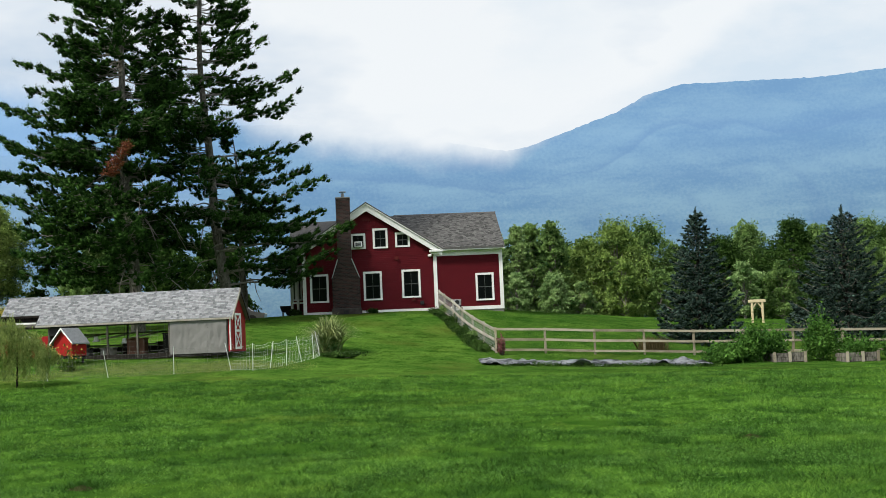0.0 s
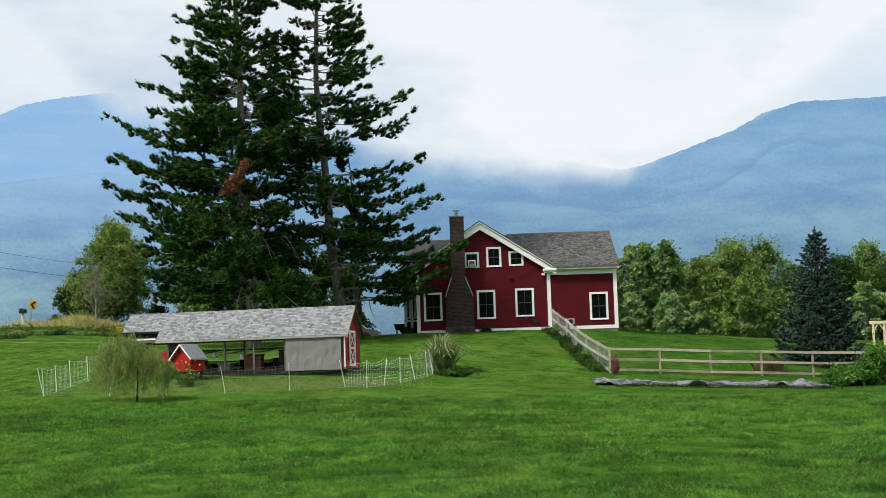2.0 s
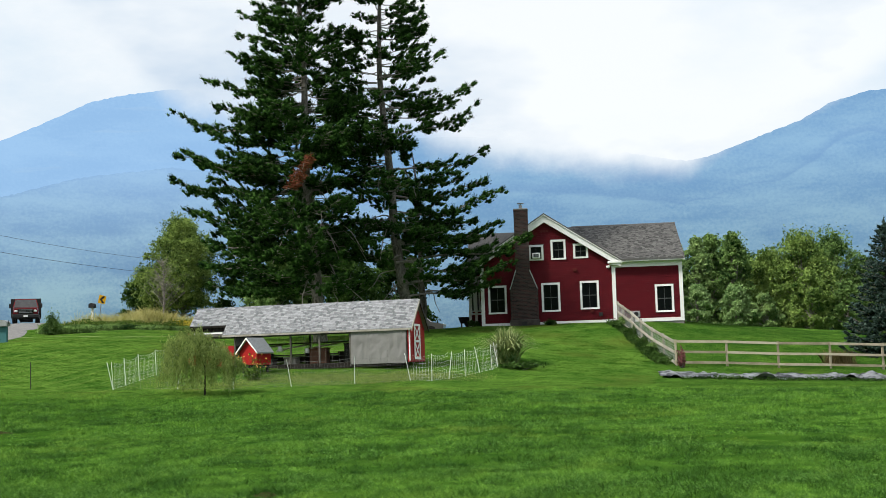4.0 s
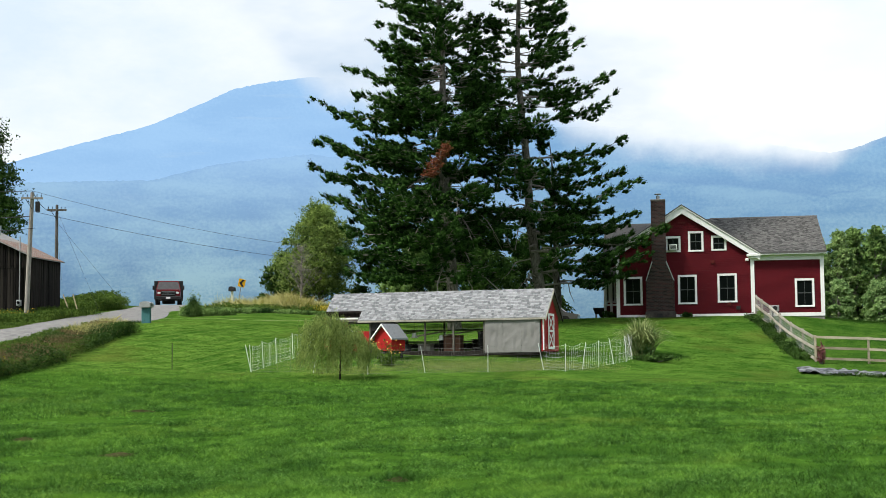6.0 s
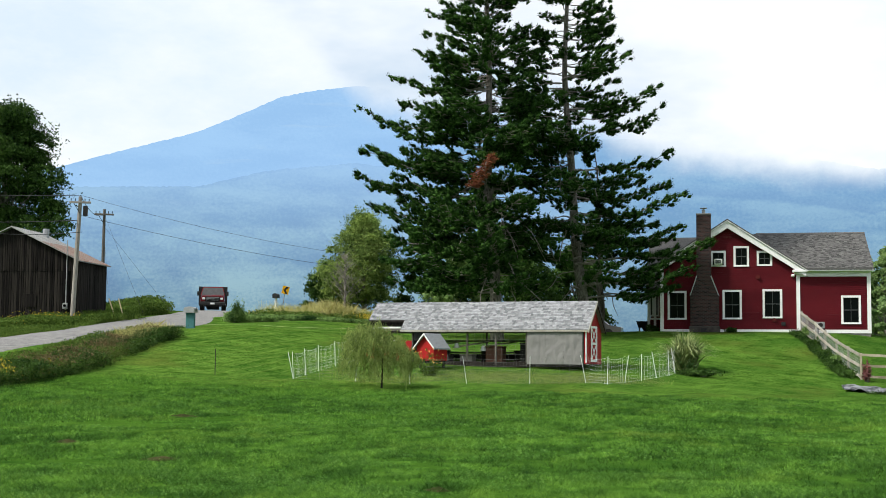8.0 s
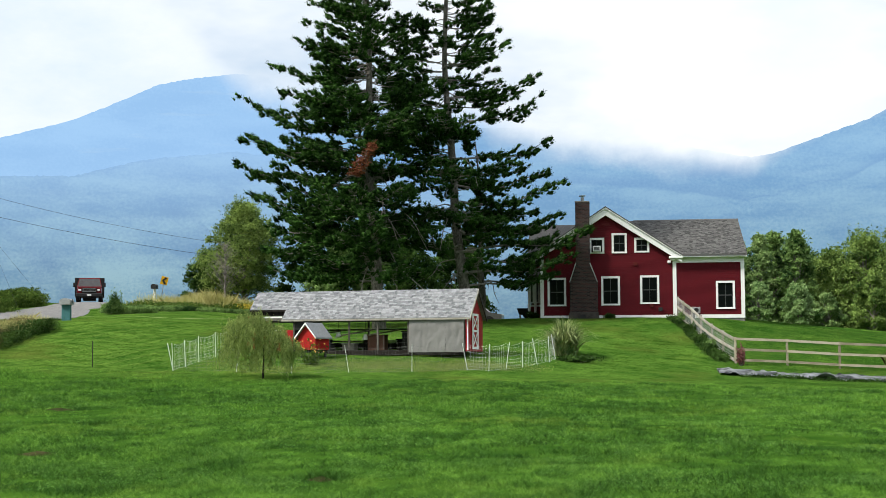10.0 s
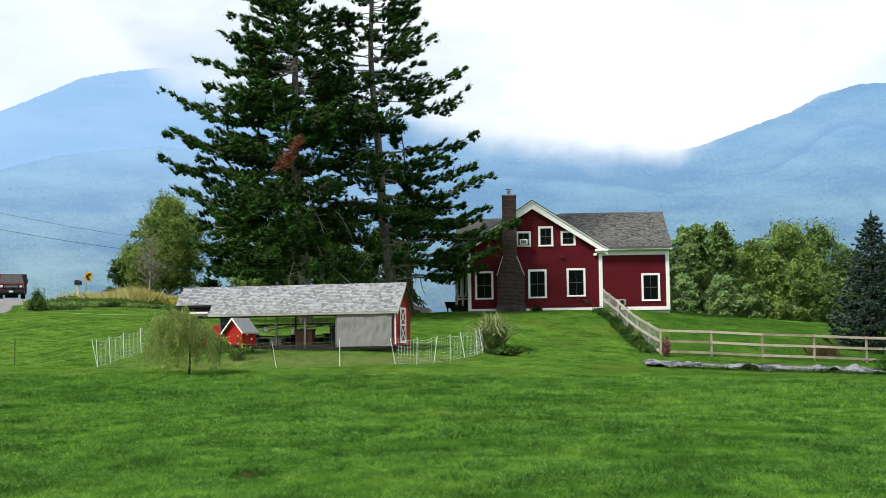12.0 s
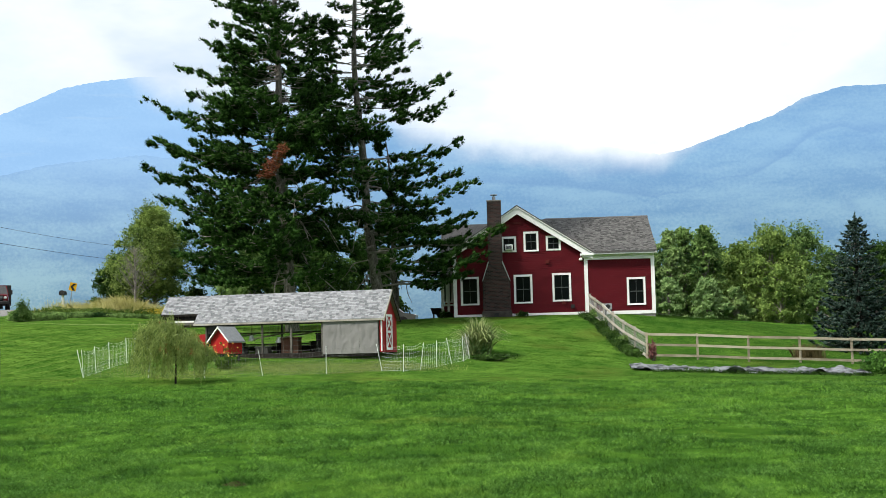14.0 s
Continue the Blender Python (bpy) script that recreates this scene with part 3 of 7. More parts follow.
# unseen hill added behind the viewer so the window panes reflect something dark
a = np.radians(np.arange(70, 291, 2.0))
hill = np.array([[math.sin(t) * r, math.cos(t) * r, z + (noise.noise(Vector((t * 9, z, 2))) * 9 if z > 0 else 0)] for r, z in ((330, -10), (380, 34), (460, 62)) for t in a])
hi = (np.arange(2)[:, None] * len(a) + np.arange(len(a) - 1)[None, :]).ravel()
tagged(part("unseen_hill_backdrop", array_mesh("unseen_hill", hill, np.stack([hi, hi + 1, hi + len(a) + 1, hi + len(a)], 1)), LEAF_D, smooth=True), "unseen dark wooded hill added behind the meadow", "hill", kind="structure")


def cloud_material():
    m = bpy.data.materials.new("low_cloud")
    m.use_nodes = True
    n, l = m.node_tree.nodes, m.node_tree.links
    n.clear()
    output, mixed, glow, clear = (n.new(k) for k in ("ShaderNodeOutputMaterial", "ShaderNodeMixShader", "ShaderNodeEmission", "ShaderNodeBsdfTransparent"))
    geo, split = n.new("ShaderNodeNewGeometry"), n.new("ShaderNodeSeparateXYZ")
    puff = n.new("ShaderNodeTexNoise")
    puff.inputs["Scale"].default_value, puff.inputs["Detail"].default_value, puff.inputs["Roughness"].default_value = 0.0048, 6, 0.52
    l.new(geo.outputs["Position"], puff.inputs["Vector"])
    l.new(geo.outputs["Position"], split.inputs["Vector"])
    # the cloud's underside dips over the saddle between the two mountains
    def math_node(op, a, b, c=None):
        x = n.new("ShaderNodeMath")
        x.operation = op
        for i, v in enumerate((a, b, c)):
            if v is None:
                continue
            if isinstance(v, (int, float)):
                x.inputs[i].default_value = v
            else:
                l.new(v, x.inputs[i])
        return x.outputs["Value"]
    off = math_node("MAXIMUM", math_node("SUBTRACT", 205.0, split.outputs["X"]), 0.0)
    more = math_node("MAXIMUM", math_node("SUBTRACT", -153.0, split.outputs["X"]), 0.0)
    rise = math_node("MAXIMUM", math_node("SUBTRACT", split.outputs["X"], 262.0), 0.0)
    west = math_node("MAXIMUM", math_node("SUBTRACT", -800.0, split.outputs["X"]), 0.0)
    base = math_node("MULTIPLY_ADD", off, 0.12, math_node("MULTIPLY_ADD", rise, 0.5, math_node("MULTIPLY_ADD", more, 0.08, math_node("MULTIPLY_ADD", west, 0.9, 398.0))))
    lift = math_node("SUBTRACT", split.outputs["Z"], base)
    fuzzy = math_node("MULTIPLY_ADD", math_node("SUBTRACT", puff.outputs["Fac"], 0.5), 150, lift)
    span = n.new("ShaderNodeMapRange")
    span.interpolation_type = "SMOOTHSTEP"
    span.inputs["From Min"].default_value, span.inputs["From Max"].default_value = -50, 38
    l.new(fuzzy, span.inputs["Value"])
    # grey-blue folds in the cloud, and thinner, bluer wisps along its base
    fold, tint = n.new("ShaderNodeTexNoise"), n.new("ShaderNodeMix")
    long = n.new("ShaderNodeMapping")
    long.inputs["Scale"].default_value = (0.6, 0.6, 1.5)
    fold.inputs["Scale"].default_value, fold.inputs["Detail"].default_value, fold.inputs["Roughness"].default_value = 0.0026, 5, 0.55
    l.new(geo.outputs["Position"], long.inputs["Vector"])
    l.new(long.outputs["Vector"], fold.inputs["Vector"])
    soft = n.new("ShaderNodeMapRange")
    soft.inputs["From Min"].default_value, soft.inputs["From Max"].default_value = 0.36, 0.60
    l.new(fold.outputs["Fac"], soft.inputs["Value"])
    tint.data_type = "RGBA"
    tint.inputs["A"].default_value, tint.inputs["B"].default_value = (0.57, 0.69, 0.83, 1), (0.92, 0.96, 0.99, 1)
    l.new(soft.outputs["Result"], tint.inputs["Factor"])
    l.new(tint.outputs["Result"], glow.inputs["Color"])
    fade = n.new("ShaderNodeMapRange")
    fade.interpolation_type = "SMOOTHSTEP"
    fade.inputs["From Min"].default_value, fade.inputs["From Max"].default_value = 520, 60
    l.new(math_node("MULTIPLY_ADD", math_node("SUBTRACT", fold.outputs["Fac"], 0.5), 500, lift), fade.inputs["Value"])
    l.new(math_node("MULTIPLY", span.outputs["Result"], fade.outputs["Result"]), mixed.inputs["Fac"])
    l.new(clear.outputs["BSDF"], mixed.inputs[1])
    l.new(glow.outputs["Emission"], mixed.inputs[2])
    l.new(mixed.outputs["Shader"], output.inputs["Surface"])
    return m


cl_a = np.radians(np.linspace(-34, 34, 60))
cl_z = np.linspace(290, 1500, 14)
cv = np.array([[math.sin(a) * 2900, math.cos(a) * 2900, z] for z in cl_z for a in cl_a])
ci = (np.arange(13)[:, None] * 60 + np.arange(59)[None, :]).ravel()
tagged(part("low_cloud_backdrop", array_mesh("low_cloud", cv, np.stack([ci, ci + 1, ci + 61, ci + 60], 1)), cloud_material()), "white low cloud resting on the mountain saddle", "cloud", kind="structure")


# ---- road ----
ROAD = [(-33, 20, 5), (-33.6, 45, 5), (-34, 55, 5), (-34.2, 61, 5), (-34.4, 68, 5), (-34.9, 75.5, 5), (-36.2, 85, 5.2), (-39, 97.5, 5.4), (-43.2, 110, 5.4), (-49, 124, 5.4), (-58, 142, 5.4)]
road_shape = Shape()
pts = []
for i in range(len(ROAD) - 1):
    p0, p1, p2, p3 = (Vector(ROAD[max(0, min(len(ROAD) - 1, i + d))]) for d in (-1, 0, 1, 2))
    for k in range(8):
        t = k / 8
        pts.append(0.5 * (2 * p1 + (p2 - p0) * t + (2 * p0 - 5 * p1 + 4 * p2 - p3) * t * t + (3 * p1 - p0 - 3 * p2 + p3) * t ** 3))
for i in range(len(pts) - 1):
    quad = []
    for p, q in ((pts[i], pts[min(i + 1, len(pts) - 1)]), (pts[i + 1], pts[min(i + 2, len(pts) - 1)])):
        d = Vector((q.x - p.x, q.y - p.y)).normalized() if (q - p).length else Vector((0, 1))
        nrm = Vector((-d.y, d.x))
        quad.append([(p.x + nrm.x * p.z / 2 * s, p.y + nrm.y * p.z / 2 * s, ht(p.x + nrm.x * p.z / 2 * s, p.y + nrm.y * p.z / 2 * s) + 0.09 - 0.13 * abs(s) ** 4) for s in (1, 0.5, 0, -0.5, -1)])
    for k in range(4):
        road_shape.add([quad[0][k], quad[0][k + 1], quad[1][k + 1], quad[1][k]], [(0, 1, 2, 3)])
# the gravel mouth of the drive, on the lawn side
for k in range(30):
    row = []
    for y in (71.5 + 0.5 * k, 72.0 + 0.5 * k):
        xa = float(np.interp(y, [61, 68, 75.5, 85, 97.5], [-34.2, -34.4, -34.9, -36.2, -39])) + 2.2
        xb = float(np.interp(y, [71.5, 72.6, 74.2, 76.5, 79.3, 86.5], [-31.9, -31.0, -30.0, -30.5, -31.3, -34.0]))
        row.append([(xa + (xb - xa) * j / 5, y, ht(xa + (xb - xa) * j / 5, y) + 0.075 - 0.012 * j) for j in range(6)])
    for j in range(5):
        road_shape.add([row[0][j], row[0][j + 1], row[1][j + 1], row[1][j]], [(0, 1, 2, 3)])
road = part("road", road_shape, ASPHALT)
tagged(road, "pale grey country road climbing over a rise", "road", kind="structure")
track = Shape()
TRACK = [(-30.4, 75.6), (-28.6, 75.2), (-26.8, 74.9), (-25.0, 75.0), (-23.2, 75.6), (-21.4, 76.5), (-19.8, 77.6)]
for (xa, ya), (xb, yb) in zip(TRACK, TRACK[1:]):
    for k in range(3):
        pa, pb = (xa + (xb - xa) * k / 3, ya + (yb - ya) * k / 3), (xa + (xb - xa) * (k + 1) / 3, ya + (yb - ya) * (k + 1) / 3)
        wa, wb = (0.13 + 0.08 * math.sin(p[0] * 3.1) for p in (pa, pb))
        track.add([(pa[0], pa[1] - wa, ht(pa[0], pa[1] - wa) + 0.03), (pb[0], pb[1] - wb, ht(pb[0], pb[1] - wb) + 0.03), (pb[0], pb[1] + wb, ht(pb[0], pb[1] + wb) + 0.03), (pa[0], pa[1] + wa, ht(pa[0], pa[1] + wa) + 0.03)], [(0, 1, 2, 3)])
tagged(part("footpath", track, DRY_TRACK), "narrow pale worn track along the top of the lawn", "footpath", kind="structure")


# ---- the red house ----
HY = 79.0
house = thing("farmhouse", pose(0, HY, 0), "dark red clapboard farmhouse with white trim and grey shingle roofs", "house")
X0, XP, X1 = -4.75, 2.62, 6.5
EAVE, APEX, APEX_X = 7.19, 9.90, -1.06
DEPTH = 11.0


def clapboards(x0, x1, z0, z1, holes, top, m=None, course=0.105):
    """Overlapping boards on a wall in the plane y = 0, cut round the holes and under a roof line top(x)."""
    s = Shape()
    z = z0
    while z < z1 - 0.01:
        zt = min(z + course, z1)
        lo, hi = x0, x1
        if top:
            lo, hi = top(zt)
            lo, hi = max(lo, x0), min(hi, x1)
        cuts = sorted((a, b) for a, b, c, d in holes if c < zt - 0.02 and d > z + 0.02)
        x = lo
        for a, b in cuts + [(hi, hi)]:
            if min(a, hi) - x > 0.02:
                e = min(a, hi)
                p = [Vector(q) for q in ((x, -0.028, z), (e, -0.028, z), (e, -0.006, zt), (x, -0.006, zt), (x, 0.02, z), (e, 0.02, z), (e, 0.02, zt), (x, 0.02, zt))]
                s.add([m @ q for q in p] if m is not None else p, [(0, 1, 2, 3), (4, 7, 6, 5), (0, 4, 5, 1), (3, 2, 6, 7), (0, 3, 7, 4), (1, 5, 6, 2)])
            x = max(x, b)
        z += course
    return s


def window(parent, x0, x1, z0, z1, trim=0.115, sill=True, grid=True, m=None, lift=0.0):
    """A double-hung window with a white surround, two sashes and dark panes, on a wall in the plane y = 0."""
    w = part("window", Shape().box(x0, x1, 0.05, 0.07, z0, z1, m), DARK, parent, "white-framed double-hung window with dark panes")
    f = Shape()
    f.box(x0, x0 + trim, -0.05, 0.06, z0, z1, m).box(x1 - trim, x1, -0.05, 0.06, z0, z1, m)
    f.box(x0 + trim, x1 - trim, -0.05, 0.06, z1 - trim, z1, m).box(x0 + trim, x1 - trim, -0.05, 0.06, z0, z0 + trim * 0.8, m)
    part("window_frame", f, WHITE, w)
    if sill:
        part("window_sill", Shape().box(x0 - 0.01, x1 + 0.01, -0.075, -0.05, z0, z0 + 0.05, m), WHITE, w)
    a, b, c, d = x0 + trim, x1 - trim, z0 + trim * 0.8, z1 - trim
    mid = (c + d) / 2
    sash = Shape()
    bar = 0.022
    sash.box(a, b, 0.0, 0.03, mid - 0.022, mid + 0.022, m)
    sash.box((a + b) / 2 - bar / 2, (a + b) / 2 + bar / 2, 0.0, 0.03, c, d, m)
    for u, v in ((a, a + 0.03), (b - 0.03, b)):
        sash.box(u, v, 0.0, 0.03, c, d, m)
    part("sash", sash, SASH, w)
    for u, v in ((c, mid - 0.022), (mid + 0.022, d)):
        for p, q in ((a + 0.03, (a + b) / 2 - bar / 2), ((a + b) / 2 + bar / 2, b - 0.03)):
            part("pane", Shape().box(p, q, 0.012, 0.018, u, v, m), GLASS, w)
    return w


front_windows = [(-4.34, -3.30, 4.50, 6.09), (-1.35, -0.31, 4.52, 6.14), (0.80, 1.85, 4.58, 6.17), (-1.98, -1.15, 7.42, 8.30), (-0.74, 0.10, 7.42, 8.55), (0.51, 1.34, 7.45, 8.28)]
wing_window = (4.94, 5.97, 4.27, 5.82)
slope = (APEX - EAVE) / (XP + 0.45 - APEX_X)


def gable_span(z):
    half = (APEX - 0.28 - z) / slope
    return APEX_X - half, APEX_X + half


core = Shape()
core.prism([(X0, 3.2), (XP, 3.2), (XP, EAVE + 0.1), (APEX_X, APEX - 0.3), (X0, EAVE + 0.1)], "y", 0.075, DEPTH)
core.box(XP, X1, 0.075, DEPTH, 3.2, EAVE - 0.05)
core.prism([(0.2, EAVE - 0.05), (DEPTH, EAVE - 0.05), (DEPTH / 2, 9.1)], "x", XP, X1 - 0.05)
part("wall", core, RED_SIDING, house, "dark red painted wall body")
tagged(part("clapboard_siding", clapboards(X0 + 0.18, XP - 0.02, 3.95, APEX - 0.3, front_windows + [(-3.0, -1.62, 3.0, 6.0), (-2.72, -1.96, 6.0, 11)], gable_span), RED_SIDING, house), kind="stuff")
tagged(part("clapboard_siding", clapboards(XP + 0.18, X1 - 0.2, 3.95, EAVE - 0.32, [wing_window], None), RED_SIDING, house), kind="stuff")
# flat backing of the siding, cut round the windows
back_wall = Shape()
for lo, hi in ((X0, -4.34), (-3.30, -1.98), (-1.15, -0.74), (0.10, 0.51), (1.85, XP)):
    back_wall.box(lo, hi, 0.021, 0.074, 3.4, 7.3)
part("sheathing", back_wall, RED_SIDING, house)
for win in front_windows[:5]:
    window(house, *win)
window(house, *front_windows[5], sill=False)
window(house, *wing_window)
part("foundation", Shape().box(X0 + 0.02, XP - 0.02, -0.01, 0.07, 3.0, 3.86).box(XP + 0.01, X1 - 0.02, -0.01, 0.07, 3.0, 3.86), STONE, house, "grey concrete foundation")
for a, b in ((X0, -3.08), (-1.54, XP), (XP + 0.02, X1)):
    part("water_table_board", Shape().box(a, b, -0.05, 0.02, 3.78, 3.97), WHITE, house)
for a in (X0, XP - 0.02, X1 - 0.2):
    part("corner_board", Shape().box(a, a + 0.2, -0.06, 0.02, 3.95, EAVE - 0.05), WHITE, house)
# rake boards along the gable and the cornice of the wing
for sgn, xe in ((1, XP + 0.5), (-1, X0 - 0.05)):
    run = abs(xe - APEX_X)
    drop = run * slope
    rake = Shape().prism([(APEX_X, APEX), (xe, APEX - drop), (xe, APEX - drop - 0.30), (APEX_X, APEX - 0.36)], "y", -0.30, -0.05)
    part("rake_board", rake, WHITE, house)
    edge = Shape().prism([(APEX_X, APEX + 0.075), (xe + sgn * 0.08, APEX - drop + 0.03), (xe + sgn * 0.08, APEX - drop - 0.03), (APEX_X, APEX + 0.005)], "y", -0.38, -0.302)
    part("rake_moulding", edge, WHITE, house)
part("frieze_board", Shape().box(XP + 0.18, X1 - 0.2, -0.06, 0.02, EAVE - 0.34, EAVE - 0.05), WHITE, house)
part("eave_fascia", Shape().box(XP + 0.55, X1 + 0.12, -0.40, -0.06, EAVE - 0.05, EAVE + 0.10), WHITE, house)
part("cornice_return", Shape().soft_box(XP - 0.22, XP + 0.56, -0.36, 0.02, EAVE - 0.12, EAVE + 0.02, 0.03).soft_box(XP - 0.14, XP + 0.34, -0.24, 0.02, EAVE - 0.22, EAVE - 0.12, 0.03).soft_box(XP - 0.30, XP - 0.10, -0.20, 0.02, EAVE - 0.36, EAVE - 0.22, 0.03), WHITE, house)


def shingles(p00, du, dv, width, length, tab=0.17, course=0.12, rng=None, cut=None, lift=0.012):
    """Courses of tabs from the eave up. p00: lower corner; du along the eave, dv up the slope."""
    rng = rng or random.Random(4)
    du, dv, p00 = Vector(du).normalized(), Vector(dv).normalized(), Vector(p00)
    nrm = du.cross(dv)
    s = Shape()
    row = 0
    v = 0.0
    while v < length - 0.02:
        u = -tab * (0.5 * (row % 2)) - rng.random() * 0.12
        top = min(v + course * 1.25, length)
        while u < width:
            w = tab * rng.uniform(0.7, 1.3)
            a, b = max(u, 0), min(u + w - 0.012, width)
            lo, hi = (0, width) if cut is None else cut(v)
            a, b = max(a, lo), min(b, hi)
            if b - a > 0.03:
                t = lift * rng.uniform(0.8, 1.6)
                q = [p00 + du * a + dv * v + nrm * t, p00 + du * b + dv * v + nrm * t, p00 + du * b + dv * top + nrm * 0.003, p00 + du * a + dv * top + nrm * 0.003,
                     p00 + du * a + dv * v, p00 + du * b + dv * v]
                s.add(q, [(0, 1, 2, 3), (4, 5, 1, 0)])
            u += w
        v += course
        row += 1
    return s


# gable roof over the front block: two slabs, then the cross roof of the wing
for sgn, xe in ((1, XP + 0.5), (-1, X0 - 0.05)):
    run = abs(xe + sgn * 0.06 - APEX_X)
    part("roof_slab", Shape().prism([(APEX_X, APEX + 0.08), (xe + sgn * 0.06, APEX + 0.08 - run * slope), (xe + sgn * 0.06, APEX + 0.14 - run * slope), (APEX_X, APEX + 0.14)], "y", -0.40, DEPTH - 0.2), SHINGLE, house)
RIDGE_Y, RIDGE_Z = 5.5, 9.76
EY = -0.42
slab_up = Vector((0, RIDGE_Y - EY, RIDGE_Z - EAVE - 0.12))
far_y = 2 * RIDGE_Y - EY
part("roof_slab", Shape().prism([(far_y, EAVE + 0.10), (RIDGE_Y, RIDGE_Z - 0.02), (RIDGE_Y, RIDGE_Z - 0.12), (far_y, EAVE)], "x", APEX_X + 0.2, X1 + 0.14), SHINGLE, house)
va, vb = XP + 0.56, 0.3
part("roof_slab", Shape().add([(va, EY, EAVE), (X1 + 0.14, EY, EAVE), (X1 + 0.14, RIDGE_Y, RIDGE_Z - 0.12), (vb, RIDGE_Y, RIDGE_Z - 0.12), (va, EY, EAVE + 0.1), (X1 + 0.14, EY, EAVE + 0.1), (X1 + 0.14, RIDGE_Y, RIDGE_Z - 0.02), (vb, RIDGE_Y, RIDGE_Z - 0.02)],
                              [(0, 3, 2, 1), (4, 5, 6, 7), (0, 1, 5, 4), (1, 2, 6, 5), (2, 3, 7, 6), (3, 0, 4, 7)]), SHINGLE, house)
tagged(part("shingle_roofing", shingles((0.3, EY, EAVE + 0.105), (1, 0, 0), slab_up, X1 + 0.14 - 0.3, slab_up.length, cut=lambda v: (max(0, XP + 0.62 - 0.3 - v * 0.45), 99)), SHINGLE, house, "grey-brown asphalt shingles"), kind="stuff")
part("ridge_cap", Shape().prism([(RIDGE_Y - 0.16, RIDGE_Z - 0.06), (RIDGE_Y, RIDGE_Z + 0.03), (RIDGE_Y + 0.16, RIDGE_Z - 0.06)], "x", 0.5, X1 + 0.15), SHINGLE, house)
part("rake_board", Shape().prism([(EY, EAVE + 0.09), (RIDGE_Y, RIDGE_Z - 0.03), (RIDGE_Y, RIDGE_Z - 0.25), (EY + 0.3, EAVE - 0.05), (EY, EAVE - 0.05)], "x", X1 + 0.06, X1 + 0.13), WHITE, house)
# rear cross wing that reaches to the other side, with a porch
part("rear_wing_wall", Shape().box(-5.5, X0, 3.6, DEPTH, 3.0, EAVE - 0.1), RED_SIDING, house, "red wall of the rear wing")
part("rear_wing_roof", Shape().prism([(3.0, EAVE - 0.05), (5.8, 9.48), (8.6, EAVE - 0.05), (8.6, EAVE + 0.07), (5.8, 9.60), (3.0, EAVE + 0.07)], "x", -5.7, APEX_X), SHINGLE, house)
part("porch_roof", Shape().prism([(1.6, 6.35), (3.62, 6.9), (3.62, 6.78), (1.6, 6.22)], "x", -5.62, X0 - 0.02), SHINGLE, house)
for px, py in ((-5.5, 1.8), (-5.15, 1.8)):
    part("porch_post", Shape().soft_box(px - 0.07, px + 0.07, py - 0.07, py + 0.07, 3.4, 6.25, 0.015), WHITE, house)
part("porch_wall", Shape().box(-5.55, X0 - 0.01, 1.95, 2.05, 3.4, 4.55), RED_SIDING, house)
part("porch_railing", Shape().box(-5.6, X0 - 0.02, 1.72, 1.80, 4.56, 4.66), WHITE, house)
for px in (-5.5, -5.2):
    window(house, px, px + 0.28, 4.75, 6.1, 0.09, m=pose(0, 2.0, 0))

# chimney
ch = part("chimney", Shape().prism([(-3.08, 3.3), (-1.54, 3.3), (-1.54, 5.85), (-1.95, 6.85), (-1.95, 10.25), (-2.73, 10.25), (-2.73, 6.85), (-3.08, 5.85)], "y", -0.62, -0.07), BRICK, house, "dark brown brick chimney with sloping shoulders")
part("chimney_core", Shape().box(-2.73, -1.95, -0.07, 0.3, 7.3, 10.25), BRICK, ch)
part("chimney_crown", Shape().soft_box(-2.745, -1.935, -0.635, 0.315, 10.25, 10.33, 0.02), STONE, ch, "thin grey mortar crown")
part("chimney_base", Shape().soft_box(-3.14, -1.48, -0.70, -0.05, 3.0, 4.12, 0.03), DARK_STONE, ch, "dark stained concrete chimney base")
part("cleanout_door", Shape().box(-2.5, -2.2, -0.712, -0.70, 3.75, 4.0), IRON, ch)
part("flashing", Shape().prism([(-3.10, 5.82), (-3.05, 5.82), (-2.70, 6.85), (-2.74, 6.9)], "y", -0.64, -0.06), GREY_METAL, ch)
part("flashing", Shape().prism([(-1.52, 5.82), (-1.57, 5.82), (-1.98, 6.85), (-1.93, 6.9)], "y", -0.64, -0.06), GREY_METAL, ch)
cap = part("flue_cap", Shape().tube([(-2.34, -0.15, 10.33), (-2.34, -0.15, 10.58)], 0.10, 10), GREY_METAL, ch, "small metal flue cap")
part("cap_lid", Shape().tube([(-2.34, -0.15, 10.64), (-2.34, -0.15, 10.68)], 0.20, 10), GREY_METAL, cap)
part("cap_leg", Shape().tube([(-2.34, -0.15, 10.58), (-2.34, -0.15, 10.64)], 0.03, 6), GREY_METAL, cap)

# things fixed to the wall
ac = thing("air_conditioner", pose(-1.56, HY - 0.02, 7.52), "white window air conditioner in the upstairs window", "air conditioner")
part("casing", Shape().soft_box(-0.22, 0.22, -0.34, 0.02, 0, 0.31, 0.03), WHITE, ac)
part("grille", Shape().box(-0.15, 0.15, -0.352, -0.342, 0.06, 0.25), IRON, ac, "dark ventilation grille")
for k in range(5):
    part("slat", Shape().box(-0.15, 0.15, -0.362, -0.353, 0.075 + k * 0.037, 0.085 + k * 0.037), GREY_METAL, ac)
unit = thing("heat_pump", pose(3.85, HY - 0.45, 3.95), "small grey outdoor heat pump by the house wall", "air conditioner")
part("casing", Shape().soft_box(-0.20, 0.20, -0.15, 0.15, 0.08, 0.42, 0.03), GREY_METAL, unit)
part("fan_grille", Shape().tube([(-0.03, -0.151, 0.25), (-0.03, -0.165, 0.25)], 0.13, 14), IRON, unit)
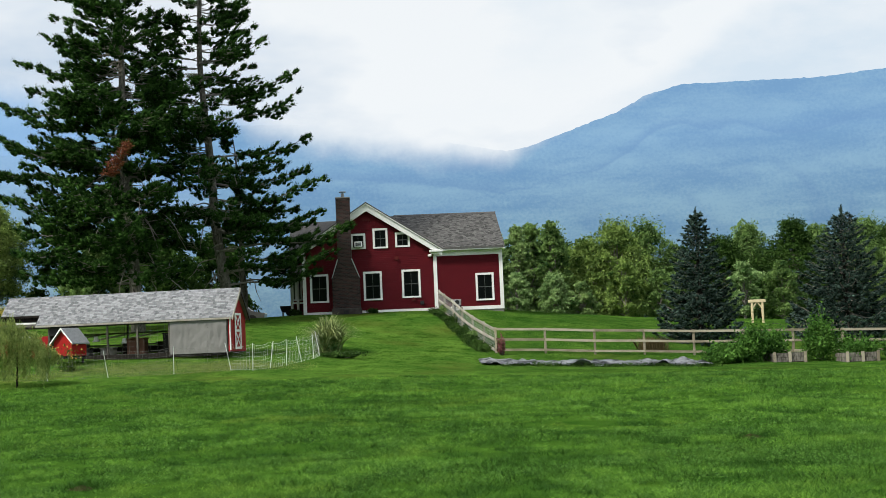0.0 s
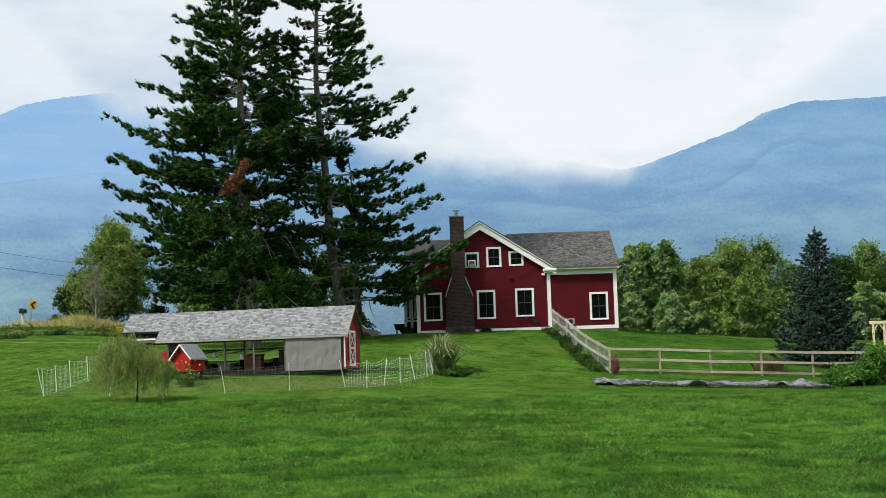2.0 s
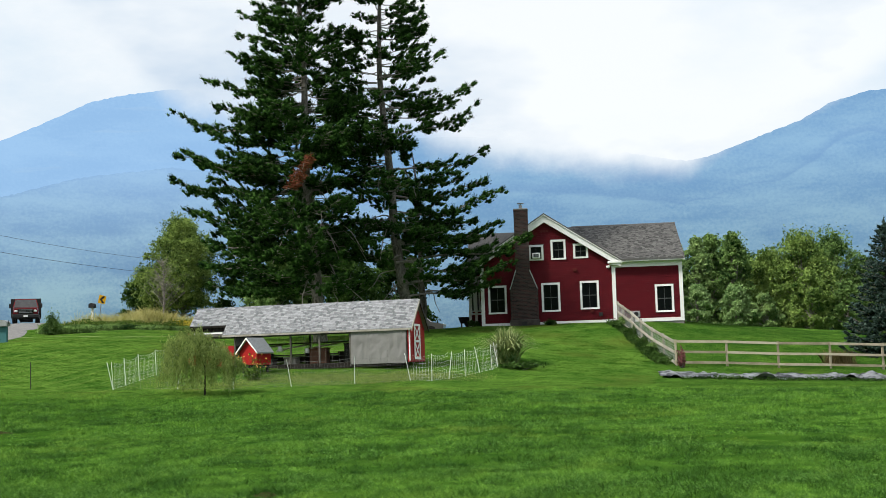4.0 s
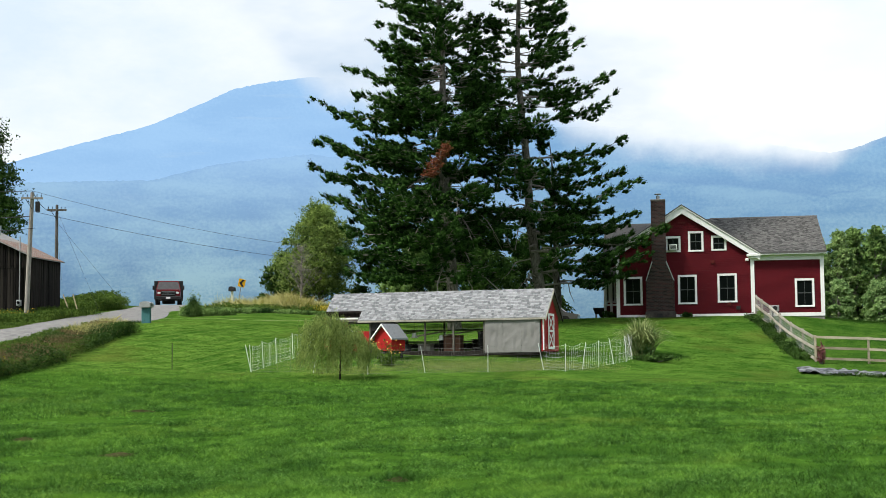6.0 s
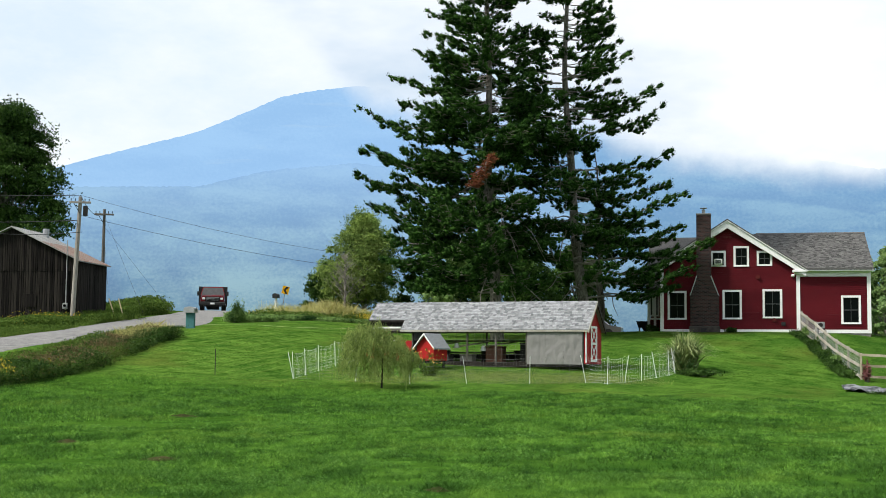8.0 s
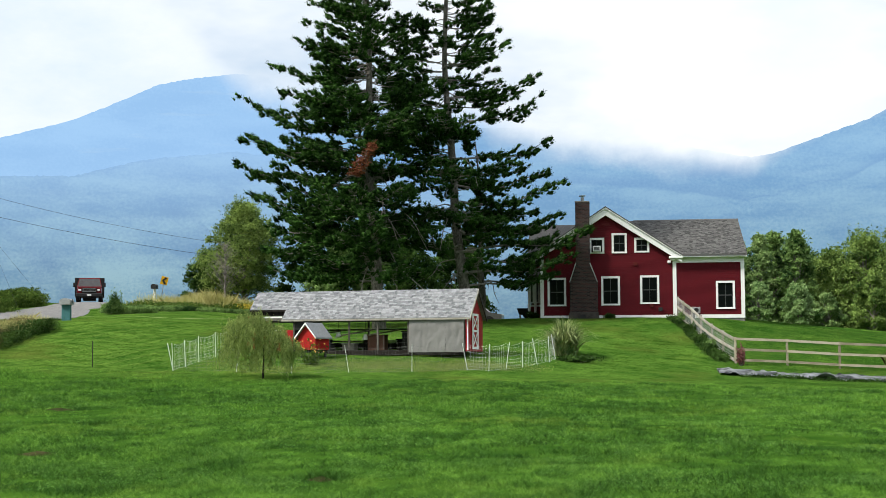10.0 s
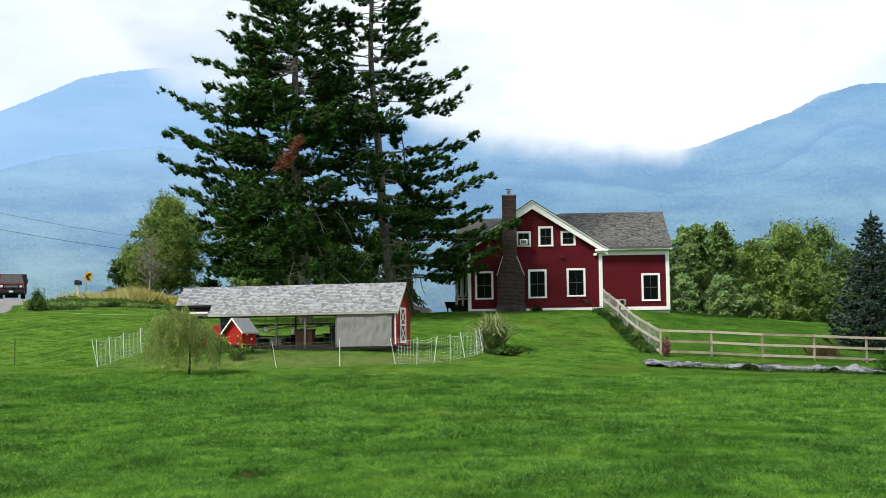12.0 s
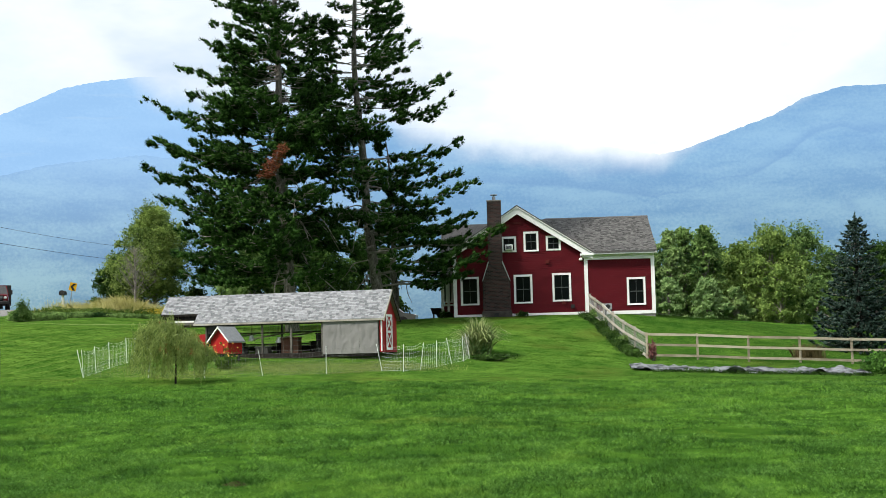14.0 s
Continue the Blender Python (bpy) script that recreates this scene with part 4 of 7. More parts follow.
for k in (-0.15, 0.15):
    part("foot", Shape().box(k - 0.04, k + 0.04, -0.14, 0.14, -0.25, 0.085), IRON, unit)
for px, pz, name in ((1.42, 4.5, "outdoor_vent"), (0.56, 6.82, "outdoor_vent"), (3.4, 4.4, "electric_meter"), (1.9, 4.28, "hose_tap")):
    v = thing(name, pose(px, HY - 0.03, pz), "small dark fitting on the red clapboards", "fitting")
    part("body", Shape().tube([(0, 0.01, 0), (0, -0.10, 0)], 0.09, 10), ORANGE if name == "outdoor_vent" else IRON, v)
    part("flange", Shape().box(-0.11, 0.11, -0.012, 0.01, -0.11, 0.11), ORANGE if name == "outdoor_vent" else IRON, v)
lamp = thing("gable_vent", pose(APEX_X, HY - 0.03, 9.05), "small dark red louvred vent under the gable peak", "vent")
for k in range(3):
    part("slat", Shape().box(-0.22 + k * 0.15, -0.10 + k * 0.15, -0.03, 0.01, -0.05, 0.05), ORANGE, lamp)
part("frame", Shape().box(-0.26, 0.26, -0.012, 0.01, -0.09, 0.09), RED_SIDING, lamp)

# ---- chicken coop ----
CB = 1.98
coop = thing("chicken_coop", pose(-6.95, 61.1, CB, 0, 0, -9.0), "long low red chicken coop with pale shingle roof and tarps", "chicken coop")
CL, CW, CE, CR = -10.35, 2.7, 1.40, 2.62
for x in (-0.05, -2.62, -4.05, -5.4, -6.75, -8.05, -9.9):
    part("post", Shape().box(x - 0.035, x + 0.035, 0.0, 0.08, -0.15, CE), POST_WOOD, coop)
for x in (-0.05, -2.62, -5.4, -8.05, -10.2):
    part("post", Shape().box(x - 0.035, x + 0.035, CW - 0.1, CW, -0.15, CE), POST_WOOD, coop)
part("top_plate", Shape().box(CL, 0.0, 0.0, 0.1, CE - 0.02, CE + 0.1), POST_WOOD, coop)
part("top_plate", Shape().box(CL, 0.0, CW - 0.1, CW, CE - 0.02, CE + 0.1), POST_WOOD, coop)
for z in (0.42, 0.95):
    part("rail", Shape().box(-8.05, -2.62, CW - 0.08, CW - 0.03, z, z + 0.07), POST_WOOD, coop)
part("sill_beam", Shape().box(CL, 0, 0.0, 0.1, -0.2, 0.02), BARN_WOOD, coop)
part("sill_beam", Shape().box(CL, 0, CW - 0.1, CW, -0.2, 0.02), BARN_WOOD, coop)
for x in (-5.9, -7.3, -4.6):
    part("roost_bar", Shape().tube([(x, 0.4, 0.7), (x + 0.9, 1.9, 0.95)], 0.035, 6), OLD_WOOD, coop)
rise, run = CR - CE, CW / 2
for sgn in (-1, 1):
    ye = -0.1 if sgn < 0 else CW + 0.1
    ze = CE - 0.1 * rise / run + 0.12
    part("roof_slab", Shape().prism([(ye, ze), (CW / 2, CR + 0.12), (CW / 2, CR + 0.04), (ye, ze - 0.08)], "x", CL + 1.75 if sgn < 0 else CL, 0.22), PALE_SHINGLE, coop)
part("roof_slab", Shape().prism([(0.42, ze + 0.52 * rise / run), (CW / 2, CR + 0.12), (CW / 2, CR + 0.04), (0.42, ze + 0.52 * rise / run - 0.08)], "x", CL - 0.05, CL + 1.75), PALE_SHINGLE, coop)
up = Vector((0, CW / 2 + 0.1, CR + 0.12 - ze))
tagged(part("shingle_roofing", shingles((CL - 0.05, -0.1, ze + 0.004), (1, 0, 0), up, 0.27 - CL, up.length, 0.165, 0.105, random.Random(9), cut=lambda v: (0 if v > 0.70 else 1.8, 99)), PALE_SHINGLE, coop, "pale grey asphalt shingles"), kind="stuff")
part("eave_fascia", Shape().box(CL + 1.75, 0.2, -0.14, -0.105, ze - 0.09, ze - 0.01), GREY_WOOD, coop)
part("eave_fascia", Shape().box(CL - 0.05, CL + 1.75, 0.38, 0.415, ze + 0.36, ze + 0.46), BARN_WOOD, coop)
for sgn in (-1, 1):
    ye = -0.12 if sgn < 0 else CW + 0.12
    part("rake_board", Shape().prism([(ye, ze - 0.01), (CW / 2, CR + 0.11), (CW / 2, CR - 0.04), (ye, ze - 0.15)], "x", 0.222, 0.26), GREY_WOOD if sgn < 0 else IRON, coop)
part("end_wall", Shape().prism([(0.0, -0.05), (CW, -0.05), (CW, CE), (CW / 2, CR), (0, CE)], "x", 0.0, 0.06), RED_PAINT, coop, "red painted end wall")
door = part("door", Shape().box(0.062, 0.10, 0.75, 1.75, 0.05, 1.62), RED_PAINT, coop, "red door with white crossed trim")
dt = Shape()
dt.box(0.10, 0.125, 0.75, 0.87, 0.05, 1.62).box(0.10, 0.125, 1.63, 1.75, 0.05, 1.62).box(0.10, 0.125, 0.87, 1.63, 1.52, 1.62).box(0.10, 0.125, 0.87, 1.63, 0.05, 0.15).box(0.10, 0.125, 0.87, 1.63, 0.80, 0.90)
for z0, z1 in ((0.15, 0.80), (0.90, 1.52)):
    for a, b in ((0.87, 1.63), (1.63, 0.87)):
        dt.prism([(a - 0.05, z0), (a + 0.05, z0), (b + 0.05, z1), (b - 0.05, z1)], "x", 0.10, 0.12)
part("door_trim", dt, WHITE, door)
part("corner_trim", Shape().box(0.062, 0.10, 0.0, 0.12, 0, CE), WHITE, coop)
rng = np.random.default_rng(3)
for k in range(3):
    x0, x1 = -2.57 + k * 0.84, -2.57 + k * 0.84 + 0.836
    s = Shape()
    nu, nv = 16, 20
    vs = [(x0 + (x1 - x0) * i / nu, -0.05 - 0.006 * k + 0.028 * noise.noise(Vector((i * 0.3 + k * 7, j * 0.16, 1.0))) + 0.024 * noise.noise(Vector((i * 0.9 + j * 0.6, j * 0.5 - i * 0.3, k * 5.0))), -0.08 + (CE + 0.05) * j / nv) for j in range(nv + 1) for i in range(nu + 1)]
    s.add(vs, [(j * (nu + 1) + i, j * (nu + 1) + i + 1, (j + 1) * (nu + 1) + i + 1, (j + 1) * (nu + 1) + i) for j in range(nv) for i in range(nu)])
    part("tarp", s, TARP, coop, "wrinkled grey tarp", smooth=True)
part("brood_wall", Shape().box(CL, CL + 2.3, 0.05, 0.12, -0.1, 0.95).box(CL, CL + 0.1, 0.12, CW - 0.11, -0.1, 1.6), RED_PAINT, coop, "red boarded brood room")
# black board stands in for the unlit opening above the brood wall
part("brood_lintel", Shape().box(CL, CL + 1.75, 0.43, 0.48, 1.62, 1.84), BARN_WOOD, coop)
for z in (0.90, 1.50):
    part("brood_trim", Shape().box(CL + 0.35, CL + 1.7, 0.01, 0.05, z, z + 0.075), WHITE, coop)
part("brood_trim", Shape().box(CL + 0.35, CL + 0.46, 0.01, 0.05, 1.01, 1.50), WHITE, coop)
part("partition", Shape().box(CL + 2.3, CL + 2.36, 0.1, CW - 0.11, 0, 1.44), DARK, coop)
part("shade_cloth", Shape().box(CL + 2.36, CL + 3.6, 0.02, 0.04, 0.95, 1.45), IRON, coop)
part("litter", Shape().box(-8.0, -2.66, 0.12, CW - 0.12, -0.25, 0.01), SOIL, coop, "dark trodden litter floor")
part("kick_board", Shape().box(-8.0, -2.66, CW - 0.14, CW - 0.105, 0.02, 0.40), BARN_WOOD, coop)
part("shade_cloth", Shape().box(-2.6, -0.06, CW - 0.04, CW - 0.02, 0.0, CE), IRON, coop)
wires = Shape()
for x in np.arange(-7.95, -2.7, 0.32):
    wires.box(x - 0.002, x + 0.002, 0.047, 0.051, 0.02, CE - 0.03)
for z in np.arange(0.12, CE - 0.05, 0.22):
    wires.box(-8.0, -2.67, 0.047, 0.051, z - 0.002, z + 0.002)
tagged(part("wire_mesh", wires, NET_CORD, coop), kind="stuff")


def on_coop(x, y, z=0.0):
    return coop.matrix_world @ Matrix.Translation((x, y, z))


for x, y, w, h, mat_, lab in ((-4.35, 0.9, 0.8, 0.78, BROWN, "dark brown nest box with a lid"), (-3.0, 1.3, 0.5, 0.95, DARK, "black plastic feed bin"), (-5.9, 1.5, 0.6, 0.42, GREY_WOOD, "low grey wooden nest crate"), (-7.4, 1.7, 0.9, 0.6, DARK, "black rubber tub"), (-6.6, 0.7, 0.35, 0.35, IRON, "dark metal water fount"), (-5.0, 2.0, 0.7, 0.75, BARN_WOOD, "dark wooden nest box"), (-3.5, 2.0, 0.5, 0.6, BARN_WOOD, "dark wooden nest box")):
    b = thing("nest_box" if mat_ is not DARK else "feed_bin", on_coop(x, y, -0.12), lab + " inside the coop run", "box")
    part("body", Shape().soft_box(-w / 2, w / 2, -0.25, 0.25, 0, h, 0.02), mat_, b)
    part("lid", Shape().soft_box(-w / 2 - 0.03, w / 2 + 0.03, -0.28, 0.28, h, h + 0.06, 0.015), mat_, b)
for x, z in ((-6.2, 0.62), (-4.9, 0.5)):
    b = thing("hanging_feeder", on_coop(x, 0.8, z), "white hanging poultry feeder inside the coop run", "feeder")
    part("tray", Shape().tube([(0, 0, 0), (0, 0, 0.05)], [0.16, 0.18], 12), WHITE, b)
    part("hopper", Shape().tube([(0, 0, 0.05), (0, 0, 0.24)], [0.12, 0.08], 12), WHITE, b)
    part("cord", Shape().tube([(0, 0, 0.24), (0, 0, CE + 0.2 - z)], 0.008, 5), IRON, b)

# small red hen house on a cart
hen = thing("hen_house", pose(-13.78, 60.1, ht(-13.78, 60.1) + 0.16, 0, 0, -24), "small bright red hen house on legs with a grey shingle roof", "hen house")
hw, hd, h0, h1, h2 = 0.92, 1.0, 0.22, 0.86, 1.32
part("body", Shape().prism([(-hw / 2, h0), (hw / 2, h0), (hw / 2, h1), (0, h2), (-hw / 2, h1)], "y", 0, hd), HEN_RED, hen)
for sgn in (-1, 1):
    part("roof", Shape().prism([(0, h2 + 0.09), (sgn * 0.57, h1 - 0.10), (sgn * 0.57, h1 - 0.16), (0, h2 + 0.03)], "y", -0.12, hd + 0.1), PALE_SHINGLE, hen)
    part("roof_trim", Shape().prism([(0, h2 + 0.09), (sgn * 0.58, h1 - 0.10), (sgn * 0.58, h1 - 0.17), (0, h2 + 0.01)], "y", -0.15, -0.122), WHITE, hen)
for x in (-0.34, 0.34):
    for y in (0.1, hd - 0.1):
        part("leg", Shape().box(x - 0.04, x + 0.04, y - 0.04, y + 0.04, -0.3, h0), IRON, hen)
# dark box stands in for the shade and clutter under the body
part("dark_skirt", Shape().box(-0.40, 0.40, 0.06, hd - 0.06, h0 - 0.12, h0 - 0.005), DARK, hen)
part("hatch", Shape().box(-0.2, 0.2, -0.02, -0.002, h0 + 0.06, h0 + 0.42), HEN_RED, hen)

# ---- electric netting ----
NET = [(-18.1, 55.0), (-15.6, 55.4), (-13.4, 55.7), (-11.1, 56.0), (-8.6, 56.4), (-6.4, 57.0), (-5.5, 56.6), (-4.9, 57.6), (-4.3, 58.6), (-3.75, 59.8), (-3.3, 61.0), (-3.1, 62.3)]
NET_BACK = [(-18.1, 55.0), (-18.0, 56.3), (-17.9, 57.8), (-17.7, 59.6), (-17.3, 61.6)]
net = thing("poultry_netting", pose(0, 0, 0), "white electric poultry netting on slanting white stakes round the coop", "fence")
rs = random.Random(11)


def run_net(line, tall, cord):
    for k, (x, y) in enumerate(line):
        z = ht(x, y)
        lean = rs.uniform(-0.26, 0.16)
        part("stake", Shape().tube([(x, y, z - 0.05), (x + lean, y + rs.uniform(-0.05, 0.05), z + tall + 0.04)], 0.013, 6), NETTING, net)
    for k in range(len(line) - 1):
        (xa, ya), (xb, yb) = line[k], line[k + 1]
        length = math.hypot(xb - xa, yb - ya)
        s = Shape()
        steps = max(4, int(length / 0.13))
        def at(u, h):
            x, y = xa + (xb - xa) * u, ya + (yb - ya) * u
            sag = 0.10 * 4 * u * (1 - u) * h / tall
            return Vector((x, y, ht(x, y) + h - sag))
        for h in (0.03, 0.15, 0.28, 0.42, 0.58, 0.76, 0.94, tall):
            s.tube([at(i / 6, h) for i in range(7)], 0.0024 if h < tall else 0.0035, 3)
        for i in range(1, steps):
            s.tube([at(i / steps, 0.03), at(i / steps, tall)], 0.0019, 3)
        tagged(part("net_panel", s, cord, net), kind="stuff")


run_net(NET[:6], 1.06, NET_CORD)
run_net(NET[5:], 1.06, NETTING)
run_net(NET_BACK, 1.06, NETTING)

# ---- board fence ----
fence = thing("rail_fence", pose(0, 0, 0), "weathered three-rail wooden fence with wire backing", "fence")
FRONT = [(4.95 + 2.3 * k, 65.9 - 0.14 * k) for k in range(9)]
SIDE = [(4.95, 65.9), (4.55, 68.0), (4.15, 70.1), (3.75, 72.2), (3.4, 74.3), (3.05, 76.4), (2.85, 78.4)]
FENCE_TALL = 1.2


def post_at(x, y, mat_, tall=FENCE_TALL):
    z = ht(x, y)
    part("post", Shape().soft_box(x - 0.05, x + 0.05, y - 0.05, y + 0.05, z - 0.3, z + tall, 0.01), mat_, fence)


def rail_between(a, b, h, mat_, wide=0.11):
    d = Vector((b[0] - a[0], b[1] - a[1]))
    nrm = Vector((d.y, -d.x)).normalized() * 0.05
    p = []
    for (x, y) in (a, b):
        z = ht(x, y) + h
        for o in (1.0, 1.7):
            for dz in (-wide / 2, wide / 2):
                p.append((x + nrm.x * o, y + nrm.y * o, z + dz))
    part("rail", Shape().add(p, [(0, 1, 3, 2), (4, 6, 7, 5), (0, 4, 5, 1), (2, 3, 7, 6), (1, 5, 7, 3), (0, 2, 6, 4)]), mat_, fence)


for k, (x, y) in enumerate(FRONT):
    post_at(x, y, OLD_WOOD)
    if k:
        for h in (0.16, 0.64, 1.12):
            rail_between(FRONT[k - 1], FRONT[k], h, OLD_WOOD)
for k, (x, y) in enumerate(SIDE):
    if k:
        post_at(x, y, GREY_WOOD)
        for h in (0.16, 0.64, 1.12):
            rail_between(SIDE[k], SIDE[k - 1], h, GREY_WOOD, 0.135)
        s = Shape()
        for i in range(1, 14):
            u = i / 14
            px, py = SIDE[k - 1][0] + (x - SIDE[k - 1][0]) * u, SIDE[k - 1][1] + (y - SIDE[k - 1][1]) * u
            s.box(px - 0.006, px + 0.006, py - 0.006, py + 0.006, ht(px, py) + 0.05, ht(px, py) + 1.15)
        for h in (0.28, 0.40, 0.52, 0.76, 0.88, 1.0):
            (xa, ya), (xb, yb) = SIDE[k - 1], (x, y)
            s.tube([(xa, ya, ht(xa, ya) + h), (xb, yb, ht(xb, yb) + h)], 0.005, 4)
        tagged(part("wire_mesh", s, GREY_METAL, fence), kind="stuff")

# ---- trees ----
def needle_mesh(name, centres, blades, length, width, rng, lift=0.6):
    """Bursts of needles: narrow pointed triangles out of each centre, mostly upward and outward."""
    c = np.repeat(np.asarray(centres), blades, axis=0)
    k = len(c)
    a = rng.normal(size=(k, 3))
    a[:, 2] = np.abs(a[:, 2]) * 0.7 + lift - 0.35
    a /= np.linalg.norm(a, axis=1)[:, None]
    b = np.cross(a, rng.normal(size=(k, 3)))
    b /= np.linalg.norm(b, axis=1)[:, None]
    c = c + rng.normal(size=(k, 3)) * 0.03
    s = (length * rng.uniform(0.6, 1.3, k))[:, None]
    verts = np.stack([c - b * width / 2, c + b * width / 2, c + a * s], 1).reshape(-1, 3)
    return array_mesh(name, verts, np.arange(3 * k).reshape(k, 3))


def pine_limb(wood, plumes, root, direction, length, rise, rng, r0, start, size=1.0):
    """One bare-based limb with side shoots; every shoot carries short plumes of needles: (place, way, size)."""
    d = Vector((direction[0], direction[1], 0)).normalized()
    side = Vector((-d.y, d.x, 0))
    wob, dip = rng.uniform(-0.2, 0.2), rng.uniform(0.04, 0.12)
    kink = rng.uniform(0, 6.28)

    def at(u):
        return Vector(root) + d * length * u + side * (wob * length * u * u + 0.05 * length * math.sin(u * 7 + kink)) + Vector((0, 0, rise * u ** 1.6 - dip * length * math.sin(u * 3.1) * 0.6 + 0.025 * length * math.sin(u * 9 + kink)))
    wood.tube([at(k / 8) for k in range(9)], [r0 * (1 - 0.85 * k / 8) for k in range(9)], 5)
    shoots = max(5, int(length * 3.3))
    for k in range(shoots):
        u = start + (1 - start) * (k + rng.random()) / shoots
        a = at(u)
        if rng.random() < 0.16:
            continue
        for sgn in (-1, 1):
            reach = min(1.9, length * 0.40) * (1.12 - u * 0.85) * rng.uniform(0.35, 1.1)
            tip = a + side * sgn * reach * 0.75 + d * reach * 0.65 + Vector((0, 0, reach * rng.uniform(-0.25, 0.32)))
            wood.add([a, a + Vector((0, 0, 0.03)), tip], [(0, 1, 2)])
            count = 1 + int(reach / 0.27)
            for j in range(count):
                p = a.lerp(tip, 0.32 + 0.68 * (j + rng.uniform(0.3, 1.0)) / count)
                p.z += rng.normal() * 0.08
                way = d * 0.5 + side * sgn * rng.uniform(0.0, 0.8) + Vector((0, 0, rng.uniform(0.05, 0.75)))
                plumes.append((*p, *way, size * rng.uniform(0.7, 1.25)))
        plumes.append((*(at(min(1.0, u + 0.04)) + Vector((0, 0, 0.05))), *(d + Vector((0, 0, rng.uniform(0.1, 0.9)))), size * rng.uniform(0.7, 1.1)))
    for k in range(3):
        plumes.append((*(at(1.0) + side * rng.normal() * 0.12), *(d + side * rng.normal() * 0.5 + Vector((0, 0, rng.uniform(0.0, 0.7)))), size * rng.uniform(0.6, 0.9)))


def plume_mesh(name, plumes, rng, needles=28, long=0.40, wide=0.10, needle=0.11):
    """Bottle-brush plumes: a ragged packed core hidden in a fringe of separate needles that lean along it."""
    p = np.asarray(plumes)
    k = len(p)
    c, w, size = p[:, :3], p[:, 3:6], p[:, 6:7]
    w = w / np.linalg.norm(w, axis=1)[:, None]
    u = np.cross(w, rng.normal(size=(k, 3)))
    u /= np.linalg.norm(u, axis=1)[:, None]
    v = np.cross(w, u)
    # core: two pointed ends and a ragged ring of four
    ends = [c - w * size * long * 0.25, c + w * size * long * 0.6]
    ring = []
    for j in range(4):
        a, r, f = 6.2832 * j / 4, rng.uniform(0.5, 1.25, (k, 1)) * wide * size, rng.uniform(-0.05, 0.4, (k, 1)) * long * size
        ring.append(c + (u * math.cos(a) + v * math.sin(a)) * r + w * f)
    core = np.stack(ends + ring, 1).reshape(-1, 3)
    faces = np.array([[0, 2 + (j + 1) % 4, 2 + j] for j in range(4)] + [[1, 2 + j, 2 + (j + 1) % 4] for j in range(4)])
    tris = (np.arange(k) * 6)[:, None, None] + faces[None]
    # fringe
    i = np.repeat(np.arange(k), needles)
    n = len(i)
    a, f = rng.uniform(0, 6.2832, (n, 1)), rng.uniform(-0.25, 0.7, (n, 1))
    out = u[i] * np.cos(a) + v[i] * np.sin(a)
    root = c[i] + w[i] * f * long * size[i] + out * wide * size[i] * 0.5
    way = out * rng.uniform(0.6, 1.2, (n, 1)) + w[i] * rng.uniform(0.1, 1.0, (n, 1)) + np.array([0, 0, 0.1])
    across = np.cross(way, rng.normal(size=(n, 3)))
    across *= 0.0125 / np.linalg.norm(across, axis=1)[:, None]
    fringe = np.stack([root - across, root + across, root + way * needle * size[i] * rng.uniform(0.55, 1.2, (n, 1))], 1).reshape(-1, 3)
    return array_mesh(name, np.concatenate([core, fringe]), np.concatenate([tris.reshape(-1, 3), 6 * k + np.arange(3 * n).reshape(n, 3)]))


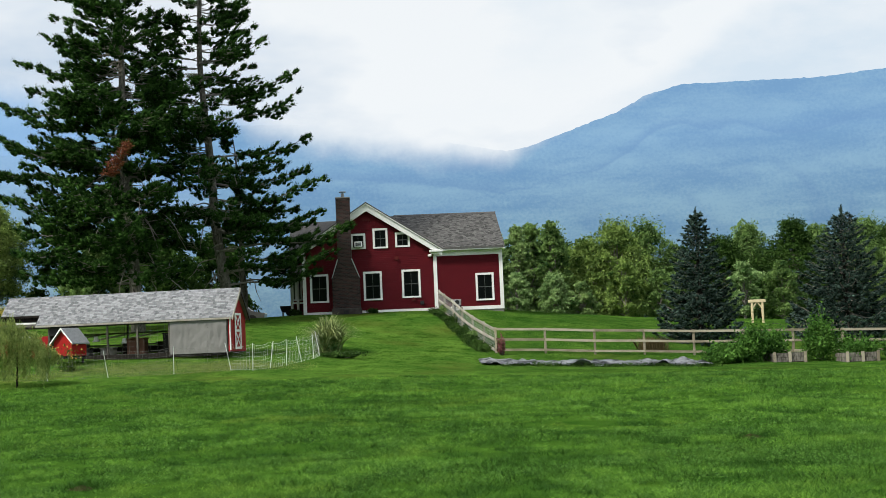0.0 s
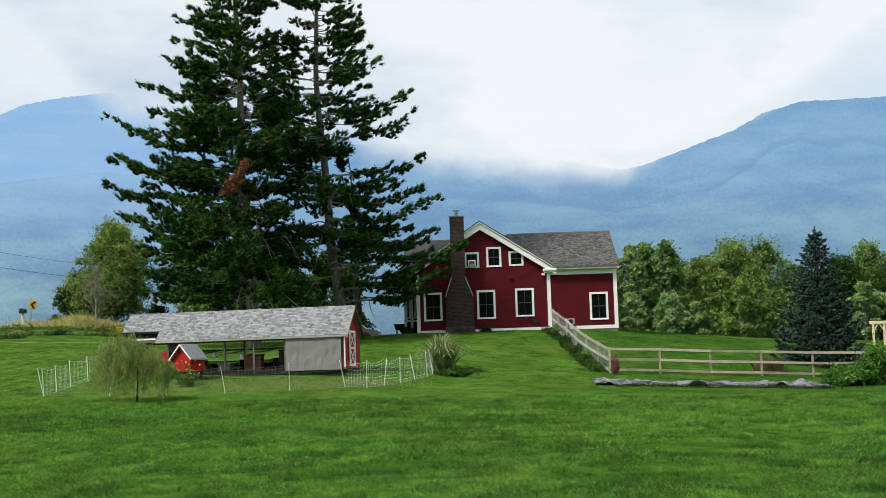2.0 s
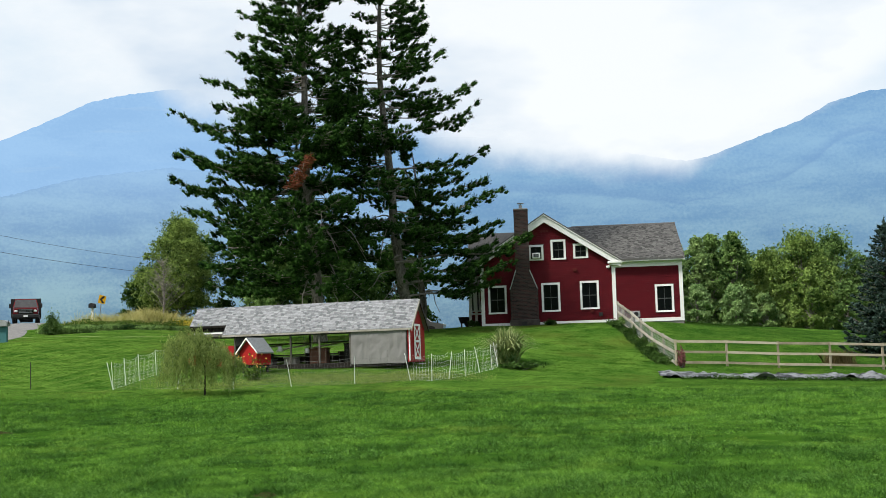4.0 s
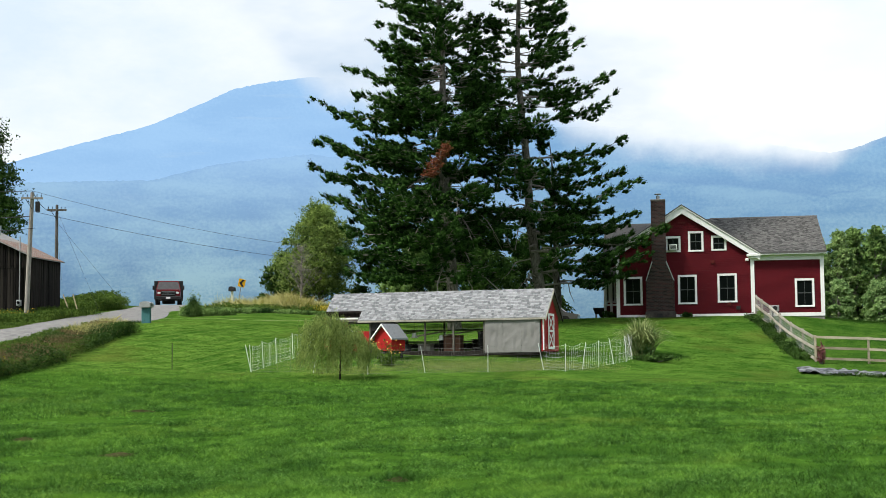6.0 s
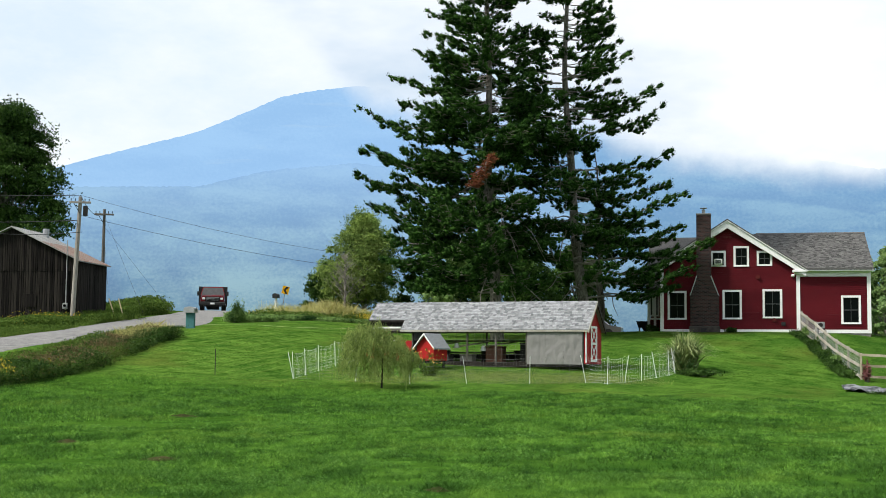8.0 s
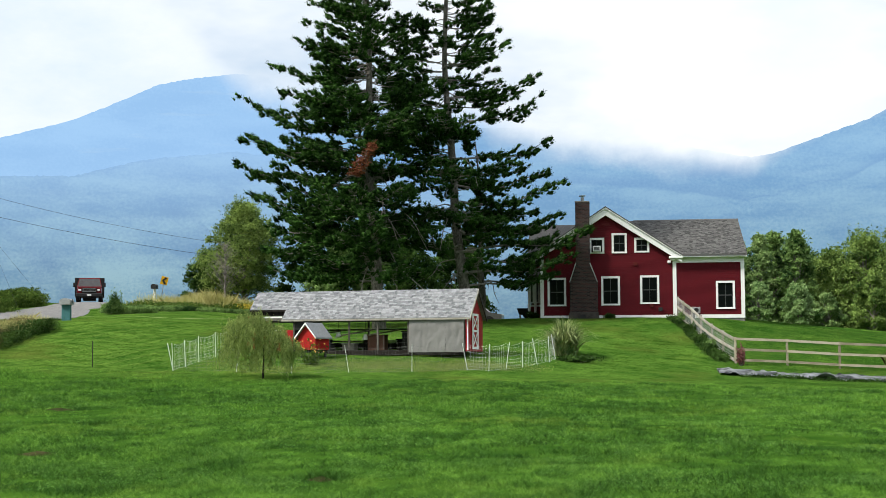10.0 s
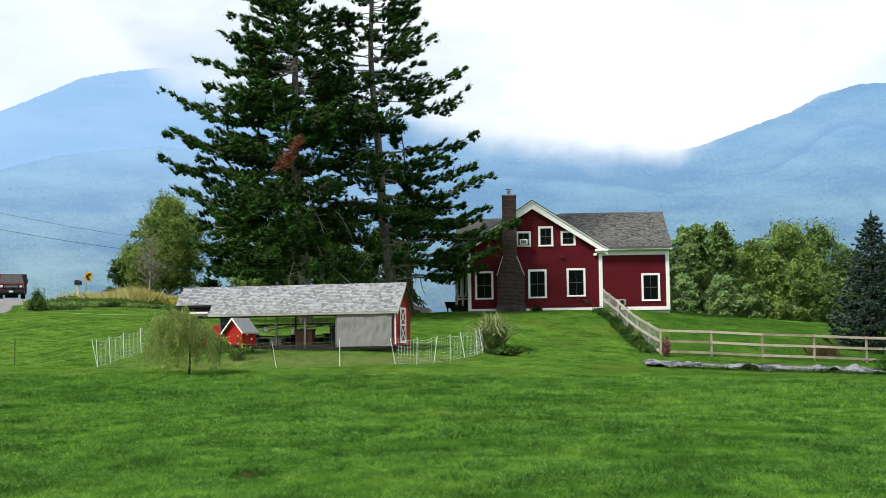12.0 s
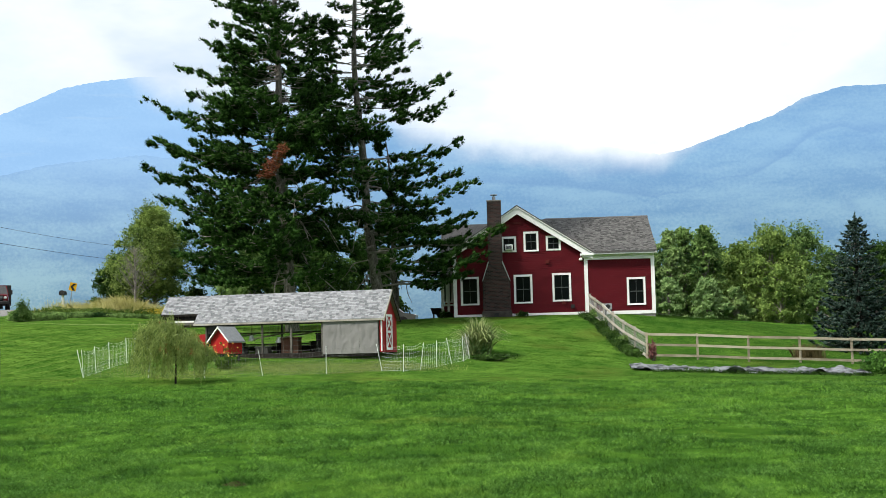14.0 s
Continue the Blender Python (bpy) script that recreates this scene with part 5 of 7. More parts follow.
def pine(x, y, lean, tall, girth, tips, seed, label, inner, clear=0.0, open_side=False, wide=6.4, snags=0):
    """A tall white pine: open layered limbs. tips: (height of tip, reach, turn in degrees; 0 is along +x)."""
    rng = np.random.default_rng(seed)
    z = ht(x, y)
    tree = thing("pine_tree", pose(x, y, z), label, "tree")

    def stem(h):
        s = h / tall
        return Vector((lean * (1 - (1 - min(1.0, s * 1.6)) ** 2) + 0.12 * math.sin(s * 5 + seed) + 0.07 * math.sin(s * 17 + seed), 0.1 * math.sin(s * 4), h))
    trunk = Shape().tube([stem(tall * k / 20) - Vector((0, 0, 0.4 if k == 0 else 0)) for k in range(21)], [girth * (1 - 0.93 * (k / 20) ** 0.9) * (1.25 if k == 0 else 1) for k in range(21)], 10)
    part("trunk", trunk, BARK, tree, "grey-brown furrowed trunk", smooth=True)
    wood, plumes = Shape(), []
    for h, reach, turn in tips:
        rise = min(1.1, reach * (0.05 + 0.18 * min(1.0, (h - z) / 15)))
        a = radians(turn)
        pine_limb(wood, plumes, stem(max(0.5, h - z - rise * 0.8)), (math.cos(a), math.sin(a)), reach, rise, rng, 0.03 + 0.007 * reach, 0.24)
    for k in range(inner):
        h = tall * (clear + (0.985 - clear) * ((k + rng.random()) / inner) ** 0.88)
        a = rng.uniform(0, 6.2832)
        if math.sin(a) < -0.7 and rng.random() < 0.15:
            continue
        if math.cos(a) > 0.2 and open_side and h > 7 and rng.random() < (0.55 if h < 12.5 else 0.2):
            continue
        crown = wide * (1 - max(0, h / tall - 0.35) / 0.66) ** 0.8 if h / tall > 0.35 else wide - 2.0 * (0.35 - h / tall) / 0.35
        reach = max(0.7, crown * rng.uniform(0.4, 0.86) * (0.85 if abs(math.cos(a)) > 0.75 else 1.0))
        pine_limb(wood, plumes, stem(h), (math.cos(a), math.sin(a)), reach, reach * (0.0 + 0.22 * h / tall) + rng.normal() * 0.2, rng, 0.022 + 0.005 * reach, 0.32)
    # dead, bare lower limbs that crook downward and fork
    for k in range(snags):
        h, a, reach = tall * rng.uniform(0.09, 0.36), rng.uniform(3.3, 6.1), rng.uniform(1.2, 3.6)
        d = Vector((math.cos(a), math.sin(a), 0))
        line = [stem(h) + d * reach * u + Vector((rng.normal() * 0.08, 0, reach * (0.22 * math.sin(u * 3.4) - 0.42 * u * u) + rng.normal() * 0.06)) for u in (0, 0.2, 0.4, 0.6, 0.8, 1.0)]
        wood.tube(line, [0.05, 0.045, 0.038, 0.03, 0.022, 0.01], 5)
        for j in (2, 3, 4):
            wood.tube([line[j], line[j] + Vector((rng.normal() * 0.35, rng.normal() * 0.3, rng.uniform(-0.5, 0.3)))], [0.022, 0.006], 4)
    part("branchwork", wood, TWIG, tree, "bare grey limbs")
    part("needles", plume_mesh("needles", plumes, rng), NEEDLES, tree, "dark green needles in flat layers")
    return tree, stem


A_TIPS = [(21.3, 3.3, 180), (20.3, 3.6, 176), (18.9, 3.8, 184), (17.7, 5.5, 178), (16.2, 4.9, 183), (15.6, 7.0, 180), (13.8, 7.3, 178), (13.3, 6.9, 186), (12.3, 7.4, 181), (11.5, 6.6, 176), (10.3, 6.6, 182), (8.9, 6.0, 178),
          (7.7, 6.3, 184), (6.4, 6.0, 180), (14.6, 5.2, 190), (12.9, 5.6, 170), (11.9, 5.2, 194), (10.9, 5.8, 168), (9.7, 5.4, 192), (9.3, 5.6, 166), (8.3, 5.4, 192), (7.1, 5.0, 172), (10.2, 4.6, 205), (8.6, 4.8, 206), (9.8, 6.0, 250), (8.0, 5.5, 285), (12.5, 4.8, 270), (10.5, 5.2, 300), (15.0, 4.2, 255), (14.0, 4.0, 300), (7.2, 5.5, 240), (6.2, 5.0, 300), (9.0, 5.5, 268)]
B_TIPS = [(20.7, 2.7, 0), (19.3, 3.4, 4), (18.7, 3.6, -4), (17.7, 2.9, 3), (17.1, 5.1, 0), (15.7, 5.3, -3), (13.6, 5.4, 2), (11.8, 5.2, 0), (10.9, 6.2, -14), (10.6, 2.4, 5), (9.2, 5.7, -10), (8.3, 7.4, -16), (7.6, 6.4, -6), (6.9, 6.2, -20), (6.0, 5.2, -4),
          (9.5, 4.5, 280), (12.0, 4.2, 265), (8.2, 4.6, 250), (14.5, 3.8, 290), (7.0, 4.6, 300), (9.0, 4.0, 320)]
pine_a, stem_a = pine(-13.0, 74.9, -0.95, 27.0, 0.34, A_TIPS, 5, "tall old white pine with layered dark green limbs behind the coop", 300, 0.10, snags=26)
pine(-8.75, 77.5, -1.0, 26.5, 0.33, B_TIPS, 8, "tall white pine with open layered limbs reaching towards the house", 190, 0.16, True, snags=10)
rng = np.random.default_rng(77)
pine(-8.2, 80.6, -0.2, 10.5, 0.26, [(9.9, 3.2, -8), (9.2, 4.0, 6), (8.4, 4.4, -14), (7.6, 4.6, -2), (6.9, 4.2, -25), (6.3, 3.6, 10), (8.0, 3.0, 185), (7.0, 3.2, 170)], 12,
     "shorter straight-trunked pine between the tall pine and the house", 26, 0.35, wide=3.4, snags=4)
base = stem_a(9.0) + Vector((0.7, -5.0, -0.75))
dead_pts = [tuple(base + Vector((rng.normal() * (0.12 + 0.16 * (1 - u)) + 0.85 * (u - 0.5), rng.normal() * 0.2, u * 1.6 - 0.55))) for u in rng.random(130)]
part("dead_spray", needle_mesh("dead_spray", np.array(dead_pts), 10, 0.2, 0.04, rng, 0.0), DEAD_NEEDLES, pine_a, "rust-red dead needles on a broken limb")
part("dead_limb", Shape().tube([stem_a(8.2), base + Vector((0, 0, 0.3)), base + Vector((0.2, 0, 1.0))], [0.06, 0.05, 0.02], 5), TWIG, pine_a)


def spruce(x, y, tall, wide, seed, label):
    """A dense blue spruce: close whorls of stiff limbs that sag and lift at the tip, needles all along them."""
    rng = np.random.default_rng(seed)
    tree = thing("spruce_tree", pose(x, y, ht(x, y)), label, "tree", "blue spruces")
    part("trunk", Shape().tube([(0, 0, -0.3), (0, 0, tall * 0.5), (0, 0, tall * 0.96)], [0.17, 0.1, 0.012], 8), BARN_WOOD, tree)
    wood, plumes = Shape(), []
    step = 0.34
    for w in range(int(tall / step)):
        s = (w + 0.3) * step / tall
        for k in range(11):
            reach = wide * min(1.0, 0.72 + 2.4 * s) * (1 - s) ** 0.86 * rng.uniform(0.72, 1.1) + 0.03
            a = k * 0.571 + w * 0.37 + rng.uniform(-0.18, 0.18)
            d = Vector((math.cos(a), math.sin(a), 0))
            side = Vector((-d.y, d.x, 0))
            top, sag = s * tall + rng.normal() * 0.08, rng.uniform(0.10, 0.26) * (1 - s)

            def at(u):
                return d * reach * u + Vector((0, 0, top + reach * (0.34 * u * max(0.0, s - 0.35) / 0.65 - sag * math.sin(u * 2.6) + 0.16 * u ** 3)))
            wood.tube([at(j / 3) for j in range(4)], [0.022, 0.016, 0.01, 0.004], 4)
            shoots = max(3, int(reach * 6.2))
            for j in range(shoots):
                u = 0.22 + 0.78 * (j + rng.random()) / shoots
                for sgn in (-1, 1):
                    q = at(u) + (side * sgn * 0.8 + d * 0.6) * (0.10 + 0.24 * reach * (1 - u)) * rng.uniform(0.4, 1.2)
                    plumes.append((*q, *(d + side * sgn * rng.uniform(0.2, 0.9) + Vector((0, 0, rng.uniform(-0.15, 0.3)))), rng.uniform(0.75, 1.2) * (1.1 - 0.55 * s)))
            plumes.append((*at(0.97), *(d + Vector((0, 0, 0.35))), 0.9))
            # older, darker growth close to the trunk
            for j in range(2):
                plumes.append((*(d * reach * rng.uniform(0.1, 0.5) + Vector((0, 0, top + rng.uniform(-0.1, 0.15)))), *(d + Vector((0, 0, rng.normal() * 0.4))), rng.uniform(1.2, 1.9) * (1 - 0.6 * s)))
    for k in range(70):
        f = rng.random()
        plumes.append((rng.normal() * 0.16 * f, rng.normal() * 0.16 * f, tall - 0.05 - 1.5 * f, rng.normal() * 0.6, rng.normal() * 0.6, 0.5, rng.uniform(0.5, 0.8)))
    for k in range(8):
        plumes.append((rng.normal() * 0.02, rng.normal() * 0.02, tall - 0.07 * k + 0.1, rng.normal() * 0.3, rng.normal() * 0.3, 1.0, 0.55))
    part("branchwork", wood, TWIG, tree)
    part("needles", plume_mesh("needles", plumes, rng, 14, 0.30, 0.075, 0.075), SPRUCE, tree, "blue-green needles")
    return tree


spruce(15.65, 70.3, 6.65, 2.6, 21, "dense blue-green spruce with a pointed top behind the fence")
spruce(23.25, 70.8, 6.8, 3.7, 22, "broad blue-green spruce behind the garden beds")


def broadleaf(name, x, y, tall, wide, leaf, mat_, seed, label, clumps=16, leaves=420, group="", low=0.18, trunk_r=0.12, stretch=1.0):
    """A tapered trunk with forking limbs and a crown of leafy clumps with gaps."""
    rng = np.random.default_rng(seed)
    z = ht(x, y)
    tree = thing(name, pose(x, y, z), label, "tree", group)
    part("trunk", Shape().tube([(0, 0, -0.3), (rng.normal() * 0.1, 0, tall * 0.35), (rng.normal() * 0.25, 0, tall * 0.75)], [trunk_r, trunk_r * 0.75, trunk_r * 0.2], 7), TWIG, tree)
    limbs, cents = Shape(), []
    for k in range(clumps):
        a = k * 2.39996 + rng.uniform(-0.4, 0.4)
        s = low + (1 - low) * ((k + 0.5) / clumps) ** 0.9
        prof = math.sin(min(1, (s - low) / (1 - low) * 0.9 + 0.16) * math.pi) ** 0.6
        r = wide * prof * rng.uniform(0.35, 0.85)
        c = np.array([math.cos(a) * r, math.sin(a) * r * 0.8, tall * s * rng.uniform(0.93, 1.0)])
        size = wide * rng.uniform(0.15, 0.36)
        limbs.tube([(0, 0, tall * max(0.08, s * 0.55)), tuple(c * 0.6 + np.array([0, 0, tall * s * 0.3])), tuple(c)], [trunk_r * 0.4, trunk_r * 0.25, 0.015], 4)
        p = rng.normal(size=(leaves, 3))
        p[:, 2] = np.where(rng.random(leaves) < 0.75, np.abs(p[:, 2]), p[:, 2])
        p /= np.linalg.norm(p, axis=1)[:, None]
        p *= rng.normal(0.9, 0.17, leaves).clip(0.2, 1.3)[:, None]
        wobble = 1 + 0.35 * np.sin(p[:, :1] * 5 + k) * np.cos(p[:, 2:] * 4 + 2 * k)
        cents.append(c + p * wobble * size * np.array([1, 1, 0.78 * stretch]))
    part("branchwork", limbs, TWIG, tree)
    part("crown", leaf_mesh("crown", np.concatenate(cents), leaf, rng), mat_, tree)
    return tree


rs = random.Random(31)
LINE = [(5.8, 114, 7.2, 1.3, LEAF_A), (7.4, 111, 7.5, 1.25, LEAF_F), (9.0, 115, 8.1, 1.3, LEAF_A), (10.3, 111, 8.0, 1.2, LEAF_F), (11.7, 114, 8.7, 1.35, LEAF_A), (13.0, 110, 7.9, 1.2, LEAF_A), (13.8, 118, 8.6, 2.4, LEAF_A), (16.0, 113, 7.0, 2.4, LEAF_B), (18.4, 112, 8.0, 2.9, LEAF_B), (21.4, 115, 8.6, 2.9, LEAF_A), (24.6, 118, 7.0, 2.6, LEAF_D), (19.8, 121, 7.6, 2.8, LEAF_D), (15.0, 122, 7.8, 2.8, LEAF_D), (8.5, 121, 7.0, 2.6, LEAF_D), (31.5, 121, 7.8, 2.8, LEAF_D),
        (27.3, 114, 7.2, 2.6, LEAF_D), (30.0, 116, 8.6, 2.8, LEAF_A), (33.0, 113, 8.4, 2.8, LEAF_D), (36.0, 116, 8.2, 2.8, LEAF_A), (39.2, 114, 8.4, 2.9, LEAF_A), (42.5, 117, 8.0, 2.8, LEAF_D), (46, 115, 8.4, 2.9, LEAF_A)]
for k, (x, y, tall, wide, mat_) in enumerate(LINE):
    broadleaf("hedgerow_tree", x, y, tall + 0.2, wide * 1.3, 0.12, mat_, 100 + k, "leafy green tree in the hedgerow beyond the lawn", 64, 420, "hedgerow trees", 0.06)
for k, (x, y, tall, wide, mat_) in enumerate(((9.5, 104, 3.4, 1.5, LEAF_C), (12.2, 103, 3.2, 1.6, LEAF_C), (14.2, 103, 2.8, 1.4, LEAF_F), (17.5, 103, 4.6, 1.9, LEAF_B), (20.0, 103, 3.8, 1.6, LEAF_A), (25.5, 100, 4.0, 1.6, LEAF_C), (28.5, 101, 4.2, 1.8, LEAF_A), (32.5, 100, 4.0, 2.0, LEAF_D), (36.5, 100, 4.0, 2.0, LEAF_A), (7.4, 104, 4.0, 1.4, LEAF_F))):
    broadleaf("hedgerow_shrub", x, y, tall, wide, 0.11, mat_, 200 + k, "pale leafy shrub at the edge of the lawn", 18, 900, "hedgerow shrubs", 0.04)
broadleaf("maple_tree", -25.6, 92.5, 6.8, 3.1, 0.09, LEAF_E, 301, "rounded yellow-green tree beside the pines", 95, 620, low=0.14)
broadleaf("dark_shrub", -28.6, 94.5, 3.6, 2.0, 0.10, LEAF_D, 302, "low dark green shrub by the road sign", 30, 600, low=0.04)
for k, (x, y, tall, wide, mat_, say) in enumerate(((-21.0, 94.0, 7.4, 2.8, LEAF_D, "dark green tree half hidden by the pine"), (-17.0, 96.0, 7.2, 3.0, LEAF_A, "green tree seen under the pine limbs"), (-11.5, 97.0, 6.8, 2.8, LEAF_D, "dark green tree seen under the pine limbs"),
                                                    (-14.5, 91.5, 6.4, 2.8, LEAF_D, "dark green tree behind the tall pine"), (-18.6, 90.0, 4.6, 2.0, LEAF_A, "low green tree beside the tall pine"))):
    broadleaf("background_tree", x, y, tall, wide, 0.14, mat_, 303 + k, say, 26, 800, low=0.04)
broadleaf("tall_roadside_tree", -55.5, 98.0, 15.6, 5.4, 0.15, LEAF_D, 316, "tall dark tree behind the old barn", 54, 1900, low=0.12, trunk_r=0.3)
broadleaf("tall_roadside_tree", -62.0, 96.0, 17.0, 5.4, 0.19, LEAF_D, 317, "tall dark tree behind the old barn", 30, 700, low=0.1, trunk_r=0.3)


def bare_sapling(x, y, tall):
    rng = np.random.default_rng(41)
    tree = thing("bare_sapling", pose(x, y, ht(x, y)), "thin grey leafless sapling among dry weeds", "tree")
    part("trunk", Shape().tube([(0, 0, -0.2), (0.05, 0, tall * 0.5), (0, 0, tall)], [0.10, 0.06, 0.01], 7), TWIG, tree)
    s = Shape()
    for k in range(60):
        h = tall * rng.uniform(0.22, 0.95)
        a = rng.uniform(0, 6.2832)
        reach = 1.7 * (1.1 - h / tall) * rng.uniform(0.5, 1.1)
        tip = Vector((math.cos(a) * reach, math.sin(a) * reach, h + reach * rng.uniform(0.7, 1.2)))
        start = Vector((0.02, 0, h))
        s.tube([start, start.lerp(tip, 0.5) + Vector((0, 0, -0.05)), tip], [0.022, 0.014, 0.006], 4)
        for j in range(3):
            q = start.lerp(tip, rng.uniform(0.4, 0.9))
            s.tube([q, q + Vector((rng.normal() * 0.3, rng.normal() * 0.3, 0.35))], [0.01, 0.004], 3)
    part("twig_work", s, TWIG, tree)


bare_sapling(-25.6, 88.0, 4.3)


def willow(x, y):
    rng = np.random.default_rng(51)
    tree = thing("weeping_willow_sapling", pose(x, y, ht(x, y)), "young weeping willow with hanging pale green leaves", "tree")
    part("trunk", Shape().tube([(0, 0, -0.2), (0.03, 0, 1.2), (-0.1, 0, 2.3)], [0.045, 0.032, 0.015], 7), BARN_WOOD, tree)
    s, cents = Shape(), []
    tresses = [(j * 2.39996, 1.42 * math.sqrt((j + 0.5) / 44), rng.uniform(0.15, 0.95)) for j in range(44)]
    for k in range(264):
        # strands hang in tresses with gaps between them
        a, r, hem = tresses[k % 44]
        a, r = a + rng.normal() * 0.10, max(0.05, r + rng.normal() * 0.09)
        top = 2.05 + 0.45 * math.cos(r / 1.35 * 1.5) + rng.normal() * 0.14
        top -= 0.5 * max(0.0, math.cos(a) * r + 0.2)
        low = hem + rng.uniform(-0.15, 0.35) if k % 4 else rng.uniform(0.7, 1.6)
        p = Vector((math.cos(a) * r - 0.12, math.sin(a) * r, top))
        q = Vector((p.x * 1.15, p.y * 1.15, low))
        s.tube([(0, 0, 1.7), tuple(p * 0.6 + Vector((0, 0, top * 0.45))), tuple(p), tuple(q)], [0.008, 0.004, 0.003, 0.0015], 3)
        for j in range(44):
            u = rng.random()
            cents.append(tuple(p.lerp(q, u) + Vector((rng.normal() * 0.05, rng.normal() * 0.05, 0))))
    part("twig_work", s, WILLOW_LEAF, tree)
    me = leaf_mesh("leaves", np.array(cents), 0.034, rng, 4.2, up=-2.0)
    part("leaves", me, WILLOW_LEAF, tree)


willow(-13.95, 53.3)


# ---- barn, poles, wires ----
BM = pose(-39.4, 78.2, 0) @ Matrix.Rotation(radians(4.0), 4, "Z")
barn = thing("old_barn", BM, "weathered black board barn with a rusting tin roof", "barn")
BZ0, BZE, BWID, BLEN = 4.2, 8.05, 8.6, 4.4
BRZ = BZE + 1.95
part("frame", Shape().prism([(-BWID, BZ0 - 0.6), (-0.05, BZ0 - 0.6), (-0.05, BZE - 0.1), (-BWID / 2, BRZ - 0.1), (-BWID, BZE - 0.1)], "y", 0.05, BLEN - 0.05), DARK, barn)
rs = random.Random(7)
x = -BWID
while x < -0.02:
    w = rs.uniform(0.12, 0.20)
    e = min(x + w, 0.0)
    mid = (x + e) / 2
    top = BZE + (BRZ - BZE) * (1 - abs(mid + BWID / 2) / (BWID / 2)) - 0.05
    part("board", Shape().box(x + 0.014, e - 0.014, rs.uniform(-0.01, 0.015), 0.045, BZ0 - 0.4 + rs.uniform(0, 0.12), 7.35), BARN_WOOD, barn)
    if top > 7.4:
        part("board", Shape().box(x + 0.014, e - 0.014, rs.uniform(-0.045, -0.03), 0.045, 7.36, top), BARN_WOOD, barn)
    x = e
y = 0.0
while y < BLEN:
    e = min(y + rs.uniform(0.12, 0.20), BLEN)
    part("board", Shape().box(-0.045, rs.uniform(-0.01, 0.02), y + 0.006, e - 0.006, BZ0 - 0.4, BZE - 0.05), BARN_WOOD, barn)
    y = e
for sgn in (0, 1):
    prof = [(0.2, BZE - 0.10), (-BWID / 2, BRZ + 0.06), (-BWID / 2, BRZ + 0.0), (0.2, BZE - 0.16)] if sgn else [(-BWID - 0.35, BZE - 0.16), (-BWID / 2, BRZ + 0.06), (-BWID / 2, BRZ), (-BWID - 0.35, BZE - 0.22)]
    part("roof", Shape().prism(prof, "y", -0.3, BLEN + 0.15), BARN_ROOF, barn, "grey tin roof")
lip = (BRZ - BZE + 0.16) / (BWID / 2 + 0.2)
part("rusty_sheet", Shape().prism([(0.22, BZE - 0.095), (-2.3, BZE - 0.095 + 2.52 * lip), (-2.3, BZE - 0.11 + 2.52 * lip), (0.22, BZE - 0.11)], "y", -0.31, BLEN + 0.16), RUST, barn, "rust-red lower roofing sheet")
seams = Shape()
for k in range(10):
    yy = -0.3 + k * 0.5
    seams.prism([(0.21, BZE - 0.07), (-BWID / 2, BRZ + 0.09), (-BWID / 2, BRZ + 0.06), (0.21, BZE - 0.10)], "y", yy, yy + 0.03)
tagged(part("roof_seams", seams, BARN_ROOF, barn), kind="stuff")
part("window", Shape().box(-3.35, -2.65, -0.06, -0.03, 5.15, 5.95), BARN_WOOD, barn, "boarded-up barn window")
part("vent_pipe", Shape().tube([(-3.6, 3.2, BRZ - 0.5), (-3.6, 3.2, BRZ + 0.22)], 0.2, 10), GREY_METAL, barn)
part("conduit", Shape().tube([(-0.75, -0.07, 5.0), (-0.75, -0.07, 9.2)], 0.035, 6), GREY_METAL, barn)
mb = part("meter_box", Shape().soft_box(-0.9, -0.6, -0.2, -0.06, 5.05, 5.4, 0.02), GREY_METAL, barn, "grey electric meter box")
part("meter_dial", Shape().tube([(-0.75, -0.2, 5.24), (-0.75, -0.26, 5.24)], 0.09, 10), GLASS, mb)


def utility_pole(x, y, tall, lean, arm, turn, label, thick=1.0, wood=None):
    z = ht(x, y)
    pole = thing("utility_pole", pose(x, y, z, 0, 0, turn), label, "utility pole", "utility poles")
    part("shaft", Shape().tube([(0, 0, -0.4), (lean / 2, 0, tall / 2), (lean, 0, tall)], [0.15 * thick, 0.135 * thick, 0.11 * thick], 10), wood or POLE_WOOD, pole)
    part("crossarm", Shape().soft_box(lean - arm, lean + arm, -0.20, -0.10, tall - 0.42, tall - 0.30, 0.01), wood or POLE_WOOD, pole)
    for k in (-arm + 0.1, -arm * 0.45, arm * 0.45, arm - 0.1):
        part("insulator", Shape().tube([(lean + k, -0.15, tall - 0.30), (lean + k, -0.15, tall - 0.14)], [0.02, 0.03], 6), IRON, pole)
    part("brace", Shape().tube([(lean - arm * 0.6, -0.15, tall - 0.4), (lean, -0.14, tall - 1.0)], 0.02, 5), IRON, pole)
    return pole


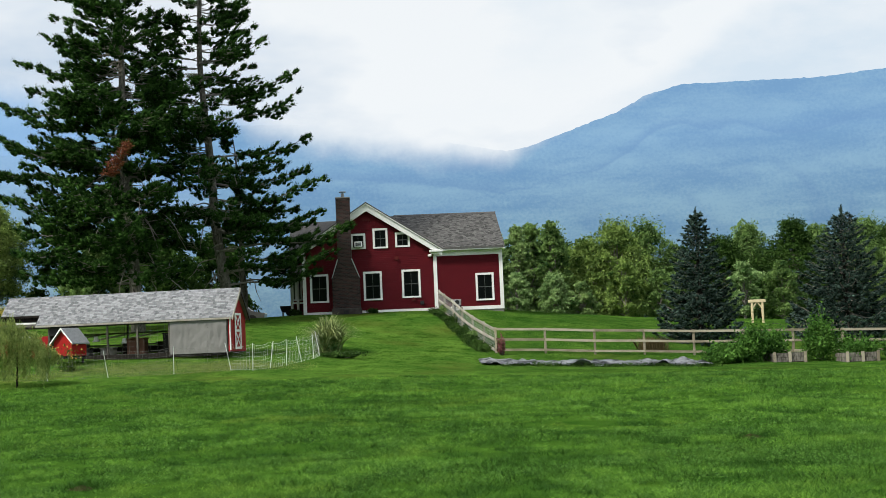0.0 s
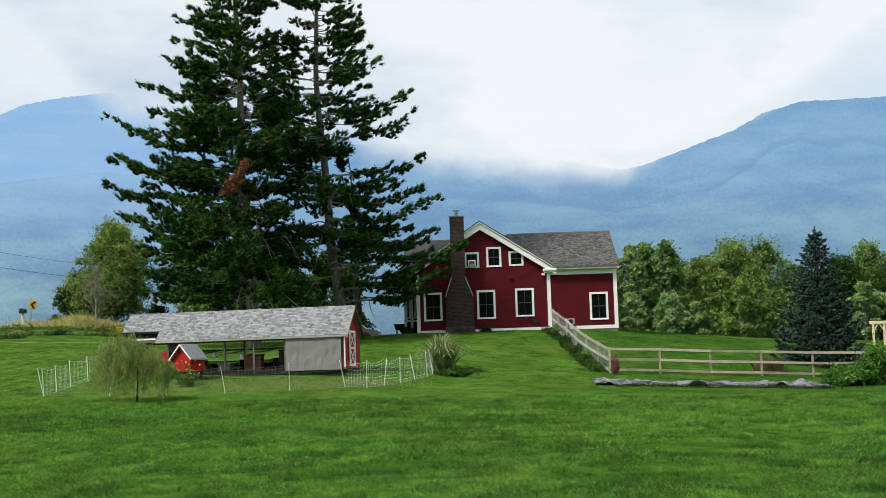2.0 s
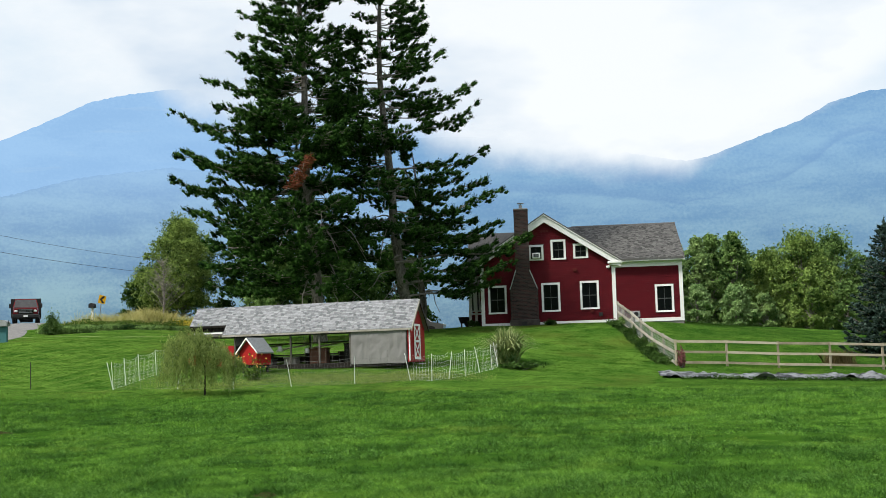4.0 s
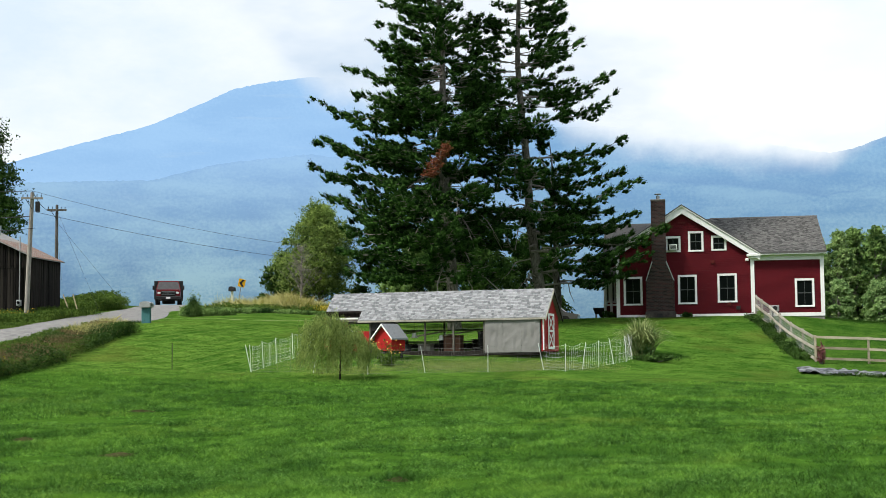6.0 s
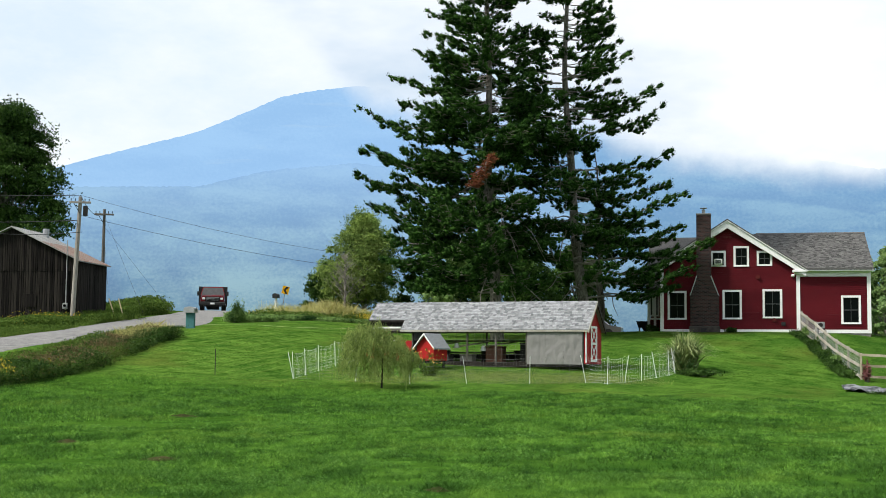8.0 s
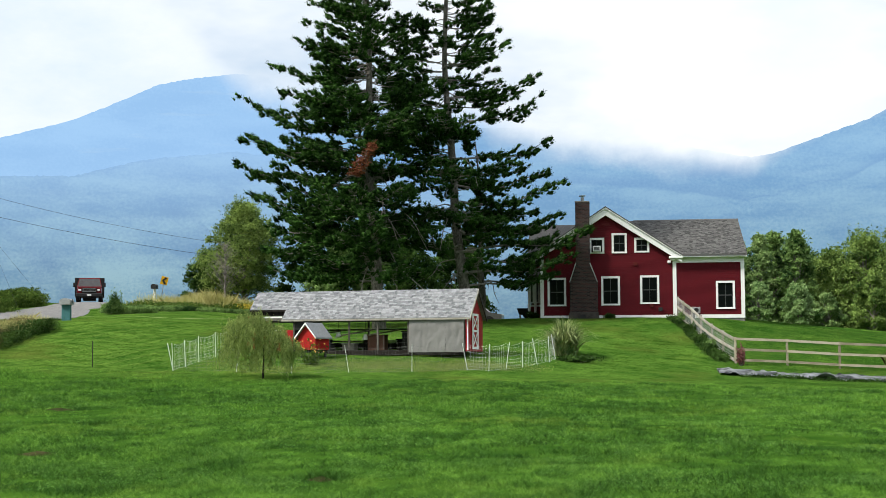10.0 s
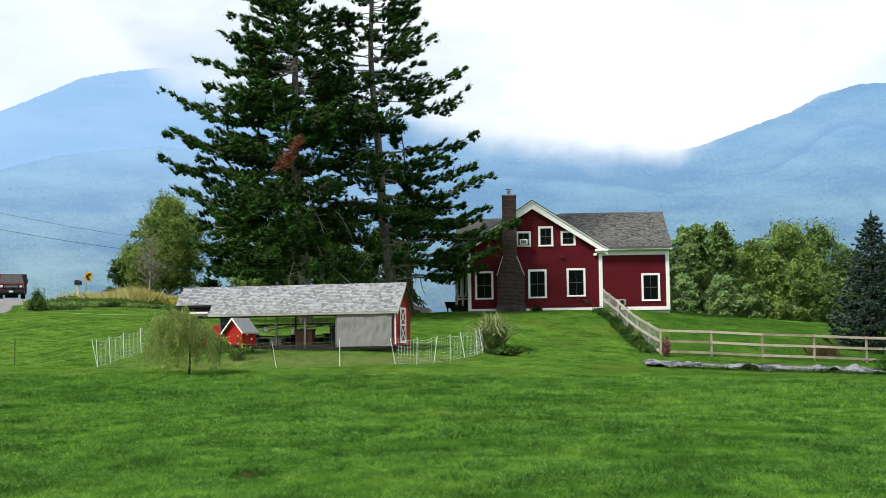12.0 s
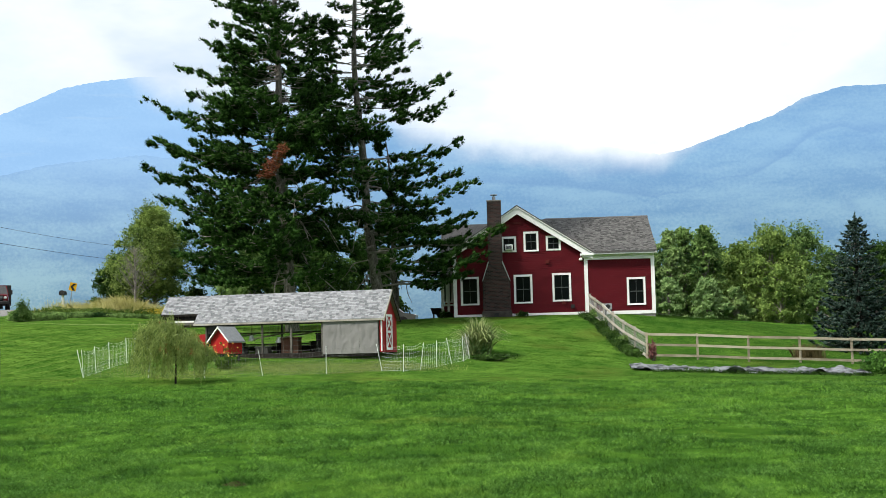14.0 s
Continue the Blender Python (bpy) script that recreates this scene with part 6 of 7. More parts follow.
p1 = utility_pole(-38.95, 76.6, 7.5, 0.28, 0.62, 20, "grey wooden utility pole with a crossarm beside the road")
part("transformer_bracket", Shape().soft_box(0.46, 0.72, -0.16, 0.1, 6.35, 6.95, 0.03), IRON, p1, "dark equipment box")
utility_pole(-42.7, 88.2, 7.2, 0.0, 0.64, 20, "dark wooden utility pole with a crossarm", 0.85, POST_WOOD)
P1T, P2T = Vector((-38.7, 76.7, 11.75)), Vector((-42.7, 88.2, 11.9))
for a, b, sag, r in ((P1T, Vector((-23, 97, 9.2)), 0.55, 0.009), (P1T + Vector((0, 0, -1.2)), Vector((-22, 96, 8.1)), 0.45, 0.011), (P1T, P2T, 0.5, 0.018), (P1T + Vector((0.2, 0, -2.2)), Vector((-46, 70, 9.6)), 0.4, 0.018),
                     (P1T, Vector((-52, 62, 11.3)), 0.4, 0.018), (P1T + Vector((0, 0, -1.5)), Vector((-52, 62, 9.6)), 0.4, 0.022), (P2T, Vector((-38.9, 86.6, 5.0)), 0.0, 0.008), (P2T + Vector((0, 0, -1)), Vector((-40.3, 84, 6.9)), 0.0, 0.008), (P2T + Vector((0, 0, -0.8)), Vector((-37.8, 88.8, 5.2)), 0.0, 0.008)):
    w = thing("power_line", pose(0, 0, 0), "thin black overhead power line", "cable", "power lines")
    part("strand", Shape().tube([a.lerp(b, k / 12) + Vector((0, 0, -sag * 4 * (k / 12) * (1 - k / 12))) for k in range(13)], r, 4), WIRE, w)

# ---- roadside things ----
def mailbox(x, y, label, wide=0.34, post_mat=TEAL, tall=0.92, turn=0, box_mat=None, slim=0.48):
    m = thing("mailbox", pose(x, y, ht(x, y), 0, 0, turn), label, "mailbox")
    part("post", Shape().soft_box(-wide * slim, wide * slim, -0.1, 0.1, -0.2, tall, 0.015), post_mat, m)
    arch = [(-wide * 0.62, 0), (wide * 0.62, 0), (wide * 0.62, 0.2)] + [(wide * 0.62 * math.cos(k * math.pi / 8), 0.2 + 0.13 * math.sin(k * math.pi / 8)) for k in range(1, 8)] + [(-wide * 0.62, 0.2)]
    part("box", Shape().prism([(p[0], p[1] + tall) for p in arch], "y", -0.26, 0.26), box_mat or GREY_METAL, m)
    part("flag", Shape().box(wide * 0.63, wide * 0.66, -0.05, 0.0, tall + 0.1, tall + 0.3), IRON, m)


mailbox(-29.45, 71.6, "grey mailbox on a teal painted post by the drive", 0.5, TEAL, 0.84)
mailbox(-32.5, 94.5, "dark mailbox on a white post by the road", 0.30, WHITE, 1.25, box_mat=IRON, slim=0.22)
sign = thing("road_sign", pose(-31.9, 94.8, ht(-31.9, 94.8) + 0.3, 0, 0, 20), "yellow chevron bend sign on a thin leaning post", "road sign")
part("post", Shape().tube([(-0.3, 0, -0.6), (0, 0, 1.85)], 0.03, 6), GREY_METAL, sign)
plate = part("plate", Shape().soft_box(-0.24, 0.24, -0.045, -0.03, -0.28, 0.28, 0.005, pose(0.0, 0, 1.53, 0, 13, 0)), YELLOW, sign)
part("chevron", Shape().prism([(-0.17, 0.0), (0.02, 0.24), (0.19, 0.24), (0.0, 0.0), (0.19, -0.24), (0.02, -0.24)], "y", -0.052, -0.046, pose(0.0, 0, 1.53, 0, 13, 0)), IRON, plate, "black chevron")
stake = thing("fence_stake", pose(-21.1, 54.0, ht(-21.1, 54.0)), "thin dark metal stake standing in the lawn", "stake")
part("rod", Shape().tube([(0, 0, -0.2), (0, 0, 1.05)], 0.018, 6), IRON, stake)
for px, py, d in ((-38.0, 80.6, 0.6), (-37.6, 80.9, 0.5)):
    g = thing("leaning_board", pose(px, py, ht(px, py)), "long pale board leaning at the barn's corner", "board")
    part("plank", Shape().tube([(0, 0, -0.1), (-d, 0.1, 1.35)], 0.05, 4), NEW_WOOD, g)

# arbour
arb = thing("garden_arbour", pose(22.3, 84.6, ht(22.3, 84.6)), "fresh yellow timber arbour on the lawn", "arbour")
top_z = 3.74 - ht(22.3, 84.6)
for k in (-0.32, 0.32):
    part("post", Shape().soft_box(k - 0.06, k + 0.06, -0.06, 0.06, -0.3, top_z - 0.1, 0.01), NEW_WOOD, arb)
    part("brace", Shape().prism([(k, top_z - 0.42), (k - math.copysign(0.24, k), top_z - 0.1), (k - math.copysign(0.32, k), top_z - 0.1), (k, top_z - 0.54)], "y", -0.03, 0.03), NEW_WOOD, arb)
part("beam", Shape().soft_box(-0.52, 0.52, -0.07, 0.07, top_z - 0.1, top_z + 0.08, 0.015), NEW_WOOD, arb)

# raised beds
for bx, by in ((17.5, 61.4), (20.5, 60.7)):
    bed = thing("raised_bed", pose(bx, by, ht(bx, by)), "grey wooden raised garden bed", "garden bed", "raised beds")
    for k in range(2):
        part("plank", Shape().box(-0.72, 0.72, -0.03, 0.0, 0.02 + k * 0.2, 0.205 + k * 0.2), BARK, bed)
        part("plank", Shape().box(-0.72, 0.72, 1.5, 1.53, 0.02 + k * 0.2, 0.205 + k * 0.2), BARK, bed)
        for s in (-1, 1):
            part("plank", Shape().box(s * 0.72 - 0.015, s * 0.72 + 0.015, 0.002, 1.498, 0.02 + k * 0.2, 0.205 + k * 0.2), BARK, bed)
    for s in (-0.68, 0.0, 0.68):
        part("post", Shape().box(s - 0.06, s + 0.06, -0.08, -0.032, -0.1, 0.46), OLD_WOOD, bed)
    part("soil", Shape().box(-0.70, 0.70, 0.002, 1.498, -0.1, 0.36), SOIL, bed)


def shrub(name, x, y, wide, tall, mat_, seed, label, leaf=0.1, n=2600, z=None, deep=None):
    rng = np.random.default_rng(seed)
    g = thing(name, pose(x, y, ht(x, y) if z is None else z), label, "plant")
    cents = []
    for k in range(9):
        a, r = rng.uniform(0, 6.2832), wide * math.sqrt(rng.random()) * 0.7
        s = wide * rng.uniform(0.3, 0.55)
        h = tall * rng.uniform(0.35, 0.8) * (1 - 0.4 * r / wide)
        p = rng.normal(size=(n // 9, 3)) * np.array([s * 0.5, s * 0.5, h * 0.4]) + np.array([math.cos(a) * r, math.sin(a) * r * (deep or 1), h])
        cents.append(p)
    c = np.concatenate(cents)
    c[:, 2] = np.abs(c[:, 2])
    part("leaves", leaf_mesh("leaves", c, leaf, rng, 1.5), mat_, g)
    st = Shape()
    for k in range(14):
        q = c[rng.integers(len(c))]
        st.tube([(q[0] * 0.2, q[1] * 0.2, -0.1), tuple(q)], [0.015, 0.005], 4)
    part("stems", st, TWIG, g)


shrub("vegetable_plants", 16.3, 62.3, 1.3, 1.5, VEGETABLE, 401, "leafy green vegetable plants spilling over the garden bed", 0.10, 7800)
shrub("vegetable_plants", 14.7, 61.9, 1.0, 0.7, VEGETABLE, 402, "low leafy squash plants by the garden bed", 0.11, 4500)
shrub("vegetable_plants", 19.2, 62.5, 0.9, 1.9, VEGETABLE, 403, "tall leafy vegetable plants behind the beds", 0.09, 4500)
shrub("vegetable_plants", 20.6, 61.7, 1.0, 1.0, VEGETABLE, 404, "leafy green plants in the raised bed", 0.09, 5400)
shrub("vegetable_plants", 22.4, 61.9, 0.8, 1.0, VEGETABLE, 405, "leafy green plants at the garden edge", 0.09, 3600)

# black and grey ground sheet along the fence
sheet = Shape()
nu, nv = 150, 16
grid = []
for j in range(nv + 1):
    for i in range(nu + 1):
        x = 3.9 + 10.0 * i / nu
        y = 60.9 + 2.1 * j / nv - 0.05 * (x - 4)
        w = noise.fractal(Vector((x * 0.8, y * 1.6, 4.0)), 0.8, 2.0, 3)
        grid.append((x, y + 0.12 * math.sin(x * 2.1) * (1 - j / nv), ht(x, y) + 0.03 + max(-0.06, w) * 0.20 * (0.35 + abs(math.sin(x * 0.9))) + 0.09 * abs(noise.noise(Vector((x * 2.3 + y, y * 3.1 - x * 0.6, 9.0)))) + 0.06 * abs(noise.noise(Vector((x * 6.0, y * 4.5, 2.0)))) + 0.02 * j / nv))
sheet.add(grid, [(j * (nu + 1) + i, j * (nu + 1) + i + 1, (j + 1) * (nu + 1) + i + 1, (j + 1) * (nu + 1) + i) for j in range(nv) for i in range(nu)])
tarp = part("ground_sheet", sheet, PLASTIC, smooth=True)
tagged(tarp, "crumpled grey and black plastic sheet lying along the fence", "ground sheet")


# ---- vehicles ----
def wheel(parent, x, y, z, r, w):
    t = part("wheel", Shape().tube([(x - w / 2, y, z), (x + w / 2, y, z)], r, 18), RUBBER, parent, "black tyre")
    part("rim", Shape().tube([(x - w / 2 - 0.01, y, z), (x + w / 2 + 0.01, y, z)], r * 0.58, 12), GREY_METAL, t)


def dump_truck(x, y, turn):
    t = thing("dump_truck", pose(x, y, ht(x, y) + 0.06, 0, 0, turn), "dark red dump truck with black high-sided bed on the road", "truck")
    part("bonnet", Shape().add([(-0.93, 0, 0.72), (0.93, 0, 0.72), (0.97, 1.6, 0.72), (-0.97, 1.6, 0.72), (-0.84, 0.02, 1.16), (0.84, 0.02, 1.16), (0.90, 1.6, 1.30), (-0.90, 1.6, 1.30)],
                               [(0, 3, 2, 1), (4, 5, 6, 7), (0, 1, 5, 4), (1, 2, 6, 5), (2, 3, 7, 6), (3, 0, 4, 7)]), CAR_RED, t, "dark red bonnet")
    part("cab", Shape().add([(-0.97, 1.6, 0.6), (0.97, 1.6, 0.6), (0.97, 3.6, 0.6), (-0.97, 3.6, 0.6), (-0.95, 1.6, 1.28), (0.95, 1.6, 1.28), (0.95, 3.6, 1.28), (-0.95, 3.6, 1.28), (-0.78, 2.05, 1.96), (0.78, 2.05, 1.96), (0.78, 3.5, 1.98), (-0.78, 3.5, 1.98)],
                            [(0, 3, 2, 1), (0, 1, 5, 4), (1, 2, 6, 5), (2, 3, 7, 6), (3, 0, 4, 7), (4, 5, 9, 8), (5, 6, 10, 9), (6, 7, 11, 10), (7, 4, 8, 11), (8, 9, 10, 11)]), CAR_RED, t)
    part("windscreen", Shape().add([(-0.89, 1.585, 1.31), (0.89, 1.585, 1.31), (0.74, 2.00, 1.91), (-0.74, 2.00, 1.91), (-0.89, 1.63, 1.30), (0.89, 1.63, 1.30), (0.74, 2.05, 1.90), (-0.74, 2.05, 1.90)],
                                   [(0, 1, 2, 3), (4, 7, 6, 5), (0, 4, 5, 1), (1, 5, 6, 2), (2, 6, 7, 3), (3, 7, 4, 0)]), CAR_GLASS, t, "windscreen reflecting the sky")
    g = part("grille", Shape().soft_box(-0.56, 0.56, -0.06, 0.02, 0.70, 1.10, 0.02), DARK, t)
    for k in range(3):
        part("bar", Shape().box(-0.50, 0.50, -0.075, -0.06, 0.82 + k * 0.10, 0.845 + k * 0.10), GREY_METAL, g)
    for k in (-0.70, 0.70):
        part("headlight", Shape().soft_box(k - 0.11, k + 0.11, -0.05, 0.02, 0.86, 1.02, 0.03), LAMP_GLASS, t, "clear headlight")
        part("mirror", Shape().soft_box(k * 1.62 - 0.1, k * 1.62 + 0.1, 1.7, 1.78, 1.25, 1.6, 0.03), IRON, t)
    part("bumper", Shape().soft_box(-0.98, 0.98, -0.2, 0.0, 0.42, 0.68, 0.05), IRON, t, "black front bumper")
    part("number_plate", Shape().box(-0.16, 0.16, -0.22, -0.201, 0.48, 0.62), WHITE, t)
    part("dump_bed", Shape().soft_box(-1.14, 1.14, 3.8, 7.0, 0.6, 1.98, 0.04), IRON, t, "black high-sided dump bed")
    part("bed_headboard", Shape().soft_box(-1.14, 1.14, 3.70, 3.80, 0.9, 2.08, 0.02), IRON, t)
    part("chassis", Shape().box(-0.5, 0.5, 0.2, 6.8, 0.35, 0.62), IRON, t)
    for k in (-0.86, 0.86):
        wheel(t, k, 0.85, 0.42, 0.38, 0.25)
        wheel(t, k, 5.4, 0.42, 0.38, 0.35)


dump_truck(-40.82, 103.6, 21)


def parked_car(x, y, turn):
    c = thing("parked_car", pose(x, y, ht(x, y), 0, 0, turn), "grey car parked on the grass beyond the pines", "car")
    prof = [(-2.1, 0.35), (2.1, 0.35), (2.15, 0.75), (1.3, 0.92), (0.75, 1.38), (-1.0, 1.42), (-1.9, 0.95), (-2.15, 0.8)]
    part("body", Shape().prism(prof, "y", -0.85, 0.85), CAR_GREY, c)
    part("window", Shape().prism([(0.98, 0.98), (0.64, 1.28), (-0.9, 1.31), (-1.4, 0.99)], "y", -0.86, 0.86), GLASS, c)
    for k in (-1.3, 1.3):
        for s in (-0.80, 0.80):
            part("wheel", Shape().tube([(k, s - 0.1, 0.33), (k, s + 0.1, 0.33)], 0.33, 16), RUBBER, c)
    for s in (-0.6, 0.6):
        part("headlight", Shape().soft_box(2.08, 2.17, s - 0.15, s + 0.15, 0.66, 0.78, 0.02), LAMP_GLASS, c)


parked_car(-10.3, 94.0, 0)
bin_ = thing("garden_cart", pose(-5.85, 83.2, ht(-5.85, 83.2)), "black garden cart standing beside the house", "cart")
part("tub", Shape().prism([(-0.40, 0.26), (0.34, 0.26), (0.45, 0.62), (-0.52, 0.62)], "y", -0.4, 0.4), DARK, bin_)
for s in (-0.45, 0.45):
    part("wheel", Shape().tube([(0.1, s - 0.05, 0.28), (0.1, s + 0.05, 0.28)], 0.28, 14), RUBBER, bin_)
part("leg", Shape().box(-0.38, -0.33, -0.3, 0.3, -0.02, 0.27), IRON, bin_)

# ornamental grass clump by the netting and shrubs at the house
rng = np.random.default_rng(61)


def arching_grass(x, y, n, tall, seed, mat_, label):
    rg = np.random.default_rng(seed)
    g = thing("ornamental_grass", pose(x, y, ht(x, y)), label, "plant")
    s = Shape()
    for k in range(n):
        a, reach, h = rg.uniform(0, 6.2832), rg.uniform(0.4, 1.7), tall * rg.uniform(0.6, 1.1)
        d, o = Vector((math.cos(a), math.sin(a), 0)), Vector((rg.normal() * 0.18, rg.normal() * 0.18, -0.03))
        w = Vector((-d.y, d.x, 0)) * rg.uniform(0.02, 0.055)
        spine = [o + d * reach * u ** 1.2 + Vector((0, 0, h * (1.75 * u - 0.9 * u * u * (0.6 + 0.5 * reach)))) for u in (0, 0.25, 0.5, 0.75, 1.0)]
        vs = []
        for j, p in enumerate(spine):
            vs += [p - w * (1 - 0.22 * j), p + w * (1 - 0.22 * j)]
        s.add(vs, [(2 * j, 2 * j + 1, 2 * j + 3, 2 * j + 2) for j in range(4)])
    part("blades", s, mat_, g)


arching_grass(-2.75, 63.9, 620, 1.7, 62, PLUME, "tall arching clump of pale ornamental grass")
shrub("low_shrub", -2.85, 63.9, 0.6, 0.6, LEAF_C, 63, "dense green base of an ornamental shrub", 0.09, 1500)
shrub("low_shrub", -2.3, 62.1, 1.0, 0.28, LEAF_D, 64, "low dark green ground cover", 0.08, 1300, deep=0.4)
for x, y, w, t, s in ((-5.3, 80.4, 0.4, 0.35, 66), (3.1, 76.2, 0.35, 0.6, 67), (3.5, 73.4, 0.4, 0.6, 68), (4.2, 69.5, 0.4, 0.5, 69), (3.9, 71.2, 0.45, 0.45, 70), (-0.9, 78.3, 0.3, 0.25, 72)):
    shrub("weed_patch", x, y, w, t, LEAF_A if s % 2 else LEAF_D, s, "small patch of green weeds", 0.08, 600)
shrub("red_plant", 5.15, 65.3, 0.22, 0.75, surface("purple_leaves", (0.10, 0.03, 0.035), (0.20, 0.075, 0.07), 3, 0.6, 0, island=0.5), 71, "dark purple plant at the fence corner", 0.08, 500)


# ---- weeds along the road ----
def weeds(name, line, wide, count, tall, mat_, seed, label, blade=0.03, leafy=False):
    rg = np.random.default_rng(seed)
    p = np.array(line, dtype=float)
    seg = rg.random(count) * (len(p) - 1)
    i = seg.astype(int)
    f = (seg - i)[:, None]
    c = p[i] * (1 - f) + p[np.minimum(i + 1, len(p) - 1)] * f
    xy = c + rg.normal(size=(count, 2)).clip(-1.7, 1.7) * wide
    patch = np.array([noise.noise(Vector((q[0] * 0.35, q[1] * 0.35, seed))) for q in xy])
    keep = patch > -0.25
    xy, patch = xy[keep], patch[keep]
    roots = np.stack([xy[:, 0], xy[:, 1], height(xy[:, 0], xy[:, 1]) - 0.02], 1)
    if leafy:
        up = rg.random((len(roots), 4, 1)) ** 0.8 * (tall * (0.8 + 0.8 * patch.clip(-0.4, 0.6)))[:, None, None]
        c = roots[:, None, :] + up * np.array([0, 0, 1.0]) + rg.normal(size=(len(roots), 4, 3)) * np.array([0.07, 0.07, 0.02])
        me = leaf_mesh(name, c.reshape(-1, 3), blade, rg, 1.9, 0.6)
    else:
        me = blade_mesh(name, roots, tall * (0.8 + 0.8 * patch.clip(-0.4, 0.6)), blade, rg, 0.35)
    tagged(part(name, me, mat_), label, "weeds", kind="stuff")


BANK = [(-25.9, 41.0), (-26.1, 43.5), (-26.2, 48.0), (-26.8, 53.0), (-27.6, 58.5), (-28.3, 63.0), (-28.4, 65.2)]
weeds("roadside_weeds", BANK, 0.55, 12000, 0.66, WEED_GREEN, 501, "green weeds on the bank below the road", 0.045, True)
weeds("roadside_weeds", BANK, 0.6, 22000, 0.66, LEAF_D, 514, "dark leafy weeds on the bank below the road", 0.05, True)
weeds("dry_weeds", BANK[:5], 0.55, 2800, 0.78, WEED_BROWN, 502, "brown seeding weeds on the bank below the road", 0.04, True)
weeds("dry_weeds", [(-28.3, 61.0), (-28.5, 65.4)], 0.4, 4200, 0.8, WEED_GOLD, 513, "tall dry straw-coloured weeds near the mailbox", 0.016)
weeds("dry_weeds", [(-28.3, 60.0), (-28.5, 65.4)], 0.4, 3600, 0.75, WEED_BROWN, 515, "dry brown weeds near the mailbox", 0.045, True)
weeds("roadside_weeds", [(-27.6, 43), (-28.0, 50), (-29.0, 57), (-30.0, 64)], 0.8, 16000, 0.36, WEED_GREEN, 516, "low weeds between the bank and the road", 0.05, True)
weeds("goldenrod", [(-26.0, 44), (-26.4, 49)], 0.5, 420, 0.9, GOLDENROD, 512, "yellow goldenrod on the bank below the road", 0.045, True)
weeds("golden_weeds", [(-31, 92), (-28, 89.5), (-25, 88), (-21.5, 87)], 1.2, 16000, 1.0, WEED_GOLD, 503, "pale golden long grass below the road sign", 0.024)
weeds("golden_weeds", [(-31.5, 91), (-27, 87), (-22, 85.5), (-19, 85)], 1.2, 7000, 0.55, WEED_GREEN, 504, "green weeds among the golden grass", 0.08, True)
weeds("dry_weeds", [(12.0, 66.9), (13.0, 67.1)], 0.18, 900, 0.6, WEED_BROWN, 518, "tan dry grass behind the rail fence by the spruce", 0.018)
weeds("goldenrod", [(-23.6, 86.2), (-21.2, 85.4)], 0.5, 700, 0.85, GOLDENROD, 519, "yellow goldenrod at the edge of the golden grass", 0.06, True)
weeds("roadside_weeds", [(-31, 85.5), (-27.5, 84.5), (-23.5, 84.2), (-19.5, 84)], 0.5, 6500, 0.38, LEAF_A, 521, "low green weeds along the lawn edge below the golden grass", 0.07, True)
weeds("barn_weeds", [(-40, 76.2), (-38.8, 79), (-39.0, 84)], 0.55, 4500, 0.6, WEED_GREEN, 505, "green weeds at the foot of the barn", 0.035)
weeds("barn_weeds", [(-41.6, 88), (-41.6, 93), (-44.8, 99)], 0.9, 7000, 1.0, WEED_GREEN, 506, "tall green weeds on the bank beyond the barn", 0.09, True)
weeds("barn_weeds", [(-42, 70), (-39, 75.5), (-38, 79)], 1.1, 11000, 0.6, WEED_GREEN, 507, "green weeds on the verge before the barn", 0.07, True)
weeds("barn_weeds", [(-37.3, 56), (-37.1, 62), (-37.3, 68), (-37.8, 74), (-38.6, 80)], 0.75, 17000, 0.26, WEED_GREEN, 523, "rough olive grass along the road verge", 0.045, True)
weeds("goldenrod", [(-41, 72), (-39, 75.4)], 0.8, 420, 0.7, GOLDENROD, 508, "yellow goldenrod before the barn", 0.05, True)
weeds("barn_weeds", [(-30.4, 80.6), (-29.4, 80), (-28.2, 81.0)], 0.35, 3800, 0.5, LEAF_A, 517, "green weeds round the roadside shrub", 0.06, True)
shrub("roadside_shrub", -29.6, 79.0, 0.55, 1.1, LEAF_A, 509, "upright green shrub beside the road", 0.07, 6000)
weeds("fence_weeds", [(3.6, 60.6), (9, 60.3), (14, 60.0)], 0.2, 520, 0.17, LEAF_D, 510, "dark weeds along the edge of the ground sheet", 0.05, True)
weeds("fence_weeds", [(4.4, 66.2), (3.9, 70), (3.3, 74), (2.6, 78)], 0.22, 2600, 0.3, LEAF_D, 511, "weeds along the side fence", 0.06, True)


# ---- meadow grass ----
SOIL_PATCHES = [(-14.3, 34.5, 0.42), (-12.6, 24.8, 0.3), (-9.4, 21.8, 0.4), (5.45, 21.5, 0.24), (-4.0, 18.3, 0.2)]


def leafy_meadow(name, r0, r1, per_m2, leaf, seed, mat_, label):
    """Clover and plantain leaves among the grass, in drifts."""
    rg = np.random.default_rng(seed)
    n = int(0.5 * radians(56) * (r1 * r1 - r0 * r0) * per_m2)
    r, a = np.sqrt(rg.uniform(r0 * r0, r1 * r1, n)), np.radians(rg.uniform(-32, 24, n))
    x, y = r * np.sin(a), r * np.cos(a)
    keep = (patchy(x, y, 1.6, seed) + 0.5 * patchy(x, y, 0.4, seed + 1) > 0.12) & (y < 53)
    x, y = x[keep], y[keep]
    c = np.stack([x, y, height(x, y) + rg.uniform(0.03, 0.085, len(x))], 1)
    tagged(part(name, leaf_mesh(name, c, leaf, rg, 1.1, 0.0), mat_), label, "clover", kind="stuff")


